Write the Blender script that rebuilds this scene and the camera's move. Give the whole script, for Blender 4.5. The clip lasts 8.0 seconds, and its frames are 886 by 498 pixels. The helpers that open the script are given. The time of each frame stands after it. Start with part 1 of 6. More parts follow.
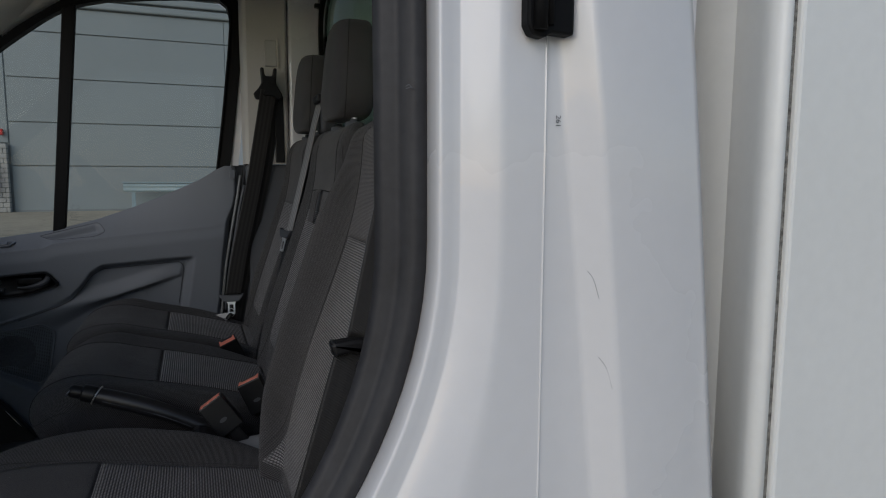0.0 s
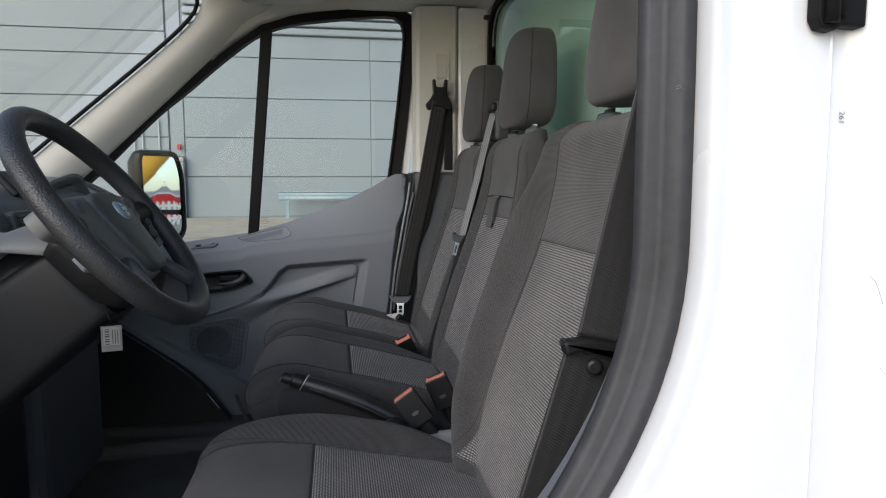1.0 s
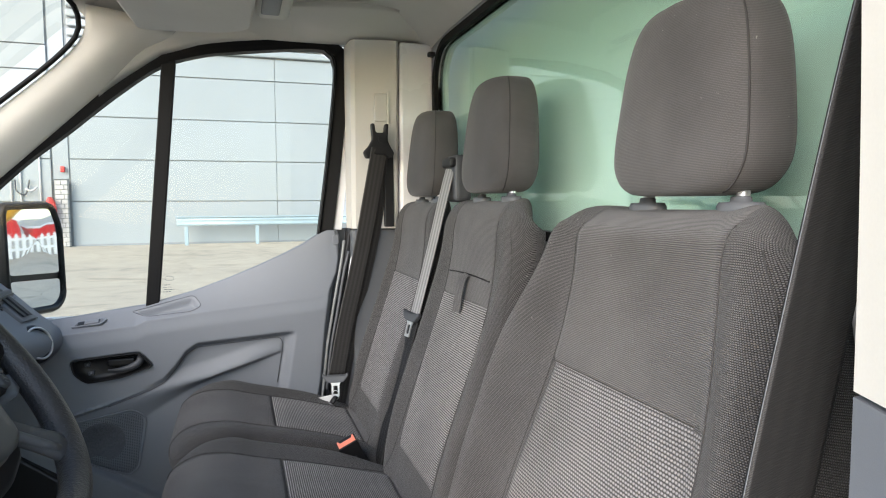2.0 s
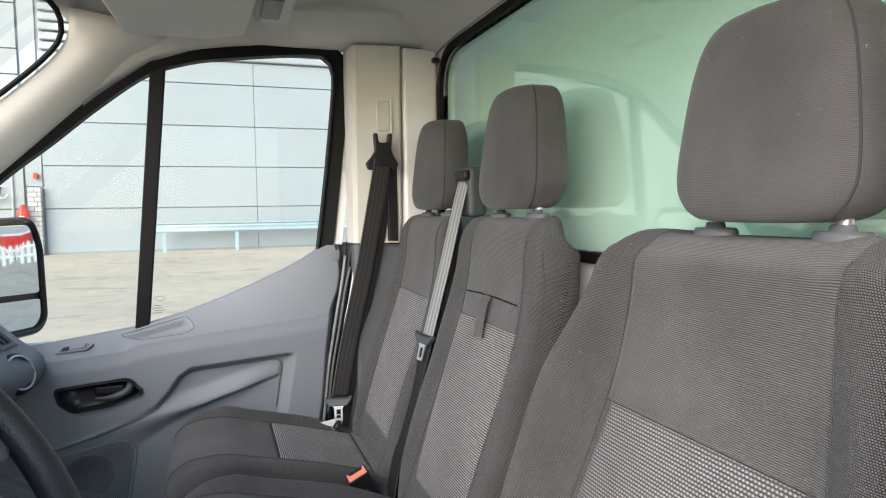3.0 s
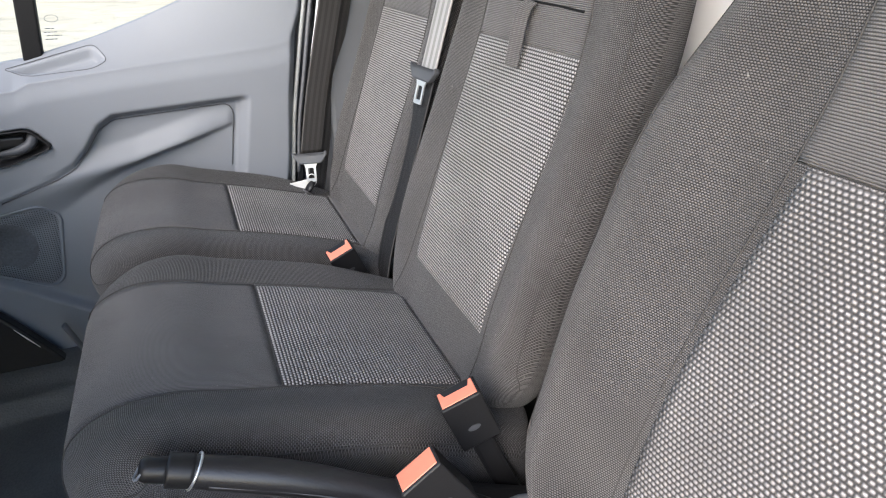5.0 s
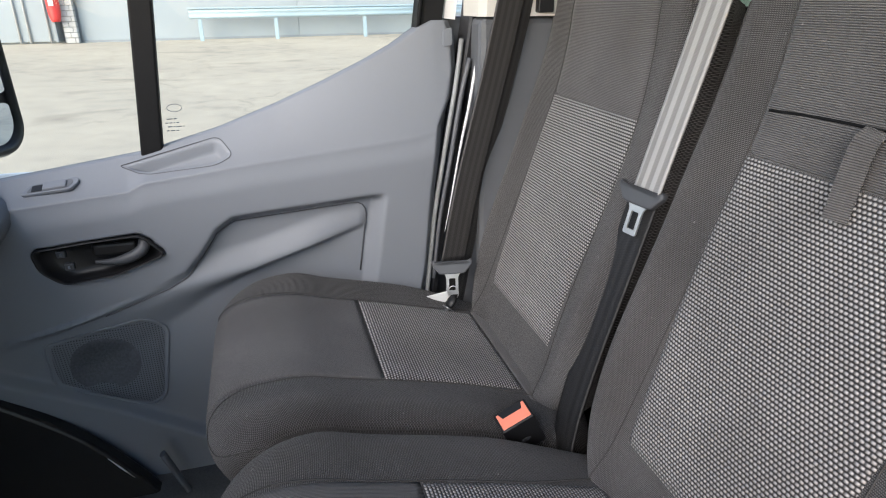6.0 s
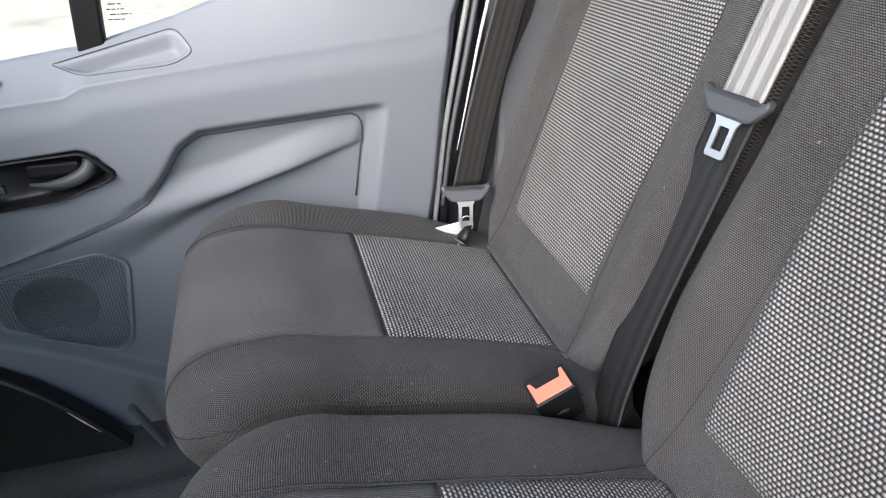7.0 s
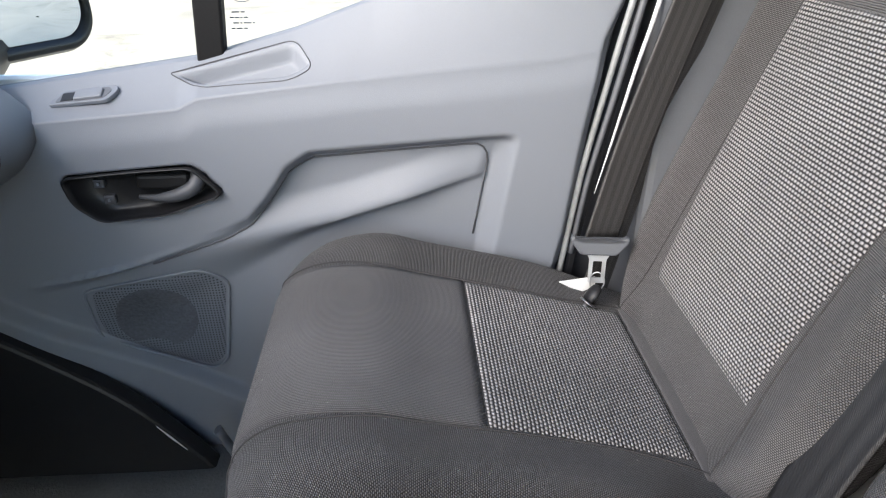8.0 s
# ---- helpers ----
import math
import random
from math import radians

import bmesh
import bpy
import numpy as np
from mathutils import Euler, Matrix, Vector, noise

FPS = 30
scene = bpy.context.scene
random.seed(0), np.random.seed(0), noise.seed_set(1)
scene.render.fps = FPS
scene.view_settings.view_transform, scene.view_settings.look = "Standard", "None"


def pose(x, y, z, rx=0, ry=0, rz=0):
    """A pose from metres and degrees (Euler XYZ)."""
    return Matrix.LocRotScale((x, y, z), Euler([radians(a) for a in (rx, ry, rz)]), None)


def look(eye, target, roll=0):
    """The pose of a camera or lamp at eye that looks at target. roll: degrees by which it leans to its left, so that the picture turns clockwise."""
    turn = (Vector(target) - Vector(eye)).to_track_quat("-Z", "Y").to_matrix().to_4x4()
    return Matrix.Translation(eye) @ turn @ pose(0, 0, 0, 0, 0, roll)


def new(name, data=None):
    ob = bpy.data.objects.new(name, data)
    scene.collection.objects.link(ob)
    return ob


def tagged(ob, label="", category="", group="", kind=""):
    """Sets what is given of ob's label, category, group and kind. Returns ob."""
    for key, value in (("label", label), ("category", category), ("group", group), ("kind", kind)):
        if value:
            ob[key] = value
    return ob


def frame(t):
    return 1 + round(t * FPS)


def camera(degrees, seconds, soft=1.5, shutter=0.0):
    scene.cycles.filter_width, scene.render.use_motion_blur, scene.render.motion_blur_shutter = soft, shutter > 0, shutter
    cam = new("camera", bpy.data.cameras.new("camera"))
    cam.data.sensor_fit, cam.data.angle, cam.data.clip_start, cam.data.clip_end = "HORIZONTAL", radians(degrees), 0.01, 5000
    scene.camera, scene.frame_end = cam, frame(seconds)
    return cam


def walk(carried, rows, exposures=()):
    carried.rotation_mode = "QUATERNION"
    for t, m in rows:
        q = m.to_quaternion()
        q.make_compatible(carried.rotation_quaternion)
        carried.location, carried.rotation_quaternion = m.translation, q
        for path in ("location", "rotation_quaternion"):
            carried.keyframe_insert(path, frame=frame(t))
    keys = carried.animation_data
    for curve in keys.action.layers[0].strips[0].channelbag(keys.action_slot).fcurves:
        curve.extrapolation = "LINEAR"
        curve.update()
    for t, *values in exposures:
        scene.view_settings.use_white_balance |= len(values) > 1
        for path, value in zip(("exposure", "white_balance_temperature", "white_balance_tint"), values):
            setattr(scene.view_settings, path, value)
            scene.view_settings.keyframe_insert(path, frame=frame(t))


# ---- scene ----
cam = camera(70.0, 8.0, soft=1.1)
PATH = [
    (0, (0.072, -1.31, 1.449), (0.8, 0.539, 1.221), 0.2),
    (0.2, (0.0454, -1.3192, 1.4492), (0.6654, 0.5695, 1.2288), -0.04),
    (0.5, (0.006, -1.321, 1.449), (0.501, 0.606, 1.238), -0.0),
    (0.8, (-0.0153, -1.3153, 1.4463), (0.3835, 0.6338, 1.2422), -0.09),
    (1, (-0.029, -1.3, 1.443), (0.301, 0.662, 1.241), -0.1),
    (1.2, (-0.0361, -1.2621, 1.4416), (0.2401, 0.7088, 1.2436), -0.01),
    (1.4, (-0.0501, -1.2034, 1.4606), (0.2106, 0.7699, 1.2653), -0.72),
    (1.5, (-0.06, -1.169, 1.472), (0.301, 0.79, 1.288), -0.5),
    (1.7, (-0.068, -1.092, 1.506), (0.471, 0.826, 1.327), -0.2),
    (2.8, (-0.097, -0.933, 1.585), (0.566, 0.954, 1.579), -1.0),
    (3, (-0.114, -0.913, 1.574), (0.559, 0.966, 1.445), -0.8),
    (3.1, (-0.125, -0.905, 1.577), (0.556, 0.959, 1.329), -0.7),
    (3.2, (-0.123, -0.887, 1.558), (0.553, 0.963, 1.209), -0.6),
    (3.3, (-0.125, -0.868, 1.54), (0.549, 0.959, 1.086), -0.7),
    (3.5, (-0.118, -0.835, 1.532), (0.529, 0.937, 0.868), -0.6),
    (4, (-0.078, -0.774, 1.505), (0.548, 0.892, 0.593), -0.4),
    (4.5, (-0.02, -0.708, 1.499), (0.615, 0.929, 0.541), -0.4),
    (4.8, (-0.0354, -0.6365, 1.4834), (0.6403, 0.9889, 0.5339), 0.17),
    (5, (-0.049, -0.576, 1.477), (0.626, 1.094, 0.608), -0.1),
    (5.2, (-0.082, -0.519, 1.485), (0.526, 1.24, 0.752), -0.1),
    (6.3, (-0.13, -0.199, 1.522), (0.358, 1.583, 0.755), -0.7),
    (6.5, (-0.144, -0.162, 1.512), (0.335, 1.558, 0.61), -0.4),
    (6.8, (-0.1185, -0.1169, 1.4689), (0.3379, 1.5657, 0.4888), -0.98),
    (7, (-0.091, -0.104, 1.461), (0.38, 1.571, 0.475), -0.3),
    (7.3, (-0.0568, -0.0738, 1.465), (0.4058, 1.6023, 0.4767), -0.17),
    (7.5, (-0.057, -0.036, 1.467), (0.393, 1.648, 0.486), -0.2),
    (7.8, (-0.0674, 0.0147, 1.4625), (0.2361, 1.7268, 0.4744), -0.18),
    (8, (-0.066, 0.023, 1.46), (0.038, 1.763, 0.479), -0.2),
]
walk(cam, [(t, look(e, g, r)) for t, e, g, r in PATH],
     exposures=((0.0, -1.6, 6150, 10), (0.5, -0.83, 6250, 10), (0.8, -0.42, 6300, 10), (1.2, 0.24, 6380, 10), (1.6, 0.88, 6450, 10), (2.8, 0.98, 6500, 10), (3.4, 0.82, 6500, 12), (4.3, 1.40, 6500, 13), (5.0, 1.52, 6500, 12), (6.4, 0.90, 6450, 12), (7.0, 1.58, 6450, 12), (7.4, 1.67, 6500, 12), (8.0, 1.68, 6500, 12)))

# ---- light ----
world = bpy.data.worlds.new("sky")
scene.world = world
world.use_nodes = True
wn, wl = world.node_tree.nodes, world.node_tree.links
sky = wn.new("ShaderNodeTexSky")
sky.sky_type = "NISHITA"
sky.sun_disc = False
sky.sun_elevation = radians(27)
sky.sun_rotation = radians(224)
sky.air_density, sky.dust_density, sky.ozone_density = 1.0, 0.8, 1.0
wn["Background"].inputs[1].default_value = 0.28
wl.new(sky.outputs[0], wn["Background"].inputs[0])
sun = new("sun", bpy.data.lights.new("sun", "SUN"))
sun.data.energy, sun.data.angle, sun.data.color = 2.5, radians(44), (1.0, 0.94, 0.885)
sun.matrix_world = look((-6.0, -6.1, 4.4), (0, 0, 0))


# ---- materials ----
def base_mat(name, rough=0.5, metal=0.0):
    m = bpy.data.materials.new(name)
    m.use_nodes = True
    n, l = m.node_tree.nodes, m.node_tree.links
    b = n["Principled BSDF"]
    b.inputs["Roughness"].default_value = rough
    b.inputs["Metallic"].default_value = metal
    return m, n, l, b


def surface(name, col, rough=0.5, metal=0.0, grain=400.0, stain=6.0, var=0.12, bump=0.15, rvar=0.08, spec=0.5, coat=0.0, dist=0.0006):
    """A plain surface with fine grain, broad stains and a fine relief, in object space."""
    m, n, l, b = base_mat(name, rough, metal)
    b.inputs["Specular IOR Level"].default_value = spec
    b.inputs["Coat Weight"].default_value = coat
    tc = n.new("ShaderNodeTexCoord")
    fine, broad = n.new("ShaderNodeTexNoise"), n.new("ShaderNodeTexNoise")
    fine.inputs["Scale"].default_value, fine.inputs["Detail"].default_value = grain, 3.0
    broad.inputs["Scale"].default_value, broad.inputs["Detail"].default_value = stain, 5.0
    for t in (fine, broad):
        l.new(tc.outputs["Object"], t.inputs["Vector"])
    ramp = n.new("ShaderNodeValToRGB")
    lo, hi = [tuple(max(0.0, c * k) for c in col) + (1.0,) for k in (1 - var, 1 + var)]
    ramp.color_ramp.elements[0].position, ramp.color_ramp.elements[1].position = 0.3, 0.7
    ramp.color_ramp.elements[0].color, ramp.color_ramp.elements[1].color = lo, hi
    mix = n.new("ShaderNodeMath")
    mix.operation = "MULTIPLY_ADD"
    mix.inputs[1].default_value = 0.35
    l.new(fine.outputs["Fac"], mix.inputs[0])
    sc = n.new("ShaderNodeMath")
    sc.operation = "MULTIPLY"
    sc.inputs[1].default_value = 0.65
    l.new(broad.outputs["Fac"], sc.inputs[0])
    l.new(sc.outputs[0], mix.inputs[2])
    l.new(mix.outputs[0], ramp.inputs[0])
    l.new(ramp.outputs[0], b.inputs["Base Color"])
    rm = n.new("ShaderNodeMapRange")
    rm.inputs[3].default_value, rm.inputs[4].default_value = max(0.02, rough - rvar), min(1.0, rough + rvar)
    l.new(broad.outputs["Fac"], rm.inputs[0])
    l.new(rm.outputs[0], b.inputs["Roughness"])
    if bump:
        bp = n.new("ShaderNodeBump")
        bp.inputs["Strength"].default_value, bp.inputs["Distance"].default_value = bump, dist
        l.new(fine.outputs["Fac"], bp.inputs["Height"])
        l.new(bp.outputs[0], b.inputs["Normal"])
    return m


def math_node(n, l, op, a, b=None, c=None):
    k = n.new("ShaderNodeMath")
    k.operation = op
    for i, v in enumerate((a, b, c)):
        if v is None:
            continue
        if isinstance(v, (int, float)):
            k.inputs[i].default_value = v
        else:
            l.new(v, k.inputs[i])
    return k.outputs[0]


def weave(name, pitch_u, pitch_v, low, high, bump, size=(0.26, 0.46), stagger=0.5, dust=0.0, stretch=0.92, wobble=0.2, power=3.5, relief=0.0012):
    """Cloth with a woven pattern of raised stitches; the UV map is in metres."""
    m, n, l, b = base_mat(name, 0.9)
    b.inputs["Specular IOR Level"].default_value = 0.25
    b.inputs["Sheen Weight"].default_value = 0.15
    uv = n.new("ShaderNodeUVMap")
    sep = n.new("ShaderNodeSeparateXYZ")
    l.new(uv.outputs[0], sep.inputs[0])
    u = math_node(n, l, "DIVIDE", sep.outputs[0], pitch_u)
    wob = n.new("ShaderNodeTexNoise")
    wob.inputs["Scale"].default_value, wob.inputs["Detail"].default_value = 140.0, 1.0
    l.new(uv.outputs[0], wob.inputs["Vector"])
    u = math_node(n, l, "MULTIPLY_ADD", wob.outputs["Fac"], wobble, u)
    v = math_node(n, l, "MULTIPLY_ADD", wob.outputs["Fac"], wobble, math_node(n, l, "DIVIDE", sep.outputs[1], pitch_v))
    row = math_node(n, l, "FLOOR", v)
    shift = math_node(n, l, "MULTIPLY", math_node(n, l, "MODULO", row, 2.0), stagger)
    fu = math_node(n, l, "SUBTRACT", math_node(n, l, "FRACT", math_node(n, l, "ADD", u, shift)), 0.5)
    fv = math_node(n, l, "SUBTRACT", math_node(n, l, "FRACT", v), 0.5)
    fu = math_node(n, l, "MULTIPLY", fu, stretch)
    ab, ab2 = math_node(n, l, "ABSOLUTE", fu), math_node(n, l, "ABSOLUTE", fv)
    d = math_node(n, l, "POWER", math_node(n, l, "ADD", math_node(n, l, "POWER", ab, power), math_node(n, l, "POWER", ab2, power)), 1 / power)
    mr = n.new("ShaderNodeMapRange")
    mr.interpolation_type = "SMOOTHSTEP"
    mr.inputs[1].default_value, mr.inputs[2].default_value = size
    mr.inputs[3].default_value, mr.inputs[4].default_value = 1.0, 0.0
    l.new(d, mr.inputs[0])
    tc = n.new("ShaderNodeTexCoord")
    broad, fine = n.new("ShaderNodeTexNoise"), n.new("ShaderNodeTexNoise")
    broad.inputs["Scale"].default_value, broad.inputs["Detail"].default_value = 9.0, 6.0
    fine.inputs["Scale"].default_value = 900.0
    l.new(tc.outputs["Object"], broad.inputs["Vector"])
    l.new(tc.outputs["Object"], fine.inputs["Vector"])
    mix = n.new("ShaderNodeMix")
    mix.data_type = "RGBA"
    mix.inputs[6].default_value, mix.inputs[7].default_value = (*low, 1), (*high, 1)
    l.new(mr.outputs[0], mix.inputs[0])
    wear = n.new("ShaderNodeMapRange")
    wear.inputs[1].default_value, wear.inputs[2].default_value = 0.3, 0.7
    wear.inputs[3].default_value, wear.inputs[4].default_value = 0.78, 1.22 + dust
    l.new(math_node(n, l, "MULTIPLY_ADD", fine.outputs["Fac"], 0.3, math_node(n, l, "MULTIPLY", broad.outputs["Fac"], 0.7)), wear.inputs[0])
    mul = n.new("ShaderNodeVectorMath")
    mul.operation = "SCALE"
    l.new(mix.outputs[2], mul.inputs[0])
    l.new(wear.outputs[0], mul.inputs[3])
    lint, lm = n.new("ShaderNodeTexNoise"), n.new("ShaderNodeMapRange")
    lint.inputs["Scale"].default_value, lint.inputs["Detail"].default_value = 170.0, 2.0
    l.new(tc.outputs["Object"], lint.inputs["Vector"])
    lm.inputs[1].default_value, lm.inputs[2].default_value = 0.745, 0.80
    lm.inputs[4].default_value = 0.5
    l.new(lint.outputs["Fac"], lm.inputs[0])
    spot = n.new("ShaderNodeMix")
    spot.data_type = "RGBA"
    spot.inputs[7].default_value = (0.34, 0.33, 0.31, 1)
    l.new(lm.outputs[0], spot.inputs[0])
    l.new(mul.outputs[0], spot.inputs[6])
    l.new(spot.outputs[2], b.inputs["Base Color"])
    bp = n.new("ShaderNodeBump")
    bp.inputs["Strength"].default_value, bp.inputs["Distance"].default_value = bump, relief
    l.new(mr.outputs[0], bp.inputs["Height"])
    l.new(bp.outputs[0], b.inputs["Normal"])
    return m


def glass_mat(name, tint, gloss=0.07, rough=0.0):
    m = bpy.data.materials.new(name)
    m.use_nodes = True
    n, l = m.node_tree.nodes, m.node_tree.links
    n.remove(n["Principled BSDF"])
    tr, gl, mx, fr = n.new("ShaderNodeBsdfTransparent"), n.new("ShaderNodeBsdfGlossy"), n.new("ShaderNodeMixShader"), n.new("ShaderNodeLayerWeight")
    tr.inputs[0].default_value = (*tint, 1)
    gl.inputs["Roughness"].default_value = rough
    fr.inputs[0].default_value = 0.5
    k = math_node(n, l, "MULTIPLY_ADD", math_node(n, l, "POWER", fr.outputs["Facing"], 4.0), 0.5, gloss)
    l.new(k, mx.inputs[0])
    l.new(tr.outputs[0], mx.inputs[1])
    l.new(gl.outputs[0], mx.inputs[2])
    l.new(mx.outputs[0], n["Material Output"].inputs[0])
    return m


FABRIC = weave("speckled_cloth", 0.0018, 0.0018, (0.013, 0.0125, 0.0127), (0.122, 0.1155, 0.1165), 0.8, (0.10, 0.50), 0.5, 0.12, 0.92, 0.15, 2.6)
FABRIC_RIB = weave("ribbed_cloth", 0.0018, 0.0020, (0.024, 0.0231, 0.0233), (0.124, 0.1178, 0.1183), 0.8, (0.08, 0.52), 0.5, 0.12, 0.42, 0.2)
FABRIC_SMOOTH = weave("smooth_cloth", 0.0011, 0.0011, (0.050, 0.0475, 0.048), (0.100, 0.095, 0.096), 0.2, (0.2, 0.6), 0.5, 0.1)
PATCH = weave("dotted_cloth", 0.0046, 0.0040, (0.016, 0.0155, 0.0157), (0.375, 0.357, 0.358), 1.0, (0.12, 0.46), 0.5, 0.1, 0.80, 0.16, 2.6, 0.0014)
# Same dotted cloth; flatter light on the driver seat put into its colours.
PATCH_FLAT_LIT = weave("flat_lit_dotted_cloth", 0.0043, 0.0038, (0.040, 0.0385, 0.0390), (0.300, 0.286, 0.287), 1.0, (0.12, 0.46), 0.5, 0.1, 0.80, 0.16, 2.6, 0.0014)
HEAD_CLOTH = weave("headrest_cloth", 0.0015, 0.0015, (0.046, 0.0440, 0.0440), (0.084, 0.0800, 0.0795), 0.25, (0.12, 0.55), 0.5, 0.12, 0.6, 0.2)
SEAM = surface("seam_thread", (0.040, 0.038, 0.038), 0.9, bump=0.3, grain=900)
PLASTIC_GREY = surface("grey_door_plastic", (0.170, 0.182, 0.205), 0.55, grain=900, var=0.05, bump=0.25, stain=4)
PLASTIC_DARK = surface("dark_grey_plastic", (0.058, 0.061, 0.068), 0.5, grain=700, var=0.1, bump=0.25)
PLASTIC_MID = surface("mid_grey_plastic", (0.10, 0.105, 0.115), 0.5, grain=700, var=0.1, bump=0.25)
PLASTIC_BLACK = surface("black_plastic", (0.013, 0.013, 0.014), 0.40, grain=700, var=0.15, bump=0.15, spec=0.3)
RUBBER = surface("black_rubber", (0.006, 0.006, 0.0065), 0.6, grain=300, var=0.2, bump=0.2, spec=0.15)
RUBBER_SEAL = surface("grey_rubber_seal", (0.034, 0.034, 0.037), 0.5, grain=120, stain=20, var=0.3, bump=0.3, spec=0.3)
SEAL_PALE = surface("pale_grey_seal", (0.24, 0.25, 0.25), 0.45, grain=150, stain=20, var=0.2, bump=0.2)
LEATHER = surface("grained_rim_leather", (0.034, 0.034, 0.036), 0.36, grain=420, var=0.15, bump=0.9, dist=0.0012)
TRIM_LIGHT = surface("light_beige_trim", (0.70, 0.67, 0.615), 0.7, grain=500, var=0.04, bump=0.15)
HEADLINER = surface("grey_beige_headliner", (0.58, 0.56, 0.52), 0.9, grain=700, var=0.06, bump=0.4)
PAINT = surface("white_body_paint", (0.74, 0.74, 0.75), 0.28, grain=60, stain=3, var=0.03, bump=0.0, rvar=0.05, coat=0.5)
BOX_WHITE = surface("white_box_panel", (0.84, 0.85, 0.83), 0.35, grain=80, stain=3, var=0.04, bump=0.05)
def webbing(name, dark, pale, stripes=4):
    """Belt webbing: lengthwise stripes and a fine twill; the UV map runs 0 to 1 across and in metres along."""
    m, n, l, b = base_mat(name, 0.5)
    b.inputs["Specular IOR Level"].default_value = 0.4
    uv, sep = n.new("ShaderNodeUVMap"), n.new("ShaderNodeSeparateXYZ")
    l.new(uv.outputs[0], sep.inputs[0])
    st = math_node(n, l, "COSINE", math_node(n, l, "MULTIPLY", sep.outputs[0], 2 * math.pi * stripes))
    mr = n.new("ShaderNodeMapRange")
    mr.inputs[1].default_value, mr.inputs[2].default_value = -0.35, 0.35
    l.new(st, mr.inputs[0])
    mix = n.new("ShaderNodeMix")
    mix.data_type = "RGBA"
    mix.inputs[6].default_value, mix.inputs[7].default_value = (*dark, 1), (*pale, 1)
    l.new(mr.outputs[0], mix.inputs[0])
    l.new(mix.outputs[2], b.inputs["Base Color"])
    tw = math_node(n, l, "SINE", math_node(n, l, "ADD", math_node(n, l, "MULTIPLY", sep.outputs[1], 3600.0), math_node(n, l, "MULTIPLY", sep.outputs[0], 120.0)))
    bp = n.new("ShaderNodeBump")
    bp.inputs["Strength"].default_value, bp.inputs["Distance"].default_value = 0.35, 0.0006
    l.new(tw, bp.inputs["Height"])
    l.new(bp.outputs[0], b.inputs["Normal"])
    return m


WEBBING = webbing("dark_belt_webbing", (0.036, 0.0342, 0.0334), (0.054, 0.0512, 0.0498))
WEBBING_PLAIN = webbing("plain_dark_webbing", (0.015, 0.0145, 0.0145), (0.018, 0.0175, 0.0174))
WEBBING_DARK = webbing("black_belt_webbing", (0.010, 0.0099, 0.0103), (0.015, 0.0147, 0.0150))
# Middle belt's upper run: windscreen sheen put into the colour as pale grey.
WEBBING_SHEEN = webbing("sheen_belt_webbing", (0.21, 0.205, 0.20), (0.35, 0.342, 0.335), 3)
CHROME = surface("bright_steel", (0.66, 0.66, 0.66), 0.36, 0.8, var=0.03, bump=0.05)
RED = surface("red_buckle_button", (0.80, 0.235, 0.150), 0.45, var=0.06, bump=0.1)
STEEL_DARK = surface("dull_steel", (0.30, 0.30, 0.31), 0.35, 0.9, var=0.1, bump=0.05)
CARPET = surface("black_floor_mat", (0.092, 0.088, 0.082), 0.6, grain=250, var=0.4, bump=0.6, dist=0.002)
LABEL_WHITE = surface("white_label", (0.72, 0.72, 0.70), 0.45, var=0.03, bump=0.0)
INK = surface("black_ink", (0.02, 0.02, 0.02), 0.5, bump=0.0)
BADGE_BLUE = surface("blue_badge_enamel", (0.20, 0.31, 0.45), 0.25, var=0.05, bump=0.0, coat=0.5)
GLASS_CLEAR = glass_mat("clear_window_glass", (0.87, 0.89, 0.875), 0.009)
GLASS_SCREEN = glass_mat("tinted_windscreen_glass", (0.80, 0.815, 0.77), 0.03)
GLASS_GREEN = glass_mat("green_tinted_glass", (0.882, 0.998, 0.952), 0.09)
MIRROR = surface("mirror_glass", (0.56, 0.63, 0.70), 0.02, 1.0, var=0.01, bump=0.0, rvar=0.0)


# ---- shape helpers ----
def grid_mesh(name, rows, closed_u=False, closed_v=False, caps=False, uvs=None, smooth=True):
    """A mesh from rows of points; caps close the first and the last row."""
    nr, nc = len(rows), len(rows[0])
    verts = [tuple(p) for r in rows for p in r]
    faces = []
    for i in range(nr if closed_v else nr - 1):
        for j in range(nc if closed_u else nc - 1):
            a, b = i * nc + j, i * nc + (j + 1) % nc
            c, d = ((i + 1) % nr) * nc + (j + 1) % nc, ((i + 1) % nr) * nc + j
            faces.append((a, b, c, d))
    if caps:
        faces.append(tuple(range(nc))[::-1])
        faces.append(tuple((nr - 1) * nc + j for j in range(nc)))
    me = bpy.data.meshes.new(name)
    me.from_pydata(verts, [], faces)
    if uvs:
        flat = [p for r in uvs for p in r]
        lay = me.uv_layers.new(name="UVMap")
        idx = np.zeros(len(me.loops), dtype=np.int32)
        me.loops.foreach_get("vertex_index", idx)
        lay.data.foreach_set("uv", np.array(flat, dtype=np.float32)[idx].ravel())
    fix_normals(me)
    if smooth:
        me.polygons.foreach_set("use_smooth", [len(p.vertices) == 4 for p in me.polygons])
    return me


def fix_normals(me):
    bm = bmesh.new()
    bm.from_mesh(me)
    bmesh.ops.recalc_face_normals(bm, faces=bm.faces)
    bm.to_mesh(me)
    bm.free()


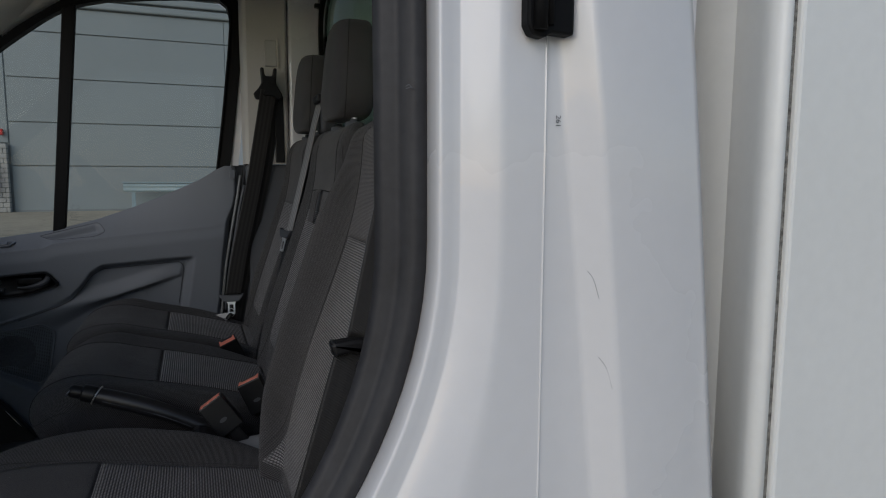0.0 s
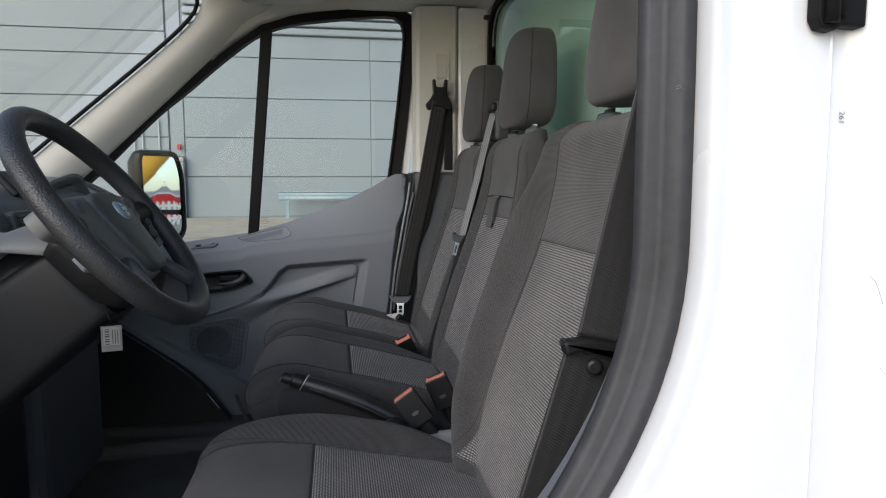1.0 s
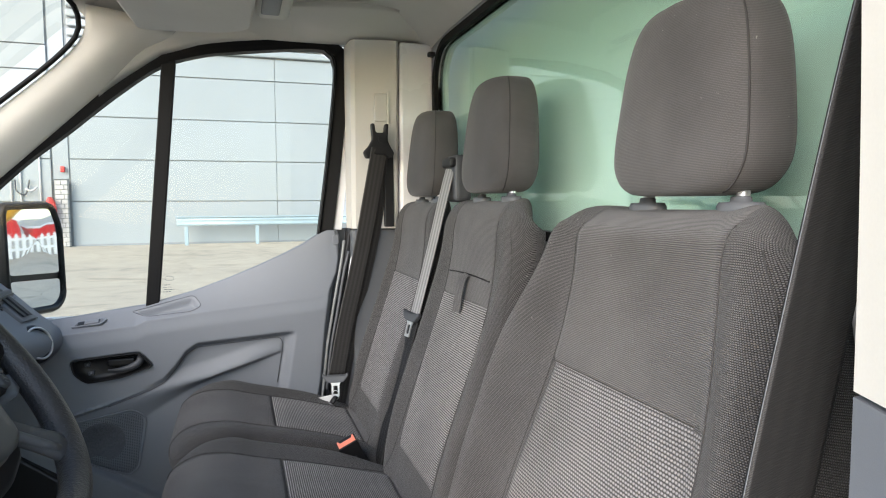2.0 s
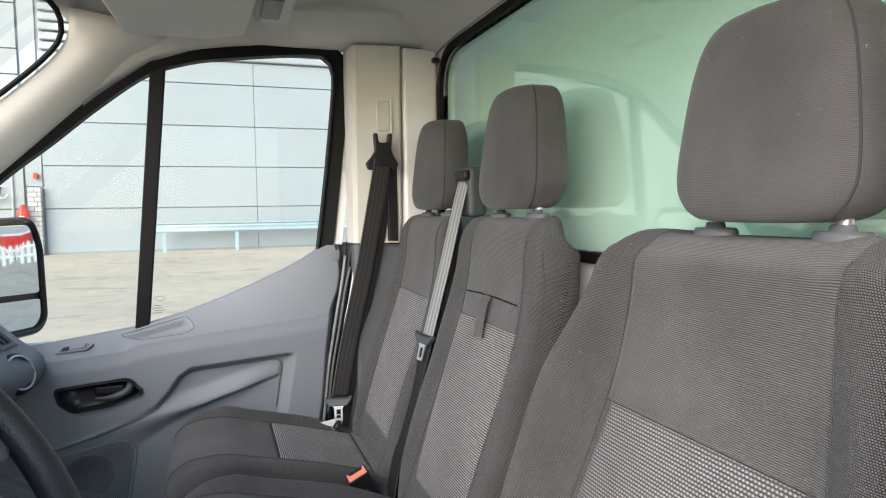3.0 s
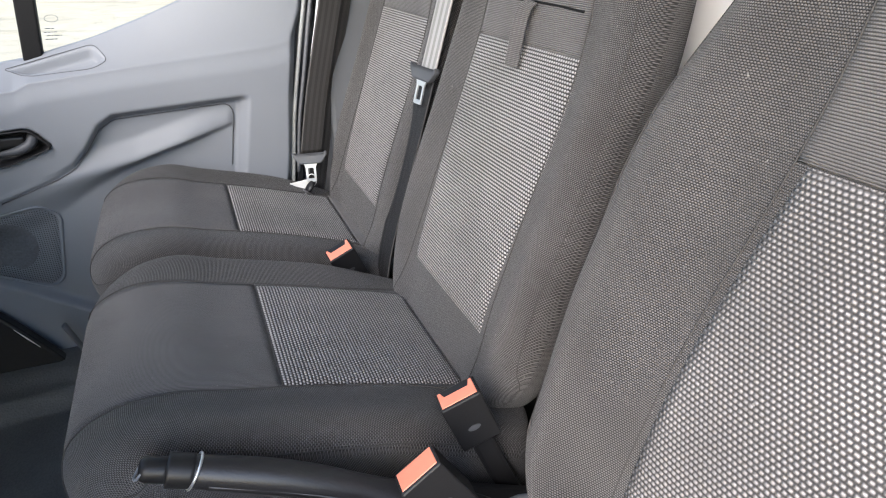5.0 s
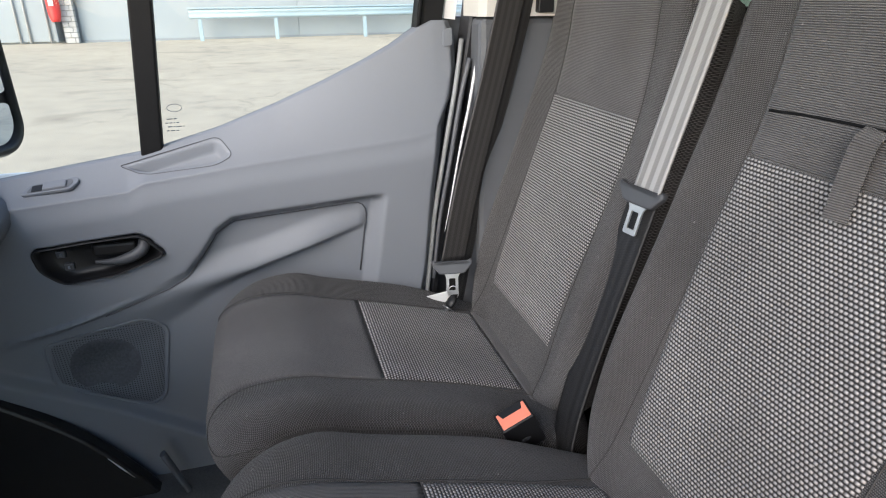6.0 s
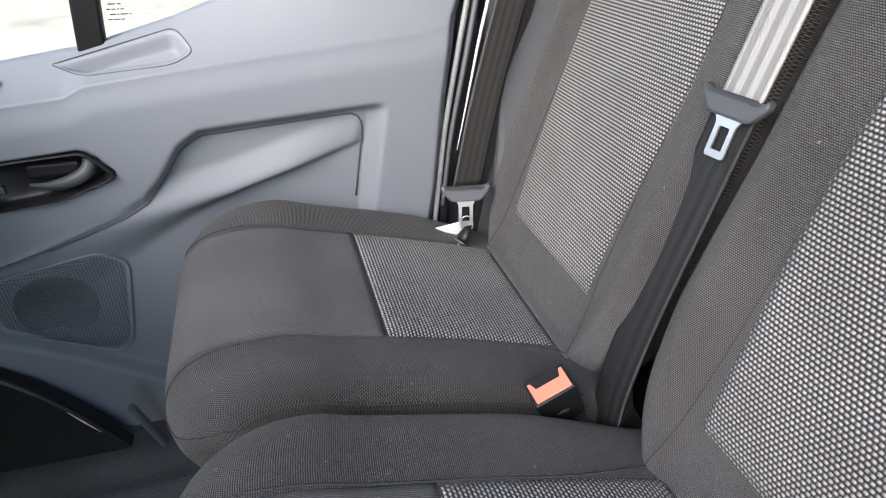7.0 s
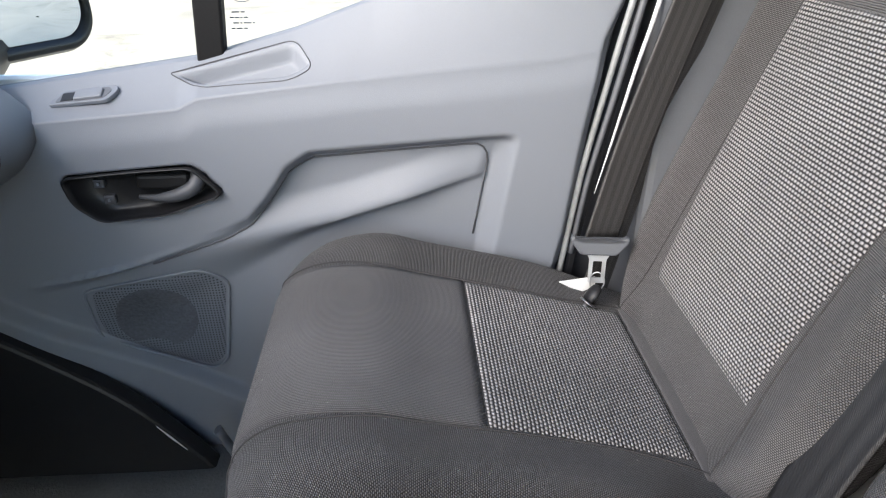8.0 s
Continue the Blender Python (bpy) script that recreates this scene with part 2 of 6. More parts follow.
def box_mesh(name, lo, hi, bevel=0.004, seg=2):
    bm = bmesh.new()
    bmesh.ops.create_cube(bm, size=1.0)
    for v in bm.verts:
        v.co = Vector([(l + h) / 2 + c * (h - l) for l, h, c in zip(lo, hi, v.co)])
    if bevel:
        bmesh.ops.bevel(bm, geom=bm.edges[:], offset=bevel, segments=seg, affect="EDGES", profile=0.5)
    me = bpy.data.meshes.new(name)
    bm.to_mesh(me)
    bm.free()
    me.polygons.foreach_set("use_smooth", [False] * len(me.polygons))
    return me


def move(me, m):
    me.transform(m)
    return me


def plate(name, outline, axis, thick, bevel=0.002, seg=2):
    """A flat outline (2D points) given a thickness along an axis: 'y' takes (x, z), 'x' takes (y, z), 'z' takes (x, y)."""
    put = {"y": lambda p, d: (p[0], d, p[1]), "x": lambda p, d: (d, p[0], p[1]), "z": lambda p, d: (p[0], p[1], d)}[axis]
    bm = bmesh.new()
    f = bm.faces.new([bm.verts.new(put(p, thick[0])) for p in outline])
    r = bmesh.ops.extrude_face_region(bm, geom=[f])
    d = Vector(put((0, 0), thick[1] - thick[0]))
    bmesh.ops.translate(bm, vec=d, verts=[v for v in r["geom"] if isinstance(v, bmesh.types.BMVert)])
    bmesh.ops.recalc_face_normals(bm, faces=bm.faces)
    if bevel:
        bmesh.ops.bevel(bm, geom=bm.edges[:], offset=bevel, segments=seg, affect="EDGES", profile=0.5)
    me = bpy.data.meshes.new(name)
    bm.to_mesh(me)
    bm.free()
    return me


def rounded(points, r, n=5):
    """Rounds the corners of a closed 2D outline."""
    out, m = [], len(points)
    for i in range(m):
        p0, p1, p2 = Vector(points[i - 1]), Vector(points[i]), Vector(points[(i + 1) % m])
        rr = r[i] if isinstance(r, (list, tuple)) else r
        a, b = (p0 - p1), (p2 - p1)
        k = min(rr, a.length * 0.49, b.length * 0.49)
        a, b = p1 + a.normalized() * k, p1 + b.normalized() * k
        for j in range(n + 1):
            t = j / n
            out.append(tuple(a * (1 - t) ** 2 + p1 * 2 * t * (1 - t) + b * t * t))
    return out


def smooth_path(pts, n=60):
    """Evenly spaced points on a smooth line through pts."""
    p = [Vector(q) for q in pts]
    p = [p[0] * 2 - p[1]] + p + [p[-1] * 2 - p[-2]]
    fine = []
    for i in range(1, len(p) - 2):
        for j in range(16):
            t = j / 16
            a, b, c, d = p[i - 1:i + 3]
            fine.append(0.5 * ((2 * b) + (c - a) * t + (2 * a - 5 * b + 4 * c - d) * t * t + (3 * b - a - 3 * c + d) * t ** 3))
    fine.append(p[-2])
    ds = np.concatenate([[0], np.cumsum([(fine[i + 1] - fine[i]).length for i in range(len(fine) - 1)])])
    arr = np.array([tuple(q) for q in fine])
    s = np.linspace(0, ds[-1], n)
    return [Vector([float(np.interp(k, ds, arr[:, c])) for c in range(arr.shape[1])]) for k in s]


def tube(name, pts, r, n=8, closed=False, flat=1.0):
    """A round bar along points."""
    pts = [Vector(p) for p in pts]
    rows, up = [], None
    m = len(pts)
    for i in range(m):
        t = (pts[(i + 1) % m] - pts[i - 1]) if closed else (pts[min(i + 1, m - 1)] - pts[max(i - 1, 0)])
        t.normalize()
        if up is None:
            up = Vector((0, 0, 1)) if abs(t.z) < 0.9 else Vector((1, 0, 0))
        a = t.cross(up).normalized()
        up = a.cross(t).normalized()
        rr = r[i] if isinstance(r, (list, tuple)) else r
        rows.append([pts[i] + a * math.cos(k) * rr + up * math.sin(k) * rr * flat for k in [2 * math.pi * j / n for j in range(n)]])
    return grid_mesh(name, rows, closed_u=True, closed_v=closed, caps=not closed)


def ribbon(name, pts, side, width, thick=0.0016, n=60, ribs=5):
    """A flat strap along pts; side is the direction of its width, with fine lengthwise ribs."""
    path = smooth_path(pts, n)
    step = (path[1] - path[0]).length
    rows, uvs = [], []
    for i, p in enumerate(path):
        t = (path[min(i + 1, n - 1)] - path[max(i - 1, 0)]).normalized()
        sd = side[0].lerp(side[1], i / (n - 1)) if isinstance(side, (list, tuple)) else side
        s = (sd - t * sd.dot(t)).normalized()
        nn = s.cross(t).normalized()
        k = 4 * ribs
        ring = [p + s * (j / k - 0.5) * width + nn * (thick + 0.0003 * math.cos(2 * math.pi * ribs * j / k)) for j in range(k + 1)]
        ring += [p + s * (0.5 - j / k) * width - nn * thick for j in range(k + 1)]
        rows.append(ring)
        uvs.append([(j / k, i * step) for j in range(k + 1)] + [(1 - j / k, i * step) for j in range(k + 1)])
    return grid_mesh(name, rows, closed_u=True, caps=True, uvs=uvs)


def thing(name, base, label, category, group="", kind=""):
    ob = new(name)
    ob.location = base
    ob.empty_display_size = 0.05
    return tagged(ob, label, category, group, kind)


def part(name, me, material, parent=None, label=""):
    ob = new(name, me)
    me.materials.clear()
    me.materials.append(material)
    if parent is not None:
        ob.parent = parent
        off, q = Vector(parent.location), parent.parent
        while q is not None:
            off, q = off + Vector(q.location), q.parent
        ob.matrix_parent_inverse = Matrix.Translation(-off) if parent.data is None else Matrix()
    if label:
        ob["label"] = label
    return ob


def solid(name, me, material, label, category, kind="", group=""):
    return tagged(part(name, me, material), label, category, group, kind)


def smoothstep(a, b, x):
    t = min(1.0, max(0.0, (x - a) / (b - a)))
    return t * t * (3 - 2 * t)


def lerp_table(x, xs, ys):
    return float(np.interp(x, xs, ys))


# ---- ground and the yard outside ----
SLOPE = radians(1.3)
EXT = Matrix.Rotation(SLOPE, 4, "X")


def concrete_ground():
    m, n, l, b = base_mat("worn_concrete_yard", 0.9)
    tc = n.new("ShaderNodeTexCoord")
    a, c, d = [n.new("ShaderNodeTexNoise") for _ in range(3)]
    for t, s, dt in ((a, 0.35, 6.0), (c, 3.0, 6.0), (d, 60.0, 4.0)):
        t.inputs["Scale"].default_value, t.inputs["Detail"].default_value = s, dt
        l.new(tc.outputs["Object"], t.inputs["Vector"])
    ramp = n.new("ShaderNodeValToRGB")
    els = ramp.color_ramp.elements
    els[0].position, els[0].color = 0.30, (0.25, 0.225, 0.18, 1)
    els[1].position, els[1].color = 0.72, (0.62, 0.53, 0.39, 1)
    e = els.new(0.45)
    e.color = (0.48, 0.415, 0.315, 1)
    k = math_node(n, l, "MULTIPLY_ADD", a.outputs["Fac"], 0.45, math_node(n, l, "MULTIPLY_ADD", c.outputs["Fac"], 0.35, math_node(n, l, "MULTIPLY", d.outputs["Fac"], 0.2)))
    l.new(k, ramp.inputs[0])
    mp, st, vo = n.new("ShaderNodeMapping"), n.new("ShaderNodeTexNoise"), n.new("ShaderNodeTexVoronoi")
    mp.inputs["Scale"].default_value = (0.45, 0.9, 1.0)
    st.inputs["Scale"].default_value, st.inputs["Detail"].default_value, st.inputs["Distortion"].default_value = 1.3, 7.0, 0.6
    l.new(tc.outputs["Object"], mp.inputs["Vector"])
    l.new(mp.outputs[0], st.inputs["Vector"])
    vo.feature = "DISTANCE_TO_EDGE"
    vo.inputs["Scale"].default_value = 0.32
    warp = n.new("ShaderNodeVectorMath")
    warp.operation = "MULTIPLY_ADD"
    warp.inputs[1].default_value = (0.8, 0.8, 0.8)
    l.new(c.outputs["Color"], warp.inputs[0])
    l.new(tc.outputs["Object"], warp.inputs[2])
    l.new(warp.outputs[0], vo.inputs["Vector"])
    s1, s2 = n.new("ShaderNodeMapRange"), n.new("ShaderNodeMapRange")
    s1.inputs[1].default_value, s1.inputs[2].default_value, s1.inputs[3].default_value, s1.inputs[4].default_value = 0.60, 0.74, 1.0, 0.60
    s2.inputs[1].default_value, s2.inputs[2].default_value, s2.inputs[3].default_value, s2.inputs[4].default_value = 0.001, 0.006, 0.72, 1.0
    l.new(st.outputs["Fac"], s1.inputs[0])
    l.new(vo.outputs["Distance"], s2.inputs[0])
    dirt = n.new("ShaderNodeVectorMath")
    dirt.operation = "SCALE"
    l.new(ramp.outputs[0], dirt.inputs[0])
    l.new(math_node(n, l, "MULTIPLY", s1.outputs[0], s2.outputs[0]), dirt.inputs[3])
    l.new(dirt.outputs[0], b.inputs["Base Color"])
    bp = n.new("ShaderNodeBump")
    bp.inputs["Strength"].default_value, bp.inputs["Distance"].default_value = 0.5, 0.01
    l.new(d.outputs["Fac"], bp.inputs["Height"])
    l.new(bp.outputs[0], b.inputs["Normal"])
    return m


ground = solid("ground", grid_mesh("ground", [[(x, y, 0.0) for x in (-900, -60, -20, 0, 20, 60, 900)] for y in (-900, -60, -20, 0, 20, 60, 900)]),
               concrete_ground(), "worn sandy concrete yard with dark damp stains", "ground", "structure")
ground.matrix_world = EXT
WALL_Y = 19.2
CLAD = surface("grey_wall_cladding", (0.30, 0.332, 0.345), 0.45, grain=40, stain=0.5, var=0.05, bump=0.05)
CLAD_DARK = surface("dark_panel_joint", (0.24, 0.26, 0.27), 0.6, bump=0.0)
GALV = surface("painted_guard_rail", (0.31, 0.40, 0.44), 0.4, grain=40, var=0.06, bump=0.1)
BRICK_MAT = surface("white_painted_brick", (0.46, 0.45, 0.43), 0.85, grain=60, stain=5, var=0.15, bump=0.4, dist=0.004)
MORTAR = surface("grey_mortar", (0.22, 0.22, 0.21), 0.95, grain=80, var=0.1)
RED_PAINT = surface("red_painted_metal", (0.60, 0.035, 0.03), 0.4, var=0.08, bump=0.05)
YELLOW = surface("yellow_machine_paint", (0.75, 0.38, 0.03), 0.4, var=0.08, bump=0.05)
PIPE = surface("grey_conduit", (0.45, 0.45, 0.44), 0.5, var=0.06)

wall_b = thing("wall_building", (0, WALL_Y, 0), "pale grey metal-clad industrial hall across the yard", "building", kind="structure")
part("backing", box_mesh("backing", (-30, WALL_Y + 0.06, 0.1), (30, WALL_Y + 0.5, 14), 0), CLAD_DARK, wall_b)
ROWS_Z = (0.47, 1.70, 2.89, 4.09, 5.32, 6.0)
COLS_X = (-27.6, -21.8, -16.0, -10.2, -4.98, -4.52, 1.10, 6.72, 12.3, 18.0)
for i in range(len(COLS_X) - 1):
    x0, x1 = COLS_X[i], COLS_X[i + 1]
    if x1 - x0 < 1:
        part("cladding_panel", box_mesh("cladding_panel", (x0 + 0.03, WALL_Y + 0.02, 2.32), (x1 - 0.03, WALL_Y + 0.07, 13.0), 0.01, 1), CLAD, wall_b)
        continue
    for k in range(len(ROWS_Z) - 1):
        set_in = 0.10 if x0 > -5 else 0.0
        part("cladding_panel", box_mesh("cladding_panel", (x0 + 0.005, WALL_Y - 0.02 + set_in * 0.3, ROWS_Z[k] + 0.012), (x1 - 0.005, WALL_Y + 0.08, ROWS_Z[k + 1] - 0.014), 0.01, 1), CLAD, wall_b)
    if x0 < -5:
        for k in range(5):
            z = 6.0 + 1.2 * k
            part("cladding_panel", box_mesh("cladding_panel", (x0 + 0.012, WALL_Y - 0.02, z + 0.014), (x1 - 0.012, WALL_Y + 0.08, z + 1.186), 0.01, 1), CLAD, wall_b)
for k in range(16):
    z = 6.02 + 0.26 * k
    part("corrugated_strip", box_mesh("corrugated_strip", (-4.45, WALL_Y - 0.10, z), (18.0, WALL_Y + 0.05, z + 0.20), 0.04, 2), CLAD, wall_b)
part("base_curb", box_mesh("base_curb", (-4.5, WALL_Y - 0.03, 0.40), (18, WALL_Y + 0.05, 0.49), 0.01), CLAD_DARK, wall_b)
# brick pier beside the sectional gate
pier = thing("brick_pier", (-4.72, WALL_Y - 0.1, 0.44), "white-painted brick pier beside the big gate", "pier", kind="structure")
part("mortar", box_mesh("mortar", (-4.86, WALL_Y - 0.20, 0.42), (-4.57, WALL_Y + 0.0, 2.30), 0.004), MORTAR, pier)
rb = random.Random(4)
for k in range(14):
    z = 0.45 + k * 0.132
    xs = (-4.875, -4.72, -4.555) if k % 2 else (-4.875, -4.64, -4.555)
    for i in range(2):
        part("brick", box_mesh("brick", (xs[i] + 0.006, WALL_Y - 0.22 - rb.random() * 0.008, z), (xs[i + 1] - 0.006, WALL_Y - 0.02, z + 0.118), 0.006, 1), BRICK_MAT, pier)


def guard_rail():
    g = thing("guard_rail", (0.8, WALL_Y - 0.6, 0.44), "blue-grey steel guard rail along the hall wall", "guard rail")
    y = WALL_Y - 0.6
    prof = [(0.0, 0.0), (0.05, 0.035), (0.05, 0.085), (0.0, 0.12), (0.05, 0.155), (0.05, 0.205), (0.0, 0.24)]
    rows = [[(x, y - d, 0.98 + h) for d, h in prof] + [(x, y - d + 0.012, 0.98 + h) for d, h in reversed(prof)] for x in (-1.75, 0.5, 3.0, 6.5)]
    part("beam", grid_mesh("beam", rows, closed_u=True, caps=True), GALV, g)
    part("cap", box_mesh("cap", (-1.78, y - 0.06, 1.225), (6.5, y + 0.10, 1.262), 0.01), GALV, g)
    for x in (-1.5, 0.46, 2.9, 5.2):
        part("post", box_mesh("post", (x - 0.05, y, 0.40), (x + 0.05, y + 0.08, 1.22), 0.008), GALV, g)
    return g


guard_rail()


def hydrant():
    y = WALL_Y - 0.35
    g = thing("fire_extinguisher_cover", (-5.03, y, 0.46), "red fire extinguisher cover hanging by the brick pier", "extinguisher")
    rows = []
    for k in range(13):
        t = k / 12
        z = 0.98 + 0.84 * t
        w = 0.155 * (1 - abs(2 * t - 0.9) ** 3.0 * 0.55)
        rows.append([(-4.96 + w * math.cos(a), y + 0.13 * math.sin(a) * (1 - 0.3 * t), z) for a in [2 * math.pi * j / 16 for j in range(16)]])
    part("cover", grid_mesh("cover", rows, closed_u=True, caps=True), RED_PAINT, g)
    part("sign", box_mesh("sign", (-5.02, y - 0.145, 1.36), (-4.91, y - 0.132, 1.52), 0.003), LABEL_WHITE, g)
    part("bracket", box_mesh("bracket", (-5.06, y, 0.48), (-5.0, y + 0.36, 1.0), 0.01), CLAD_DARK, g)
    s = thing("warning_lamp", (-4.68, WALL_Y - 0.05, 2.55), "small red warning lamp on the hall wall", "lamp")
    part("lens", box_mesh("lens", (-4.74, WALL_Y - 0.12, 2.52), (-4.64, WALL_Y + 0.0, 2.68), 0.02), RED_PAINT, s)
    c = thing("conduit", (-5.6, WALL_Y - 0.06, 0.45), "grey conduit pipes and a tap on the hall wall", "pipe")
    for dx, top in ((-0.35, 3.9), (-0.12, 3.6), (0.35, 3.4)):
        part("pipe", tube("pipe", [(-5.6 + dx, WALL_Y - 0.06, 0.46), (-5.6 + dx, WALL_Y - 0.06, top)], 0.025, 8), PIPE, c)
    part("junction_box", box_mesh("junction_box", (-5.9, WALL_Y - 0.16, 3.4), (-5.5, WALL_Y - 0.02, 3.75), 0.02), PIPE, c)
    part("tap", tube("tap", smooth_path([(-5.55, WALL_Y - 0.05, 2.05), (-5.55, WALL_Y - 0.25, 2.05), (-5.40, WALL_Y - 0.28, 2.0), (-5.28, WALL_Y - 0.25, 2.1)], 16), 0.03, 8), PIPE, c)
    part("hose", tube("hose", smooth_path([(-5.85, WALL_Y - 0.08, 2.3), (-5.8, WALL_Y - 0.15, 2.0), (-5.6, WALL_Y - 0.12, 1.9), (-5.5, WALL_Y - 0.08, 2.3)], 20), 0.02, 8), PLASTIC_DARK, c)


hydrant()

# ---- the cab shell ----
FLOOR_Z = 0.66
REAR_X = 0.455


def cab_floor():
    rows = []
    for x in np.linspace(-1.25, 0.5, 90):
        z = FLOOR_Z + 0.35 * smoothstep(-0.75, -1.2, x)
        row = []
        for y in np.linspace(-0.86, 0.86, 130):
            lip = 0.030 * smoothstep(0.612, 0.632, y - 0.10 * (x + 0.34)) + 0.015 * smoothstep(0.65, 0.70, y)
            dish = -0.006 * smoothstep(0.036, 0.026, math.hypot(x + 0.345, y - 0.487))
            row.append((x, y, z + lip + dish + 0.004 * noise.noise((x * 6, y * 6, 0)) + 0.0012 * noise.noise((x * 40, y * 40, 3))))
        rows.append(row)
    return rows


solid("floor", grid_mesh("floor", cab_floor()), CARPET, "black moulded rubber floor mat of the cab", "floor", "structure")
bolt = thing("floor_bolt_cover", (-0.374, 0.254, FLOOR_Z), "black round bolt cover on the floor mat", "bolt cover")
part("disc", tube("disc", [(-0.374, 0.254, FLOOR_Z - 0.004), (-0.374, 0.254, FLOOR_Z + 0.006), (-0.374, 0.254, FLOOR_Z + 0.009)], [0.030, 0.030, 0.022], 20), PLASTIC_BLACK, bolt)
part("bolt_head", tube("bolt_head", [(-0.374, 0.254, FLOOR_Z + 0.005), (-0.374, 0.254, FLOOR_Z + 0.018)], 0.010, 6), PLASTIC_BLACK, bolt)
# Black disc for the hole in the dish, its darkness given as colour.
stud = thing("floor_hole_disc", (-0.348, 0.498, FLOOR_Z), "black disc drawn for the dark hole in a dish of the floor mat", "stud")
part("head", tube("head", [(-0.348, 0.498, FLOOR_Z - 0.010), (-0.348, 0.498, FLOOR_Z + 0.003), (-0.348, 0.498, FLOOR_Z + 0.005)], [0.009, 0.009, 0.006], 14), RUBBER, stud)
solid("floor_pan", box_mesh("floor_pan", (-1.3, -0.88, 0.50), (0.5, 0.88, 0.63), 0.01), PLASTIC_BLACK, "dark underside of the cab floor", "floor", "structure")


def screen_top(y):
    """Where the windscreen ends at the top: x over y."""
    return -0.482 + 0.075 * (abs(y) / 0.74) ** 2


def headliner():
    rows = []
    for i in range(36):
        u = i / 35
        row = []
        for y in np.linspace(-0.80, 0.80, 41):
            x0 = screen_top(y)
            x = x0 + (0.448 - x0) * u
            e = max(0.0, abs(y) - 0.50) / 0.30
            f = max(0.0, 1 - (0.448 - x) / 0.22)
            g = max(0.0, 1 - (x - x0) / 0.12)
            row.append((x, y, 2.078 - 0.080 * e * e - 0.085 * f ** 2.2 * (1 - 0.6 * min(1, e * e)) - 0.052 * g * g * (1 - 0.75 * min(1, e * e))))
        rows.append(row)
    top = [[(p[0], p[1], p[2] + 0.04) for p in r] for r in rows]
    bm = bmesh.new()
    for rs in (rows, top):
        g = grid_mesh("tmp", rs)
        bm.from_mesh(g)
        bpy.data.meshes.remove(g)
    me = bpy.data.meshes.new("ceiling")
    bm.to_mesh(me)
    bm.free()
    me.polygons.foreach_set("use_smooth", [True] * len(me.polygons))
    return me


solid("ceiling", headliner(), HEADLINER, "grey-beige moulded headliner of the cab", "headliner", "structure")
solid("roof", box_mesh("roof", (-0.44, -0.84, 2.13), (0.46, 0.84, 2.16), 0.01), PAINT, "white painted cab roof", "roof", "structure")


# the passenger window's outline, in x and z
FRAME_IN = [(-0.95, 1.285), (-0.75, 1.478), (-0.583, 1.645), (-0.478, 1.733), (-0.36, 1.835), (-0.253, 1.913), (-0.15, 1.948), (-0.077, 1.960), (0.04, 1.975), (0.140, 1.984), (0.172, 1.980), (0.190, 1.962), (0.196, 1.930), (0.190, 1.85), (0.168, 1.66), (0.142, 1.471), (0.130, 1.40)]


# passenger side: pillar between windscreen and door, and the pillar behind the door
def a_pillar():
    up = [(-1.12, 0.74, 1.335), (-0.85, 0.735, 1.565), (-0.564, 0.725, 1.806), (-0.45, 0.715, 1.908), (-0.408, 0.70, 1.962), (-0.395, 0.66, 2.015)]
    lo = [(-1.07, 0.80, 1.216), (-0.81, 0.80, 1.446), (-0.591, 0.80, 1.651), (-0.410, 0.80, 1.823), (-0.293, 0.79, 1.936), (-0.20, 0.77, 1.993)]
    u, w = smooth_path(up, 40), smooth_path(lo, 40)
    rows = []
    for a, b in zip(u, w):
        row = []
        for k in range(13):
            t = k / 12
            p = a.lerp(b, t)
            bulge = math.sin(math.pi * t) * 0.022
            row.append(p + Vector((0.35, -0.8, 0.1)).normalized() * bulge)
        row += [b + Vector((0, 0.05, 0)), a + Vector((-0.004, 0.05, 0.004))]
        rows.append(row)
    return grid_mesh("a_pillar_trim", rows, closed_u=True, caps=True)


solid("trim_a_pillar", a_pillar(), TRIM_LIGHT, "light beige windscreen pillar trim", "pillar trim", "structure")


def roof_rail():
    rows = []
    for x in np.linspace(-0.40, 0.47, 30):
        row = []
        back = smoothstep(0.02, 0.22, x)
        for k in range(13):
            t = k / 12
            ze = min(1.998, lerp_table(x, [q[0] for q in FRAME_IN[3:10]], [q[1] for q in FRAME_IN[3:10]]) + 0.026)
            row.append((x, 0.66 - 0.05 * back + (0.14 + 0.05 * back) * t, 2.05 + (ze - 2.05) * t ** 1.3 * (1 - back) + (ze - 2.05) * smoothstep(0.0, 0.50, t) * back + 0.010 * math.sin(math.pi * t) * (1 - back)))
        row += [(x, 0.86, 2.02), (x, 0.86, 2.10), (x, 0.66, 2.10)]
        rows.append(row)
    return grid_mesh("roof_rail", rows, closed_u=True, caps=True)


solid("trim_roof_rail", roof_rail(), HEADLINER, "grey-beige roof edge trim above the door", "roof trim", "structure")


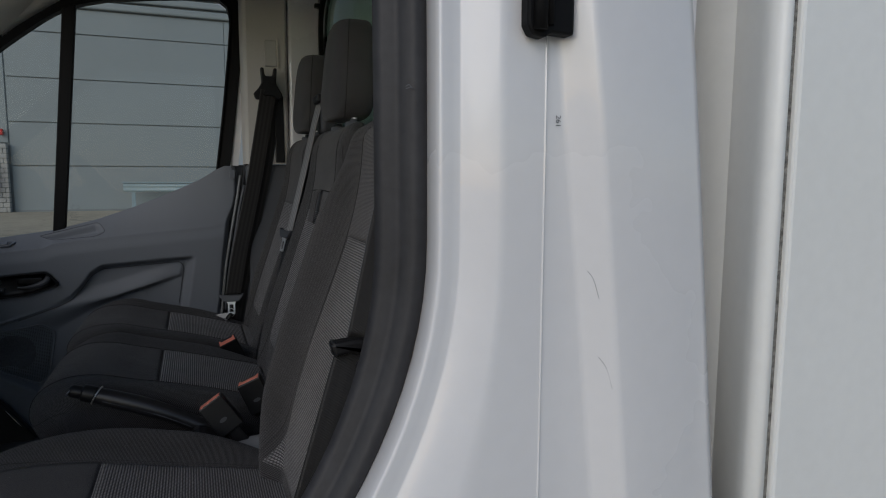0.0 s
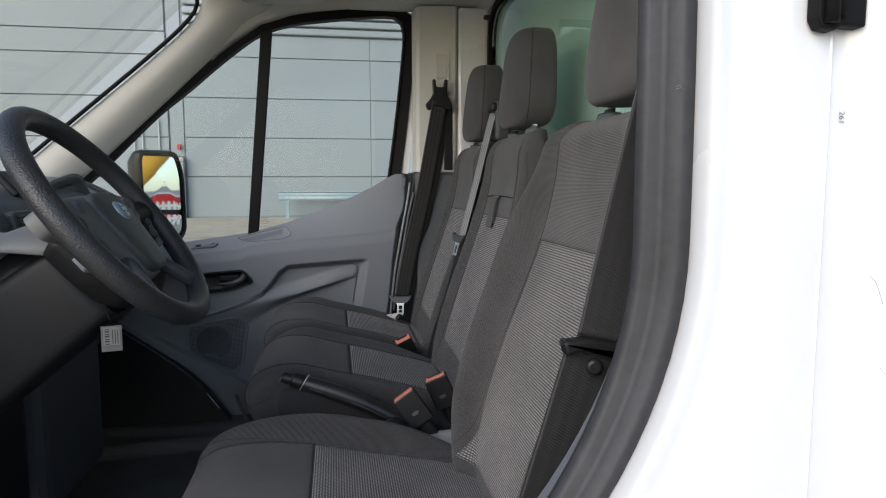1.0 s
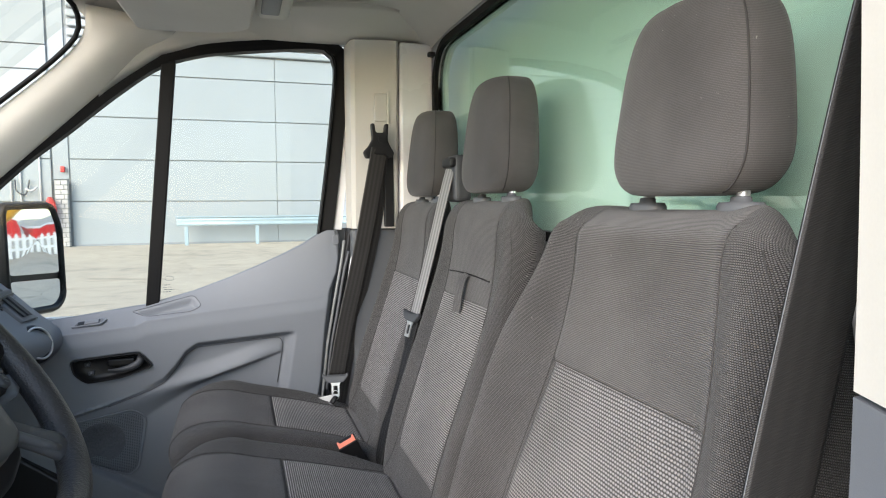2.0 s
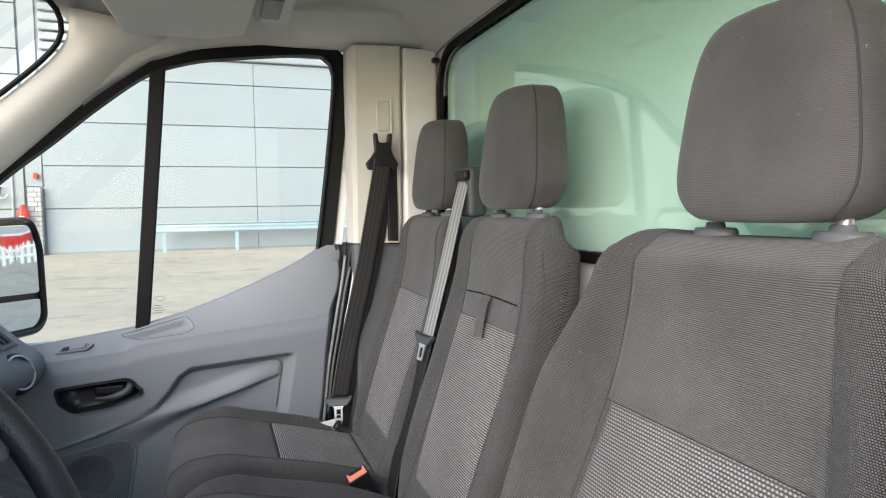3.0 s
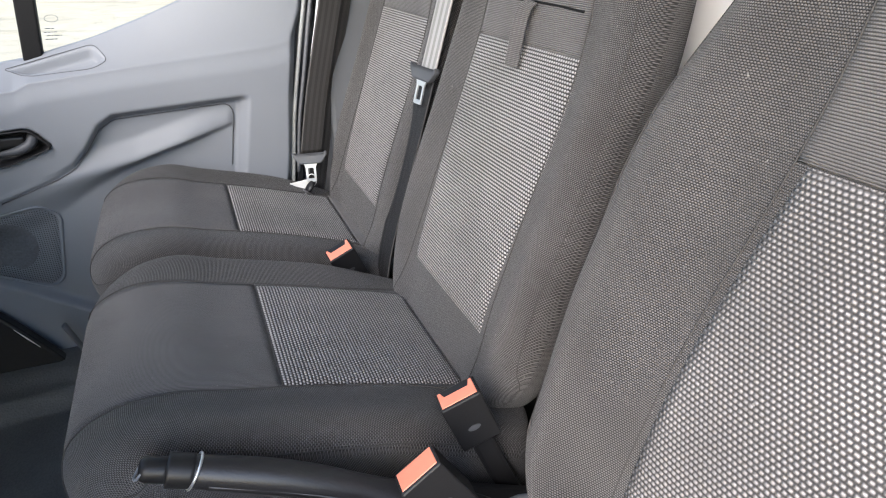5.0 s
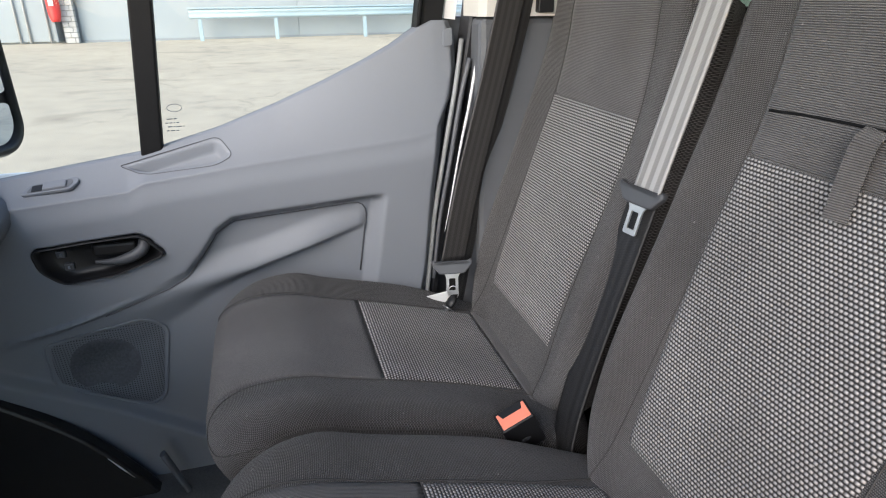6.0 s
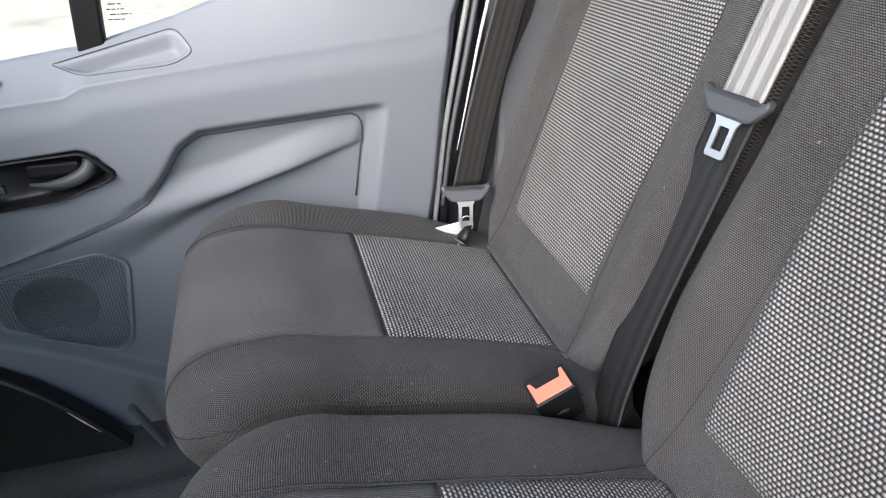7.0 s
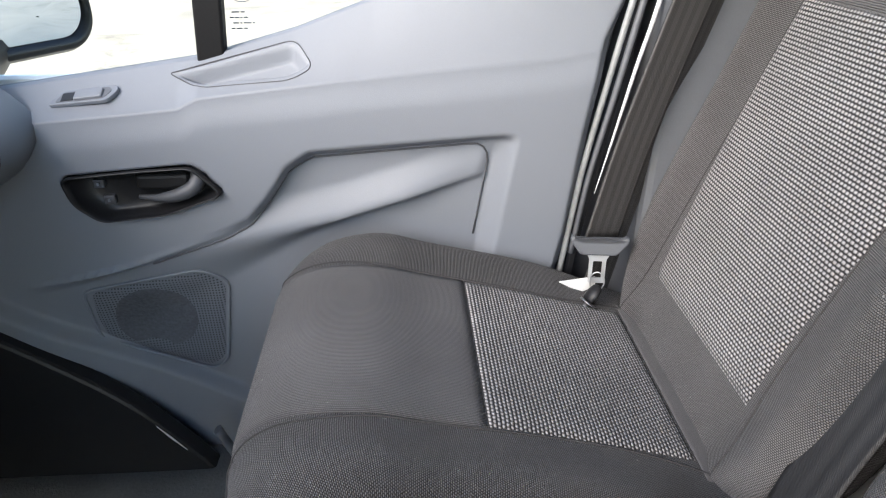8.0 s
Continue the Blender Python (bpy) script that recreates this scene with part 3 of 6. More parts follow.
def b_pillar_inner():
    g = thing("trim_b_pillar", (0.3, 0.75, FLOOR_Z), "light beige belt pillar trim with a dark lower panel", "pillar trim", kind="structure")
    rows = []
    for z in np.linspace(1.485, 1.992, 22):
        k = 0.02 * ((z - 1.48) / 0.54)
        rows.append([(0.222, 0.80, z), (0.226, 0.735 - k, z), (0.236, 0.722 - k, z), (0.345, 0.705 - k, z), (0.352, 0.712 - k, z), (0.352, 0.82, z)])
    part("upper_trim", grid_mesh("upper_trim", rows, closed_u=True, caps=True, smooth=False), HEADLINER, g)
    part("lower_trim", box_mesh("lower_trim", (0.226, 0.725, FLOOR_Z), (0.45, 0.84, 1.483), 0.01), PLASTIC_MID, g, "grey lower pillar panel")
    # Added plate that stops daylight through the gap between door and pillar.
    part("gap_backing", plate("gap_backing", [(0.10, 0.85), (0.10, 1.28), (0.165, 1.43), (0.19, 1.483), (0.30, 1.483), (0.30, 0.85)], "y", (0.826, 0.858), 0.003), PLASTIC_MID, g, "grey backing plate added to close the door gap")
    part("sill_seal", tube("sill_seal", smooth_path([(0.222, 0.765, 1.42), (0.207, 0.765, 1.36), (0.187, 0.765, 1.25), (0.166, 0.765, 1.14), (0.153, 0.765, 1.03)], 24), 0.0042, 8), PLASTIC_MID, g, "grey rubber door seal")
    part("pillar_edge_line", tube("pillar_edge_line", smooth_path([(0.236, 0.752, 1.45), (0.216, 0.752, 1.34), (0.203, 0.750, 1.285), (0.184, 0.748, 1.19), (0.171, 0.748, 1.125)], 24), [0.0030 - 0.0024 * (k / 23) ** 2 for k in range(24)], 6), PAINT, g, "thin white pillar edge")
    part("corner_panel", box_mesh("corner_panel", (0.356, 0.69, 1.487), (0.45, 0.84, 1.992), 0.008), PAINT, g, "white painted rear corner")
    part("slot", box_mesh("slot", (0.286, 0.694, 1.775), (0.321, 0.716, 1.852), 0.003), HEADLINER, g, "belt height adjuster slot")
    part("slot_edge", box_mesh("slot_edge", (0.3215, 0.690, 1.77), (0.3255, 0.716, 1.857), 0.001), TRIM_LIGHT, g)
    part("slot_gap", box_mesh("slot_gap", (0.312, 0.6965, 1.49), (0.338, 0.712, 1.69), 0.002), PLASTIC_BLACK, g, "dark belt opening")
    return g


b_pillar_inner()


# rear window with its rubber, and the white wall round it
def rear_wall():
    out = [(-0.86, FLOOR_Z), (0.86, FLOOR_Z), (0.86, 2.12), (-0.86, 2.12)]
    hole = rounded([(-0.655, 1.50), (0.655, 1.50), (0.655, 1.965), (-0.655, 1.965)], 0.10, 8)
    return out, hole


def ring_mesh(name, hole, grow, x0, x1):
    """A frame of constant width round a closed outline of (y, z) points, between two x."""
    c = Vector((sum(p[0] for p in hole) / len(hole), sum(p[1] for p in hole) / len(hole)))
    n = len(hole)
    nor = []
    for i in range(n):
        t = Vector(hole[(i + 1) % n]) - Vector(hole[i - 1])
        q = Vector((t.y, -t.x)).normalized()
        nor.append(q if q.dot(Vector(hole[i]) - c) > 0 else -q)
    a = [[(x0 if k in (0, 3) else x1, hole[i][0] + nor[i].x * g, hole[i][1] + nor[i].y * g) for k, g in enumerate((0.0, 0.0, grow, grow))] for i in range(n)]
    return grid_mesh(name, a, closed_u=True, closed_v=True, smooth=False)


wall_out, hole = rear_wall()
bm = bmesh.new()
ov = [bm.verts.new((REAR_X, y, z)) for y, z in wall_out]
hv = [bm.verts.new((REAR_X, y, z)) for y, z in hole]
edges = [bm.edges.new((ov[i], ov[(i + 1) % 4])) for i in range(4)] + [bm.edges.new((hv[i], hv[(i + 1) % len(hv)])) for i in range(len(hv))]
bmesh.ops.triangle_fill(bm, use_beauty=True, edges=edges)
r = bmesh.ops.extrude_face_region(bm, geom=bm.faces[:])
bmesh.ops.translate(bm, vec=(0.03, 0, 0), verts=[v for v in r["geom"] if isinstance(v, bmesh.types.BMVert)])
bmesh.ops.recalc_face_normals(bm, faces=bm.faces)
me = bpy.data.meshes.new("wall_rear")
bm.to_mesh(me)
bm.free()
solid("wall_rear", me, PAINT, "white painted rear wall of the cab", "wall", "structure")
win = thing("window_rear", (REAR_X, 0, 1.5), "green-tinted rear window in a black rubber gasket", "window", kind="structure")
part("gasket", ring_mesh("gasket", hole, 0.017, REAR_X - 0.012, REAR_X + 0.012), RUBBER, win)
pane = part("pane", plate("pane", hole, "x", (REAR_X + 0.004, REAR_X + 0.008), 0), GLASS_GREEN, win)
pane.visible_shadow = False
part("clip", box_mesh("clip", (REAR_X - 0.02, 0.675, 1.955), (REAR_X - 0.001, 0.70, 1.968), 0.003), PLASTIC_BLACK, win)

# the box body behind the cab
box = thing("box_body", (2.0, 0, 0.7), "white box body with sealed panel joints behind the cab", "box body")
part("front_wall", box_mesh("front_wall", (0.530, -0.90, 0.75), (0.565, 0.90, 2.75), 0.003), BOX_WHITE, box)


def box_post(sgn):
    rows = []
    for z in (0.72, 1.5, 2.78):
        rows.append([(x, sgn * y, z) for x, y in ((0.548, 0.79), (0.536, 0.84), (0.528, 0.868), (0.520, 0.888), (0.512, 0.905), (0.506, 0.918), (0.505, 0.926), (0.508, 0.932), (0.514, 0.934), (0.5165, 0.93), (0.549, 0.80))])
    return grid_mesh("corner_post", rows, closed_u=True, caps=True, smooth=True)


for sgn in (-1, 1):
    part("corner_post", box_post(sgn), BOX_WHITE, box)
    y0, y1 = sorted((sgn * 0.90, sgn * 0.935))
    part("side_wall", box_mesh("side_wall", (0.5235, y0, 0.75), (4.0, y1, 2.75), 0.003), BOX_WHITE, box)
    y0, y1 = sorted((sgn * 0.90, sgn * 0.929))
    part("sealant", box_mesh("sealant", (0.515, y0, 0.75), (0.525, y1, 2.75), 0.001), surface("dirty_sealant", (0.20, 0.195, 0.18), 0.9, grain=500, stain=140, var=0.98, bump=0.6, dist=0.003), box, "dirty sealant joint")
part("box_floor", box_mesh("box_floor", (0.6, -0.9, 0.70), (4.0, 0.9, 0.75), 0), BOX_WHITE, box)
part("box_roof", box_mesh("box_roof", (0.49, -0.93, 2.755), (4.0, 0.93, 2.79), 0.01), BOX_WHITE, box)


# driver side: the painted pillar and its door seal
def driver_pillar():
    g = thing("pillar_driver", (0.33, -0.88, FLOOR_Z), "white painted door pillar with a black door seal", "door pillar", kind="structure")
    prof = [(0.238, -0.848, 1), (0.238, -0.872, 1), (0.2382, -0.8785, 1), (0.2392, -0.8800, 1), (0.2415, -0.8800, 1), (0.248, -0.8795, 0.97), (0.2545, -0.8788, 0.93), (0.2556, -0.8792, 0.92), (0.2568, -0.8805, 0.92), (0.266, -0.8870, 0.8), (0.278, -0.8950, 0.6), (0.281, -0.8962, 0.55), (0.285, -0.8966, 0.5), (0.3125, -0.8960, 0.05), (0.3150, -0.8958, 0), (0.3155, -0.8958, 0),
            (0.3158, -0.8970, 0), (0.3163, -0.8970, 0), (0.3166, -0.8958, 0), (0.3172, -0.8957, 0), (0.325, -0.8954, -1), (0.340, -0.8950, -2), (0.343, -0.8957, -2), (0.345, -0.8972, -2), (0.354, -0.9070, -2), (0.360, -0.9137, -2), (0.3625, -0.9155, -2), (0.366, -0.9160, -2), (0.39, -0.9145, -2), (0.452, -0.9105, -2), (0.459, -0.908, -2), (0.463, -0.900, -2), (0.463, -0.86, -2)]
    zs = np.linspace(0.75, 2.12, 60)
    rows, seal = [], []
    for z in zs:
        d = max(0.0, 1.40 - z)
        s = -1.5 * d * d if d < 0.3 else -1.5 * 0.09 - 0.9 * (d - 0.3)
        up = max(0.0, z - 1.45)
        sl = 0.11 * (1.40 - z) if z > 0.95 else 0.0495
        rows.append([(x + (sl * -0.5 * w if w < 0 else s * w), y + 0.10 * up * up, z) for x, y, w in prof] + [(0.45, -0.80, z), (0.27 + s, -0.80, z)])
        q = Vector((0.237 + s, -0.846 + 0.10 * up * up, z))
        seal.append([q + Vector(p) for p in ((0.002, -0.008, 0), (-0.004, -0.012, 0), (-0.012, -0.010, 0), (-0.017, 0.0, 0), (-0.021, 0.004, 0), (-0.029, 0.004, 0), (-0.035, 0.012, 0), (-0.030, 0.024, 0), (-0.012, 0.03, 0), (0.01, 0.03, 0))])
    part("painted_panel", grid_mesh("painted_panel", rows, closed_u=True, caps=True), PAINT, g)
    part("door_seal", grid_mesh("door_seal", seal, closed_u=True, caps=True), RUBBER_SEAL, g, "dark grey rubber door seal")
    inner = []
    low = []
    for z in zs:
        d = max(0.0, 1.40 - z)
        s = -1.5 * d * d if d < 0.3 else -1.5 * 0.09 - 0.9 * (d - 0.3)
        up = max(0.0, z - 1.45)
        q = Vector((0.222 + s, -0.815 + 0.10 * up * up, z))
        ring = [q, q + Vector((0.004, 0.018, 0)), q + Vector((0.02, 0.055, 0)), q + Vector((0.12, 0.07, 0)), q + Vector((0.24 - s, 0.06, 0)), q + Vector((0.24 - s, 0.0, 0))]
        (inner if z > 1.43 else low).append(ring)
    low.append([p + Vector((0, 0, 0.02)) for p in low[-1]])
    part("inner_trim", grid_mesh("inner_trim", inner, closed_u=True, caps=True, smooth=False), TRIM_LIGHT, g, "beige inner trim")
    part("lower_inner_trim", grid_mesh("lower_inner_trim", low, closed_u=True, caps=True, smooth=False), PLASTIC_GREY, g, "grey lower inner trim")
    # scuffs on the seal and fine scratches in the paint
    for z, w in ((1.513, 0.0065), (1.5148, 0.004)):
        part("scuff", tube("scuff", [(0.2205, -0.8568, z), (0.2205 + w * 0.5, -0.8585, z + 0.0012), (0.2205 + w, -0.8585, z - 0.0006)], 0.0002, 5), PLASTIC_GREY, g, "pale scuff on the seal")
    for pts in (((0.352, -0.9022, 1.377), (0.3555, -0.9052, 1.371), (0.3595, -0.9078, 1.356)), ((0.362, -0.9060, 1.309), (0.3675, -0.9095, 1.300), (0.3715, -0.9120, 1.284))):
        part("scratch", tube("scratch", smooth_path([(p[0], p[1] - 0.0002, p[2]) for p in pts], 14), 0.00017, 4), PLASTIC_GREY, g, "fine dark scratch")
    # rubber weatherstrip end and stamped number
    s = thing("weatherstrip_end", (0.31, -0.90, 1.55), "black rubber weatherstrip end on the painted pillar", "rubber strip")
    out = [(0.293, 1.555), (0.297, 1.548), (0.307, 1.5465), (0.312, 1.550), (0.3305, 1.5495), (0.331, 1.86), (0.292, 1.86)]
    part("flap", plate("flap", out, "y", (-0.897, -0.909), 0.002), RUBBER, s)
    rib = [(0.310, -0.9095, 1.555), (0.3105, -0.909, 1.7), (0.311, -0.908, 1.85)]
    part("rib", tube("rib", smooth_path(rib, 12), 0.003, 8), RUBBER, s)
    part("bulb", tube("bulb", smooth_path([(0.302, -0.9105, 1.551), (0.302, -0.910, 1.7), (0.302, -0.909, 1.85)], 12), 0.0052, 10), RUBBER, s)
    return g


driver_pillar()


def text_mesh(body, size, m, name="lettering"):
    cu = bpy.data.curves.new("tmp_text", "FONT")
    cu.body, cu.size, cu.align_x, cu.align_y = body, size, "CENTER", "CENTER"
    ob = bpy.data.objects.new("tmp_text", cu)
    scene.collection.objects.link(ob)
    dg = bpy.context.evaluated_depsgraph_get()
    me = bpy.data.meshes.new_from_object(ob.evaluated_get(dg))
    bpy.data.objects.remove(ob)
    me.name = name
    me.transform(m)
    return me


solid("stamped_number", text_mesh("261", 0.0060, pose(0.3265, -0.8963, 1.490, 90, 0, 0) @ pose(0, 0, 0, 0, 0, -90)), PLASTIC_MID, "small number 261 stamped on the white pillar", "marking")


# ---- passenger door ----
DOOR_Y = 0.757
SILL_X = (-0.95, -0.532, -0.305, -0.193, -0.099, -0.02, 0.05, 0.10, 0.142, 0.165, 0.19)
SILL_Z = (1.210, 1.259, 1.290, 1.320, 1.353, 1.385, 1.416, 1.441, 1.468, 1.479, 1.479)
LEDGE_X = (-0.95, -0.493, -0.331, -0.306, -0.141, 0.119, 0.174, 0.21)
LEDGE_Z = (1.195, 1.230, 1.243, 1.255, 1.272, 1.293, 1.306, 1.315)
POCK_X = (-0.95, -0.60, -0.468, -0.383, -0.299, -0.268, -0.243, -0.214, -0.185, 0.017, 0.08)
POCK_Z = (0.95, 1.0, 1.035, 1.062, 1.091, 1.106, 1.133, 1.173, 1.191, 1.204, 1.207)
SPEAR_X = (-0.95, -0.60, -0.455, -0.156, 0.026, 0.08)
SPEAR_Z = (0.95, 1.005, 1.036, 1.096, 1.150, 1.165)
bez = rounded([(-0.482, 1.165), (-0.40, 1.172), (-0.322, 1.176), (-0.289, 1.139), (-0.365, 1.113), (-0.446, 1.105), (-0.475, 1.13)], 0.012, 4)
TRAY_DEEP = 0.055  # width of the ledge, by which its cross coordinate is scaled
TRAY = rounded([(x, t * TRAY_DEEP) for x, t in ((-0.343, 0.75), (-0.192, 0.81), (-0.171, 0.25), (-0.198, 0.10), (-0.304, 0.22))], [0.006, 0.012, 0.009, 0.016, 0.014], 5)


def right_edge(z):
    return lerp_table(z, (0.66, 1.0, 1.067, 1.20, 1.311, 1.36, 1.40, 1.45, 1.479), (0.10, 0.133, 0.145, 0.158, 0.174, 0.195, 0.203, 0.203, 0.195))


def pocket_depth(x, z):
    """How far the lower panel is set back at a place of the door."""
    zt = lerp_table(x, POCK_X, POCK_Z)
    slope = (lerp_table(x + 0.01, POCK_X, POCK_Z) - lerp_table(x - 0.01, POCK_X, POCK_Z)) / 0.02
    d = (zt - z) / math.sqrt(1 + slope * slope)
    xr = 0.024 + 0.018 * (z - 1.055) / 0.11
    d2 = xr - x
    deep = 0.023 * smoothstep(0.0, 0.015, d) * smoothstep(-0.026, 0.002, d2)
    d = min(d, d2)
    zr = lerp_table(x, SPEAR_X, SPEAR_Z)
    grow = (0.014 * smoothstep(0.03, -0.08, x) + 0.006) * smoothstep(0.0, 0.02, xr - x)
    if x < xr:
        if z > zr:
            deep -= grow * smoothstep(0.045, 0.0, z - zr) * smoothstep(0.0, 0.012, d)
        else:
            drop = 0.011 + 0.09 * smoothstep(-0.12, -0.45, x)
            deep -= grow * smoothstep(drop, 0.0, zr - z)
    return deep * smoothstep(-0.58, -0.40, x)


def inside(x, z, poly):
    """Distance into a closed outline, below zero outside."""
    best, hit, n = 9.0, False, len(poly)
    for i in range(n):
        (ax, az), (bx, bz) = poly[i - 1], poly[i]
        if (az > z) != (bz > z) and x < (bx - ax) * (z - az) / (bz - az) + ax:
            hit = not hit
        k = max(0.0, min(1.0, ((x - ax) * (bx - ax) + (z - az) * (bz - az)) / ((bx - ax) ** 2 + (bz - az) ** 2 + 1e-12)))
        best = min(best, math.hypot(x - ax - k * (bx - ax), z - az - k * (bz - az)))
    return best if hit else -best


def door_panel():
    nu, n1, n2 = 380, 200, 44
    rows, zb = [], 0.62
    for j in range(n1 + n2 + 1):
        row = []
        for i in range(nu + 1):
            u = i / nu
            z = 1.2
            for _ in range(3):
                x = -0.92 + u * (right_edge(z) + 0.92)
                zl, zs = lerp_table(x, LEDGE_X, LEDGE_Z), lerp_table(x, SILL_X, SILL_Z)
                z = zb + (zl - zb) * j / n1 if j <= n1 else zl + (zs - zl) * (j - n1) / n2
            if j <= n1:
                y = DOOR_Y + 0.006 * smoothstep(0.04, 0.0, zl - z) - 0.006 + 0.008 * smoothstep(1.0, 0.66, z) + pocket_depth(x, z)
                y -= 0.022 * smoothstep(0.601, 0.581, z - -0.657 * x)
                y += 0.015 * smoothstep(0.012, 0.0, right_edge(z) - x)
                if -0.49 < x < -0.28 and 1.09 < z < 1.19:
                    y += 0.045 * smoothstep(-0.0005, 0.0025, inside(x, z, bez))
                p = Vector((x, y, z))
            else:
                t = (j - n1) / n2
                wide = lerp_table(x, (-0.95, -0.1, 0.05, 0.2), (0.050, 0.048, 0.040, 0.030))
                y = DOOR_Y + wide * t ** 0.9
                z = zl + (zs - zl) * (0.82 * t + 0.18 * math.sin(t * math.pi / 2))
                p = Vector((x, y + 0.015 * smoothstep(0.012, 0.0, right_edge(z) - x), z))
                if -0.345 < x < -0.165:
                    p += Vector((0, 0.004, -0.018)) * smoothstep(0.0035, 0.0085, inside(x, t * TRAY_DEEP, TRAY))
            row.append(p)
        rows.append(row)
    back = [[Vector((p.x, 0.835, p.z)) for p in rows[-1]]]
    return grid_mesh("panel", rows + back)


door = thing("door_passenger", (-0.4, 0.8, 0.62), "closed passenger door with grey moulded plastic panel", "vehicle door", kind="structure")
panel = part("panel", door_panel(), PLASTIC_GREY, door)
part("door_skin", box_mesh("door_skin", (-1.0, 0.842, 0.55), (0.20, 0.868, 1.262), 0.01), PAINT, door, "white outer door skin")


kick = [(p.x, p.y) for p in smooth_path([(-1.0, 1.20), (-0.75, 1.055), (-0.594, 0.948), (-0.473, 0.848), (-0.40, 0.755), (-0.36, 0.69), (-0.335, 0.62)], 40)] + [(-0.335, 0.56), (-1.0, 0.56)]
solid("kick_panel", plate("kick_panel", kick, "y", (0.712, 0.742), 0.006), PLASTIC_BLACK, "black footwell side panel below the door trim", "footwell trim", "structure")


solid("trim_scuff_line", tube("trim_scuff_line", [(-0.436, 0.7105, 0.797), (-0.420, 0.7102, 0.774), (-0.402, 0.7105, 0.748)], [0.0005, 0.0014, 0.0006], 6), LABEL_WHITE, "short pale edge mark on the footwell panel", "edge mark", "structure")
solid("trim_door_sill", tube("trim_door_sill", smooth_path([(-0.350, 0.706, 0.79), (-0.334, 0.706, 0.745), (-0.312, 0.706, 0.68), (-0.296, 0.706, 0.62)], 16), 0.009, 10, flat=0.6), PLASTIC_MID, "grey plastic door sill edge", "sill trim", "structure")


def panel_y(x, z):
    return DOOR_Y - 0.006 + pocket_depth(x, z)


# pull handle in its black bowl
cx, cz = -0.385, 1.14


def bowl():
    rows = []
    for k, (s, d) in enumerate(((1.0, 0.0), (1.0, -0.004), (0.975, -0.007), (0.945, -0.006), (0.915, 0.002), (0.86, 0.016), (0.70, 0.021), (0.35, 0.022), (0.02, 0.022))):
        rows.append([(cx + (x - cx) * s, panel_y(x, z) + d - 0.002, cz + (z - cz) * s) for x, z in bez])
    return grid_mesh("handle_bowl", rows, closed_u=True)


hb = part("handle_bowl", bowl(), PLASTIC_BLACK, door, "glossy black handle bowl")
bar = smooth_path([(-0.398, DOOR_Y + 0.004, 1.133), (-0.372, DOOR_Y - 0.004, 1.134), (-0.345, DOOR_Y - 0.007, 1.139), (-0.326, DOOR_Y - 0.004, 1.149), (-0.321, DOOR_Y + 0.006, 1.163)], 24)
part("pull_lever", tube("pull_lever", bar, [0.003 + 0.0062 * smoothstep(0, 16, k) for k in range(24)], 12), PLASTIC_DARK, hb, "dark grey pull lever")
part("lever_cup", move(box_mesh("lever_cup", (-0.036, -0.004, -0.011), (0.030, 0.012, 0.011), 0.006, 3), pose(-0.365, DOOR_Y + 0.008, 1.151)), PLASTIC_BLACK, hb)
for x, z in ((-0.445, 1.150), (-0.437, 1.128)):
    part("lock_button", box_mesh("lock_button", (x - 0.007, DOOR_Y + 0.006, z - 0.006), (x + 0.007, DOOR_Y + 0.02, z + 0.006), 0.002), PLASTIC_DARK, hb)
    part("lock_mark", box_mesh("lock_mark", (x - 0.0018, DOOR_Y + 0.0045, z - 0.0022), (x + 0.0018, DOOR_Y + 0.0065, z + 0.0022), 0.0005), PLASTIC_GREY, hb)

# window switch on the ledge
sw_at = pose(-0.440, 0.779, 1.2535, 26, 0, 0) @ pose(0, 0, 0, 0, -7, 0)
sw_out = rounded([(-0.042, -0.010), (-0.030, 0.012), (0.036, 0.014), (0.042, 0.004), (0.030, -0.012)], 0.006, 4)
sw = part("window_switch", move(plate("window_switch", sw_out, "z", (-0.003, 0.0022), 0.001), sw_at), PLASTIC_GREY, door, "grey window switch plate")
part("switch_well", move(plate("switch_well", rounded([(-0.033, -0.0075), (-0.026, 0.0085), (0.030, 0.0100), (0.034, 0.003), (0.026, -0.0085)], 0.004, 3), "z", (0.0010, 0.0026), 0), sw_at), PLASTIC_MID, sw)
part("rocker", move(box_mesh("rocker", (-0.010, -0.0072, 0.001), (0.024, 0.0072, 0.0056), 0.002, 3), sw_at), PLASTIC_GREY, sw)
part("rocker_gap", move(box_mesh("rocker_gap", (-0.026, -0.0068, 0.001), (-0.0105, 0.0068, 0.0032), 0.0005), sw_at), PLASTIC_BLACK, sw)

# fine joint lines of the panel
line = [(x, lerp_table(x, POCK_X, POCK_Z) - 0.0165) for x in np.linspace(-0.40, 0.012, 50)] + [(0.022, 1.1870), (0.030, 1.183), (0.0345, 1.175), (0.0355, 1.165), (0.0335, 1.15), (0.030, 1.13), (0.0245, 1.095), (0.019, 1.06)]
part("joint_line", tube("joint_line", [(x, panel_y(x, z) - 0.0008, z) for x, z in line], 0.0013, 5), PLASTIC_DARK, door)


def ledge_point(x, t, up=0.0):
    zl, zs = lerp_table(x, LEDGE_X, LEDGE_Z), lerp_table(x, SILL_X, SILL_Z)
    wide = lerp_table(x, (-0.95, -0.1, 0.05, 0.2), (0.050, 0.048, 0.040, 0.030))
    return Vector((x, DOOR_Y + wide * t ** 0.9, zl + (zs - zl) * (0.82 * t + 0.18 * math.sin(t * math.pi / 2)) + up))


part("tray_line", tube("tray_line", [ledge_point(x, v / TRAY_DEEP, 0.0002) for x, v in TRAY], 0.0008, 5, closed=True), PLASTIC_DARK, door)

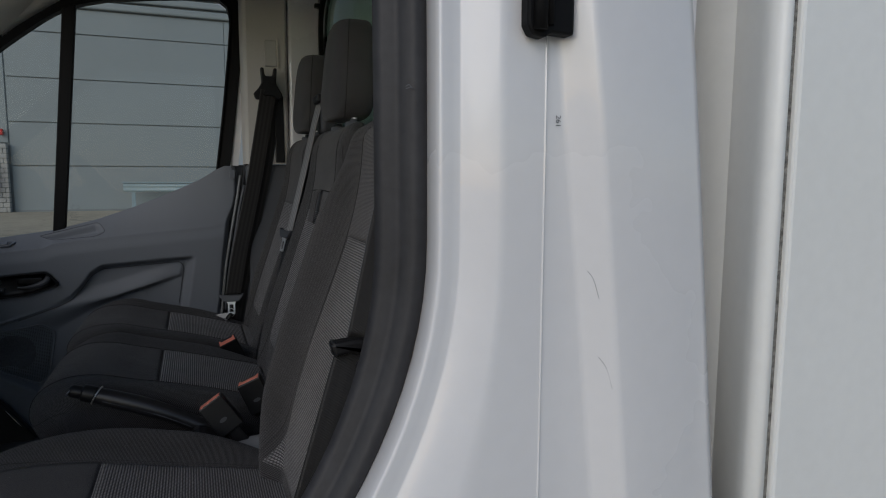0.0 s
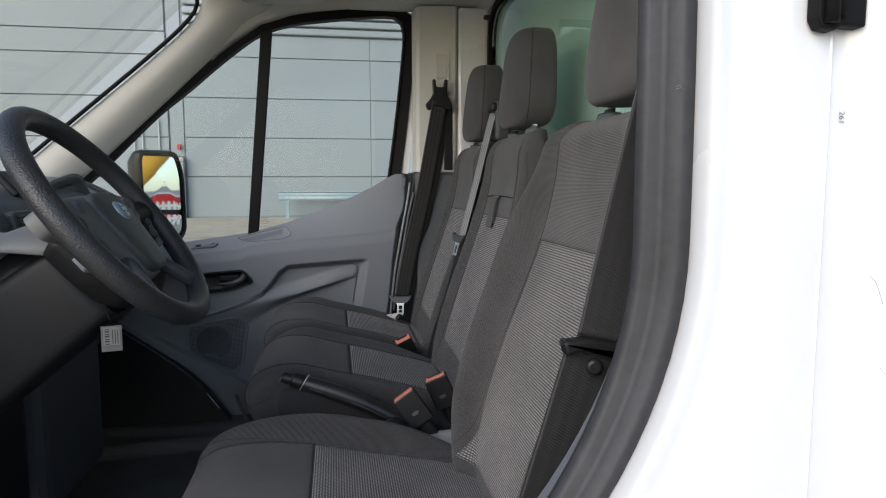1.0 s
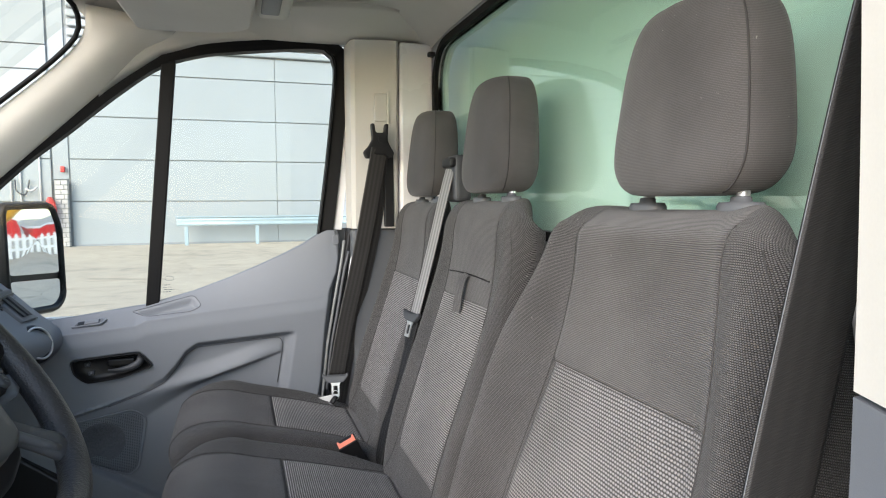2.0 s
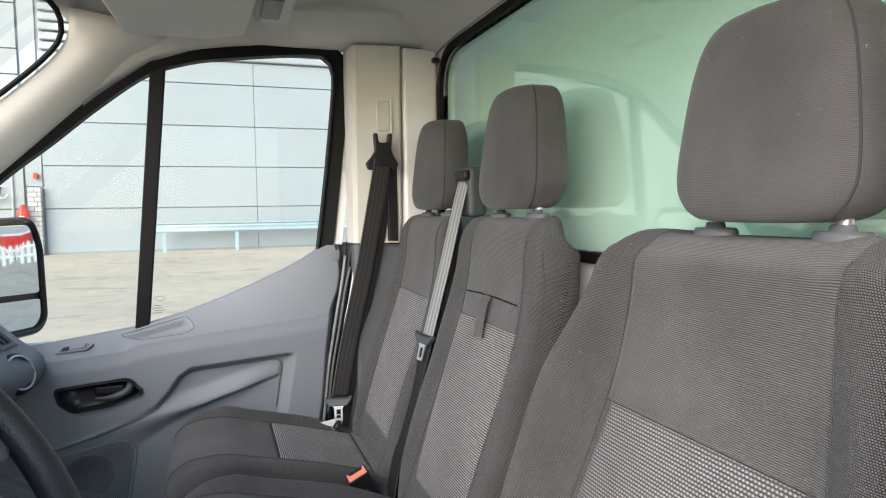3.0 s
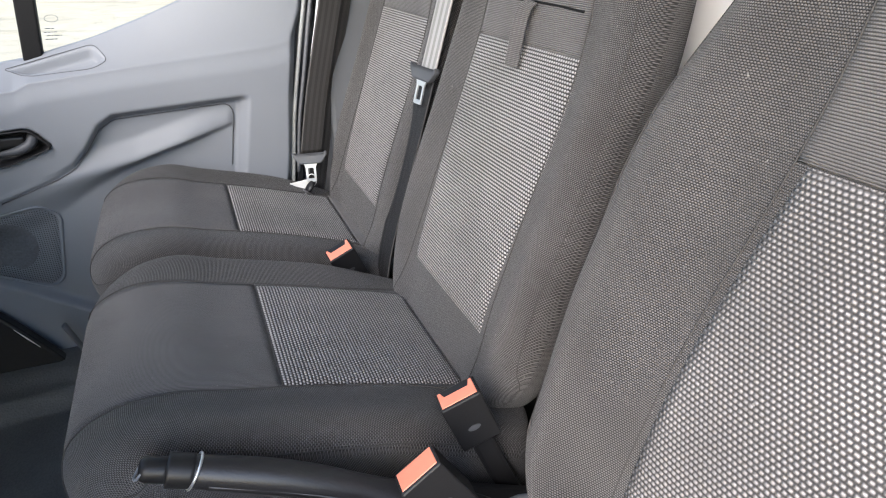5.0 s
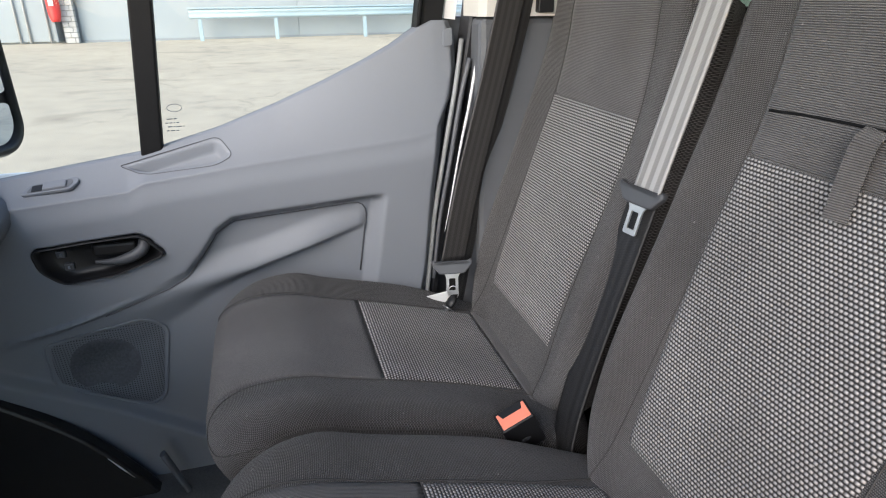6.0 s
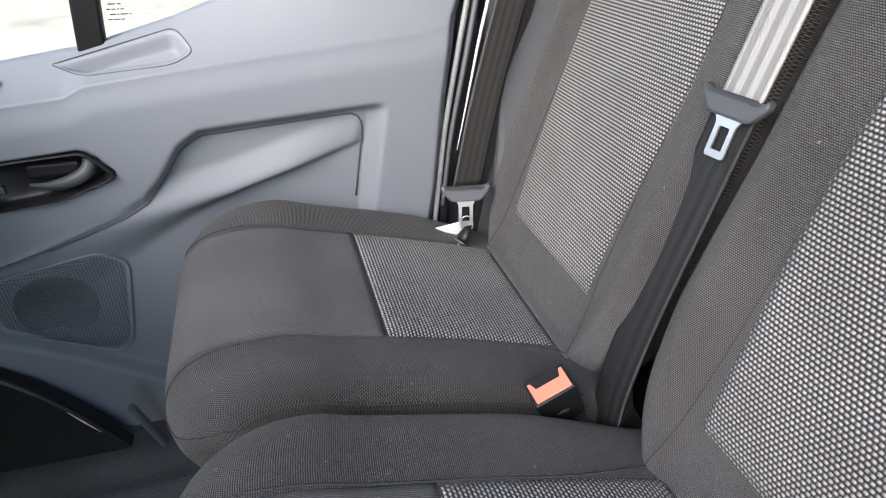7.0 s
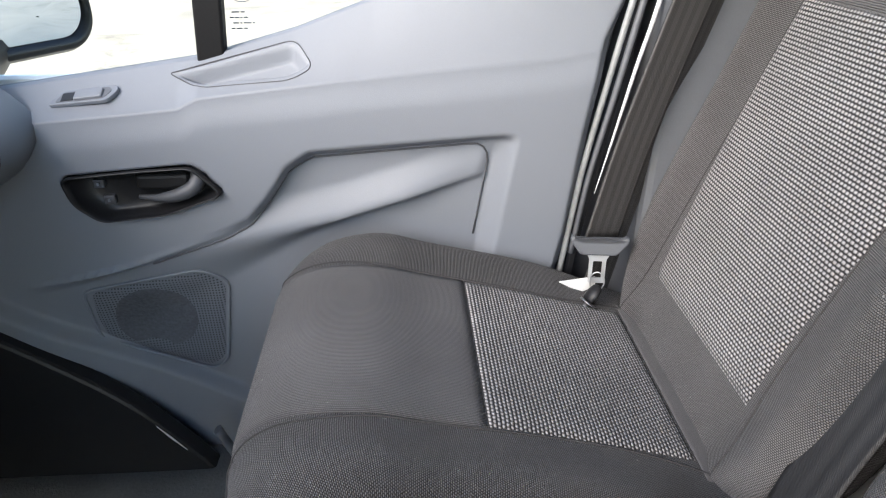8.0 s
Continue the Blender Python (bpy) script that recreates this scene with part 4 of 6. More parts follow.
# loudspeaker grille
spk = rounded([(-0.50, 1.002), (-0.345, 1.026), (-0.314, 0.998), (-0.338, 0.862), (-0.363, 0.845), (-0.50, 0.92)], 0.014, 4)


def speaker_mat():
    m, n, l, b = base_mat("perforated_grille", 0.55)
    tc = n.new("ShaderNodeTexCoord")
    sep = n.new("ShaderNodeSeparateXYZ")
    l.new(tc.outputs["Object"], sep.inputs[0])
    u = math_node(n, l, "DIVIDE", sep.outputs[0], 0.0042)
    v = math_node(n, l, "DIVIDE", sep.outputs[2], 0.0042)
    fu = math_node(n, l, "SUBTRACT", math_node(n, l, "FRACT", u), 0.5)
    fv = math_node(n, l, "SUBTRACT", math_node(n, l, "FRACT", v), 0.5)
    d = math_node(n, l, "ADD", math_node(n, l, "MULTIPLY", fu, fu), math_node(n, l, "MULTIPLY", fv, fv))
    mr = n.new("ShaderNodeMapRange")
    mr.inputs[1].default_value, mr.inputs[2].default_value = 0.05, 0.10
    l.new(d, mr.inputs[0])
    mix = n.new("ShaderNodeMix")
    mix.data_type = "RGBA"
    mix.inputs[6].default_value, mix.inputs[7].default_value = (0.03, 0.033, 0.038, 1), (0.15, 0.163, 0.185, 1)
    l.new(mr.outputs[0], mix.inputs[0])
    l.new(mix.outputs[2], b.inputs["Base Color"])
    bp = n.new("ShaderNodeBump")
    bp.inputs["Strength"].default_value, bp.inputs["Distance"].default_value = 0.8, 0.002
    l.new(mr.outputs[0], bp.inputs["Height"])
    l.new(bp.outputs[0], b.inputs["Normal"])
    return m


SPK = speaker_mat()


def on_panel(outline, name, lift):
    c = Vector((sum(p[0] for p in outline) / len(outline), sum(p[1] for p in outline) / len(outline)))
    rows = []
    for k in range(8):
        s = 1 - k / 7.02
        rows.append([(c.x + (x - c.x) * s, DOOR_Y + 0.0064 * smoothstep(1.0, 0.66, c.y + (z - c.y) * s) + pocket_depth(c.x + (x - c.x) * s, c.y + (z - c.y) * s) - lift + 0.006 * (1 if k == 0 else 0) - 0.006, c.y + (z - c.y) * s) for x, z in outline])
    return grid_mesh(name, rows, closed_u=True)


gr = part("speaker_grille", on_panel(spk, "speaker_grille", 0.003), SPK, door, "dark perforated loudspeaker grille")
part("grille_rim", tube("grille_rim", [(x, DOOR_Y + 0.0064 * smoothstep(1.0, 0.66, z) + pocket_depth(x, z) - 0.008, z) for x, z in spk], 0.0022, 6, closed=True), PLASTIC_GREY, gr)
cone = [(-0.420 + 0.060 * math.cos(a), 0.945 + 0.060 * math.sin(a)) for a in [2 * math.pi * k / 40 for k in range(40)]]
part("speaker_cone", on_panel(cone, "speaker_cone", 0.0045), surface("dark_grille_disc", (0.075, 0.08, 0.09), 0.6, grain=240, var=0.6, bump=0.8, dist=0.002), gr)
part("end_cap", move(plate("end_cap", rounded([(-0.008, -0.014), (0.008, -0.012), (0.008, 0.016), (-0.008, 0.013)], 0.004, 3), "y", (0, 0.004), 0.001), pose(0.187, 0.774, 1.452)), PLASTIC_GREY, door)

# window frame, divider and panes


def strip(name, line, width_out, y_in, y_out, deep):
    """A frame member of rectangular section along an (x, z) line, width outwards from it."""
    p = smooth_path([(x, 0, z) for x, z in line], 70)
    rows = []
    for i, q in enumerate(p):
        t = (p[min(i + 1, 69)] - p[max(i - 1, 0)]).normalized()
        nrm = Vector((-t.z, 0, t.x))
        a, b = q, q + nrm * width_out
        rows.append([(a.x, y_in, a.z), (a.x * 0.7 + b.x * 0.3, y_in - 0.004, a.z * 0.7 + b.z * 0.3), (b.x, y_out, b.z), (b.x, y_out + deep, b.z), (a.x, y_in + deep, a.z)])
    return grid_mesh(name, rows, closed_u=True, caps=True, smooth=False)


part("window_rubber", strip("window_rubber", FRAME_IN, 0.040, 0.806, 0.796, 0.035), RUBBER, door, "black rubber window run")
part("door_frame_edge", strip("door_frame_edge", [(x + 0.003, z) for x, z in FRAME_IN[10:]], 0.0, 0.80, 0.80, 0.03), RUBBER, door)
wf = [(0.226, 1.955), (0.221, 1.85), (0.203, 1.66), (0.182, 1.482)]
part("white_flange", strip("white_flange", wf, 0.026, 0.806, 0.802, 0.03), PAINT, door, "white door frame flange")
part("edge_seal", strip("edge_seal", [(0.253, 2.01), (0.252, 1.90), (0.243, 1.66), (0.222, 1.47), (0.192, 1.30), (0.157, 1.07), (0.146, 0.98), (0.13, 0.85)], 0.012, 0.772, 0.772, 0.05), RUBBER_SEAL, door, "dark door edge seal")
part("edge_trim", tube("edge_trim", smooth_path([(0.211, 0.775, 1.45), (0.199, 0.768, 1.38), (0.181, 0.764, 1.29), (0.159, 0.762, 1.17), (0.149, 0.762, 1.09), (0.138, 0.762, 0.99)], 30), 0.0042, 8), SEAL_PALE, door, "pale grey door edge seal")
part("divider", plate("divider", [(-0.312, 1.275), (-0.279, 1.28), (-0.217, 1.932), (-0.253, 1.918)], "y", (0.802, 0.822), 0.003), RUBBER, door, "black window divider bar")
pq = [(-0.95, 1.22), (-0.30, 1.28), (-0.245, 1.92), (-0.36, 1.84), (-0.58, 1.65), (-0.75, 1.482)]
pm = [(-0.29, 1.28), (-0.10, 1.34), (0.13, 1.45), (0.145, 1.471), (0.17, 1.66), (0.193, 1.85), (0.196, 1.955), (0.14, 1.985), (-0.077, 1.962), (-0.22, 1.93)]
for nm, o in (("quarter_pane", pq), ("window_pane", pm)):
    g = part(nm, plate(nm, o, "y", (0.826, 0.830), 0), GLASS_CLEAR, door)
    g.visible_shadow = False
# faint printed stamp at the pane's corner
for k, cells in enumerate(((2, 3, 2), (3, 1, 4, 1), (2, 2, 1, 2), (4, 2))):
    x0 = -0.270 + 0.003 * (k % 2)
    for q in cells:
        part("glass_stamp", box_mesh("glass_stamp", (x0, 0.8245, 1.3190 + 0.0062 * k), (x0 + 0.0022 * q, 0.8255, 1.3204 + 0.0062 * k), 0), PLASTIC_MID, door)
        x0 += 0.0022 * q + 0.0018
ring = [(-0.253 + 0.011 * math.cos(a), 0.825, 1.3555 + 0.006 * math.sin(a)) for a in [2 * math.pi * k / 24 for k in range(24)]]
part("stamp_ring", tube("stamp_ring", ring, 0.0004, 4, closed=True), PLASTIC_MID, door)


# ---- seats ----
class Pad:
    """An upholstered pad: a front surface along a smooth line in the x-z plane, spread across y, with a body behind it."""

    def __init__(self, line, yc, half, thick, bolster=0.015, edge=0.035, taper=None, crown=0.0, corner=0.05, n=64, flip=1, bol_w=0.45, core=None, plan=None):
        self.core, self.plan = core, plan
        self.path = smooth_path([(x, z) for x, z in line], n)
        self.n, self.yc, self.half, self.thick = n, yc, half, thick
        self.bolster, self.edge, self.taper, self.crown, self.corner, self.flip, self.bol_w = bolster, edge, taper or (lambda t: 1.0), crown, corner, flip, bol_w
        self.length = sum((self.path[i + 1] - self.path[i]).length for i in range(n - 1))

    def axis_at(self, t):
        f = t * (self.n - 1)
        i = min(int(f), self.n - 2)
        p = self.path[i].lerp(self.path[i + 1], f - i)
        a, b = self.path[max(i - 1, 0)], self.path[min(i + 2, self.n - 1)]
        d = (b - a).normalized()
        return p, Vector((-d.y, d.x)) * self.flip

    def half_at(self, t):
        e = min(t, 1 - t) * self.length
        k = max(0.0, 1 - e / self.corner)
        return self.half * self.taper(t) - self.corner * (1 - math.sqrt(max(0.0, 1 - k * k))) * 0.8

    def lift(self, t, y):
        w = self.half_at(t)
        bol = self.bolster(t) if callable(self.bolster) else self.bolster
        a = abs(y)
        n = bol * smoothstep(w * (1 - self.bol_w), w * 0.86, a) + self.crown * (1 - (a / w) ** 2)
        r = self.edge
        if a > w - r:
            k = min(1.0, (a - (w - r)) / r)
            n -= r * (1 - math.sqrt(max(0.0, 1 - k * k)))
        return n

    def at(self, t, y, off=0.0):
        p, nrm = self.axis_at(t)
        k = self.lift(t, y) + off
        return Vector((p.x + nrm.x * k + self.recede(t, y), self.yc + y, p.y + nrm.y * k))

    def recede(self, t, y):
        """How far the front corners draw back, seen from above."""
        if not self.plan:
            return 0.0
        deep, wide, t0, t1 = self.plan
        k = max(0.0, (abs(y) - (self.half - wide)) / wide)
        return deep * k * k * (1 - smoothstep(t0, t1, t))

    def mesh(self, name):
        rows, uvs = [], []
        m = 44
        for i in range(self.n):
            t = i / (self.n - 1)
            w = self.half_at(t)
            p, nrm = self.axis_at(t)
            ring, uv = [], []
            for j in range(m + 1):
                y = -w * math.cos(math.pi * j / m)
                ring.append(self.at(t, y))
                uv.append((y, t * self.length))
            for y, k, e in ((w, 0.35, 0), (w, 0.7, 0), (w - 0.02, 1.0, 0), (0, 1.0, 0), (-w + 0.02, 1.0, 0), (-w, 0.7, 0), (-w, 0.35, 0)):
                d = -self.edge * (1 - k) - self.thick * k
                if self.core:
                    q = self.core(p)
                    ring.append(Vector((p.x + (q[0] - p.x) * k + self.recede(t, y), self.yc + y, p.y - self.edge * (1 - k) * min(1.0, 8 * abs(p.y - q[1])) + (q[1] - p.y) * k)))
                else:
                    ring.append(Vector((p.x + nrm.x * d, self.yc + y, p.y + nrm.y * d)))
                uv.append((y + math.copysign(0.1 * k, y), t * self.length))
            rows.append(ring)
            uvs.append(uv)
        return grid_mesh(name, rows, closed_u=True, caps=True, uvs=uvs)

    def panel(self, name, t0, t1, y0, y1, off=0.0025, nt=36, ny=30, along=False):
        """A sewn-in panel lying just proud of the pad; y0, y1 may be functions of t."""
        rows, uvs = [], []
        for i in range(-1, nt + 2):
            t = t0 + (t1 - t0) * min(max(i / nt, 0), 1)
            a, b = [v(t) if callable(v) else v for v in (y0, y1)]
            row, uv = [], []
            for j in range(-1, ny + 2):
                y = a + (b - a) * min(max(j / ny, 0), 1)
                out = i in (-1, nt + 1) or j in (-1, ny + 1)
                edge = min(i / nt, 1 - i / nt, j / ny, 1 - j / ny)
                row.append(self.at(t, y, -0.004 if out else off * smoothstep(-0.01, 0.05, edge)))
                uv.append((t * self.length, y) if along else (y, t * self.length))
            rows.append(row)
            uvs.append(uv)
        return grid_mesh(name, rows, uvs=uvs)

    def seam(self, name, pts, r=0.0007, off=0.0007, n=50):
        """A thread line over the pad through (t, y) points."""
        line = smooth_path([(t, y) for t, y in pts], n)
        row = []
        for q in line:
            t = min(max(q.x, 0), 1)
            w = self.half_at(t) - 0.0003
            row.append(self.at(t, min(max(q.y, -w), w), off))
        return tube(name, row, r, 5)


def headrest(parent, yc, x, z, w=0.122, h=0.203, lean=0.14, wt=0.80):
    rows, uvs, m = [], [], 40
    for i in range(31):
        c = math.cos(math.pi * i / 30)
        t = 0.5 - 0.5 * math.copysign(abs(c) ** 0.55, c)
        k = max(0.05, math.sin(math.pi * i / 30)) ** 0.30
        ww = w * (1 - (1 - wt) * t ** 1.5) * (0.93 + 0.07 * min(1, t * 6)) * k
        d0 = 0.044 * k * (1 - 0.15 * t)
        zc, xc = z + h * t, x + 0.045 + lean * h * t * 0.5
        ring, uv = [], []
        for j in range(m):
            a = 2 * math.pi * j / m
            c, s = math.cos(a), math.sin(a)
            yy = ww * math.copysign(abs(c) ** 0.42, c)
            dd = d0 * math.copysign(abs(s) ** 0.55, s)
            front = 0.010 * (1 - (yy / ww) ** 2) if dd < 0 else 0
            ring.append((xc + dd - front, yc + yy, zc + 0.012 * (1 - (yy / w) ** 2) * (1 if t > 0.5 else -0.3) * (abs(2 * t - 1)) * k))
            uv.append((yy + dd, zc))
        rows.append(ring)
        uvs.append(uv)
    hr = part("headrest", grid_mesh("headrest", rows, closed_u=True, caps=True, uvs=uvs), HEAD_CLOTH, parent)
    for sgn in (-1, 1):
        line = []
        for i in range(3, 28):
            j = {-1: 23, 1: 37}[sgn]
            line.append(Vector(rows[i][j]) + Vector((-0.0006, 0, 0)))
        part("headrest_seam", tube("headrest_seam", line, 0.0012, 5), SEAM, hr)
    for sgn in (-1, 1):
        y = yc + sgn * 0.072
        part("post", tube("post", [(x + 0.045 - 0.006, y, z - 0.045), (x + 0.05, y, z + 0.03)], 0.0065, 12), CHROME, hr, "bright steel headrest post")
        part("collar", grid_mesh("collar", [[(x + 0.043 + 0.017 * r * math.cos(a), y + 0.027 * r * math.sin(a), z + d) for a in [2 * math.pi * k / 20 for k in range(20)]] for r, d in ((1.0, -0.030), (1.0, -0.0125), (0.90, -0.0085), (0.45, -0.0080), (0.42, -0.0035), (0.34, -0.0025))], closed_u=True, caps=True), PLASTIC_MID, hr, "grey plastic collar")
    return hr


BACK = [(0.205, 0.97), (0.222, 1.03), (0.240, 1.10), (0.268, 1.185), (0.302, 1.28), (0.332, 1.375), (0.346, 1.45), (0.352, 1.510), (0.368, 1.545), (0.395, 1.556), (0.415, 1.553)]
CUSH = [(-0.120, 0.872), (-0.158, 0.905), (-0.198, 0.96), (-0.226, 1.012), (-0.217, 1.054), (-0.176, 1.079), (-0.11, 1.081), (-0.05, 1.066), (0.03, 1.047), (0.10, 1.028), (0.18, 1.004), (0.235, 0.985), (0.27, 0.975)]


def t_of(pad, axis, value, t0=0.0, t1=1.0):
    best = min((abs((pad.axis_at(k / 400)[0].x if axis == "x" else pad.axis_at(k / 400)[0].y) - value), k / 400) for k in range(int(400 * t0), int(400 * t1) + 1))
    return best[1]


def seat_half(parent, yc, first):
    """One place of the bench: cushion, backrest, their sewn panels and seams."""
    line = [(x + (0.012 if first and k < 6 else 0.0), z) for k, (x, z) in enumerate(CUSH)]
    cu = Pad(line, yc, 0.207, 0.13, bolster=lambda t: 0.011 * smoothstep(0.30, 0.48, t) - 0.014 * smoothstep(0.72, 0.95, t), edge=0.034, crown=0.0, corner=0.03, core=lambda p: (max(p.x + 0.03, -0.10), 0.868), taper=lambda t: 1 - 0.03 * smoothstep(0.3, 0.0, t), plan=(0.036, 0.08, 0.25, 0.62))
    c = part("cushion", cu.mesh("cushion"), FABRIC, parent)
    t0, t1 = t_of(cu, "x", -0.002, 0.4), t_of(cu, "x", 0.206 if first else 0.192, 0.4)
    part("woven_panel", cu.panel("woven_panel", t0, t1, -0.118, 0.118), PATCH, c, "grey dotted woven panel")
    part("centre_panel", cu.panel("centre_panel", 0.14, t0 - 0.002, -0.121, 0.121, 0.0016, along=True), FABRIC_RIB, c, "dark grey ribbed centre panel")
    part("rear_panel", cu.panel("rear_panel", t1 + 0.004, min(0.985, t1 + 0.12), -0.14, 0.14, 0.0015), FABRIC_SMOOTH, c)
    tf = t_of(cu, "x", -0.19, 0.2, 0.45)
    for s in (-1, 1):
        part("corner_seam", cu.seam("corner_seam", [(tf + 0.06, s * 0.127), (tf + 0.01, s * 0.128), (tf - 0.04, s * 0.133), (tf - 0.075, s * 0.150), (tf - 0.085, s * 0.175), (tf - 0.065, s * 0.195), (tf - 0.02, s * 0.2055), (tf + 0.04, s * 0.2066), (tf + 0.10, s * 0.2066)], 0.0007), SEAM, c)
        part("seam", cu.seam("seam", [(tf + 0.06, s * 0.127), (tf + 0.15, s * 0.123), (0.66, s * 0.121), (0.80, s * 0.122), (0.97, s * 0.14)], 0.0010), SEAM, c)
        part("side_seam", cu.seam("side_seam", [(tf + 0.10, s * 0.2066), (0.62, s * 0.2062), (0.75, s * 0.2055), (0.92, s * 0.2040)], 0.0007), SEAM, c)
    ba = Pad(BACK, yc, 0.205, 0.055, bolster=lambda t: 0.016 - 0.011 * smoothstep(0.6, 0.9, t), edge=0.042, corner=0.10, flip=1, taper=lambda t: 1 - 0.06 * smoothstep(0.55, 1.0, t) - 0.07 * smoothstep(0.3, 0.0, t))
    b = part("backrest", ba.mesh("backrest"), FABRIC, parent)
    tb, tt = t_of(ba, "y", 1.06, 0, 0.5), t_of(ba, "y", 1.37, 0, 0.9)
    part("woven_panel", ba.panel("woven_panel", tb, tt, lambda t: -0.118 + 0.006 * math.sin(9 * t), lambda t: 0.118 - 0.006 * math.sin(9 * t)), PATCH, b, "grey dotted woven panel")
    part("upper_panel", ba.panel("upper_panel", tt + 0.002, 0.97, lambda t: -0.120 + 0.008 * smoothstep(0.6, 0.9, t), lambda t: 0.120 - 0.008 * smoothstep(0.6, 0.9, t), 0.0014), FABRIC_RIB, b, "dark grey ribbed upper panel")
    for s in (-1, 1):
        part("seam", ba.seam("seam", [(0.02, s * 0.135), (0.2, s * 0.124), (0.4, s * 0.122), (0.6, s * 0.122), (0.8, s * 0.115), (0.88, s * 0.112)]), SEAM, b)
        part("side_seam", ba.seam("side_seam", [(0.05, s * 0.190), (0.3, s * 0.196), (0.55, s * 0.196), (0.75, s * 0.186), (0.86, s * 0.172)], 0.0007), SEAM, b)
    return cu, c, ba, b


def passenger_bench():
    g = thing("passenger_bench", (0.05, 0.32, FLOOR_Z), "dark grey cloth double passenger bench with dotted woven panels", "seat bench")
    out = {}
    for nm, yc in (("mid", 0.107), ("out", 0.541)):
        cu, c, ba, b = seat_half(g, yc, nm == "mid")
        headrest(g, yc, 0.352, 1.572, wt=0.74)
        out[nm] = (cu, c, ba, b)
    cu, c, ba, b = out["mid"]
    # fold-down table strap on the middle backrest
    ts = t_of(ba, "y", 1.414, 0, 0.95)
    part("pocket_seam", ba.seam("pocket_seam", [(ts, -0.106), (ts + 0.004, -0.03), (ts + 0.004, 0.05), (ts, 0.112)], 0.0018, 0.0008), RUBBER, b, "dark slot of the fold-down table")
    p = [ba.at(ts + d, -0.006, o) for d, o in ((0.004, 0.006), (-0.01, 0.014), (-0.04, 0.016), (-0.085, 0.014), (-0.112, 0.012))]
    part("pull_strap", ribbon("pull_strap", p, Vector((-0.42, 0.9, 0)), 0.019, 0.001, 24, 3), FABRIC_RIB, b, "grey woven pull strap")
    part("base_box", box_mesh("base_box", (-0.12, -0.06, FLOOR_Z), (0.36, 0.72, 0.90), 0.02), PLASTIC_BLACK, g, "black seat base")
    part("base_bracket", box_mesh("base_bracket", (-0.15, -0.055, FLOOR_Z), (-0.10, -0.045, 0.86), 0.003), PLASTIC_DARK, g)
    part("foot_bracket", box_mesh("foot_bracket", (-0.256, 0.340, FLOOR_Z - 0.004), (-0.236, 0.366, FLOOR_Z + 0.022), 0.003), PLASTIC_GREY, g, "pale grey floor bracket")
    part("foot_rail", box_mesh("foot_rail", (-0.24, 0.345, FLOOR_Z - 0.004), (-0.11, 0.361, FLOOR_Z + 0.014), 0.003), PLASTIC_BLACK, g)
    return out


bench = passenger_bench()


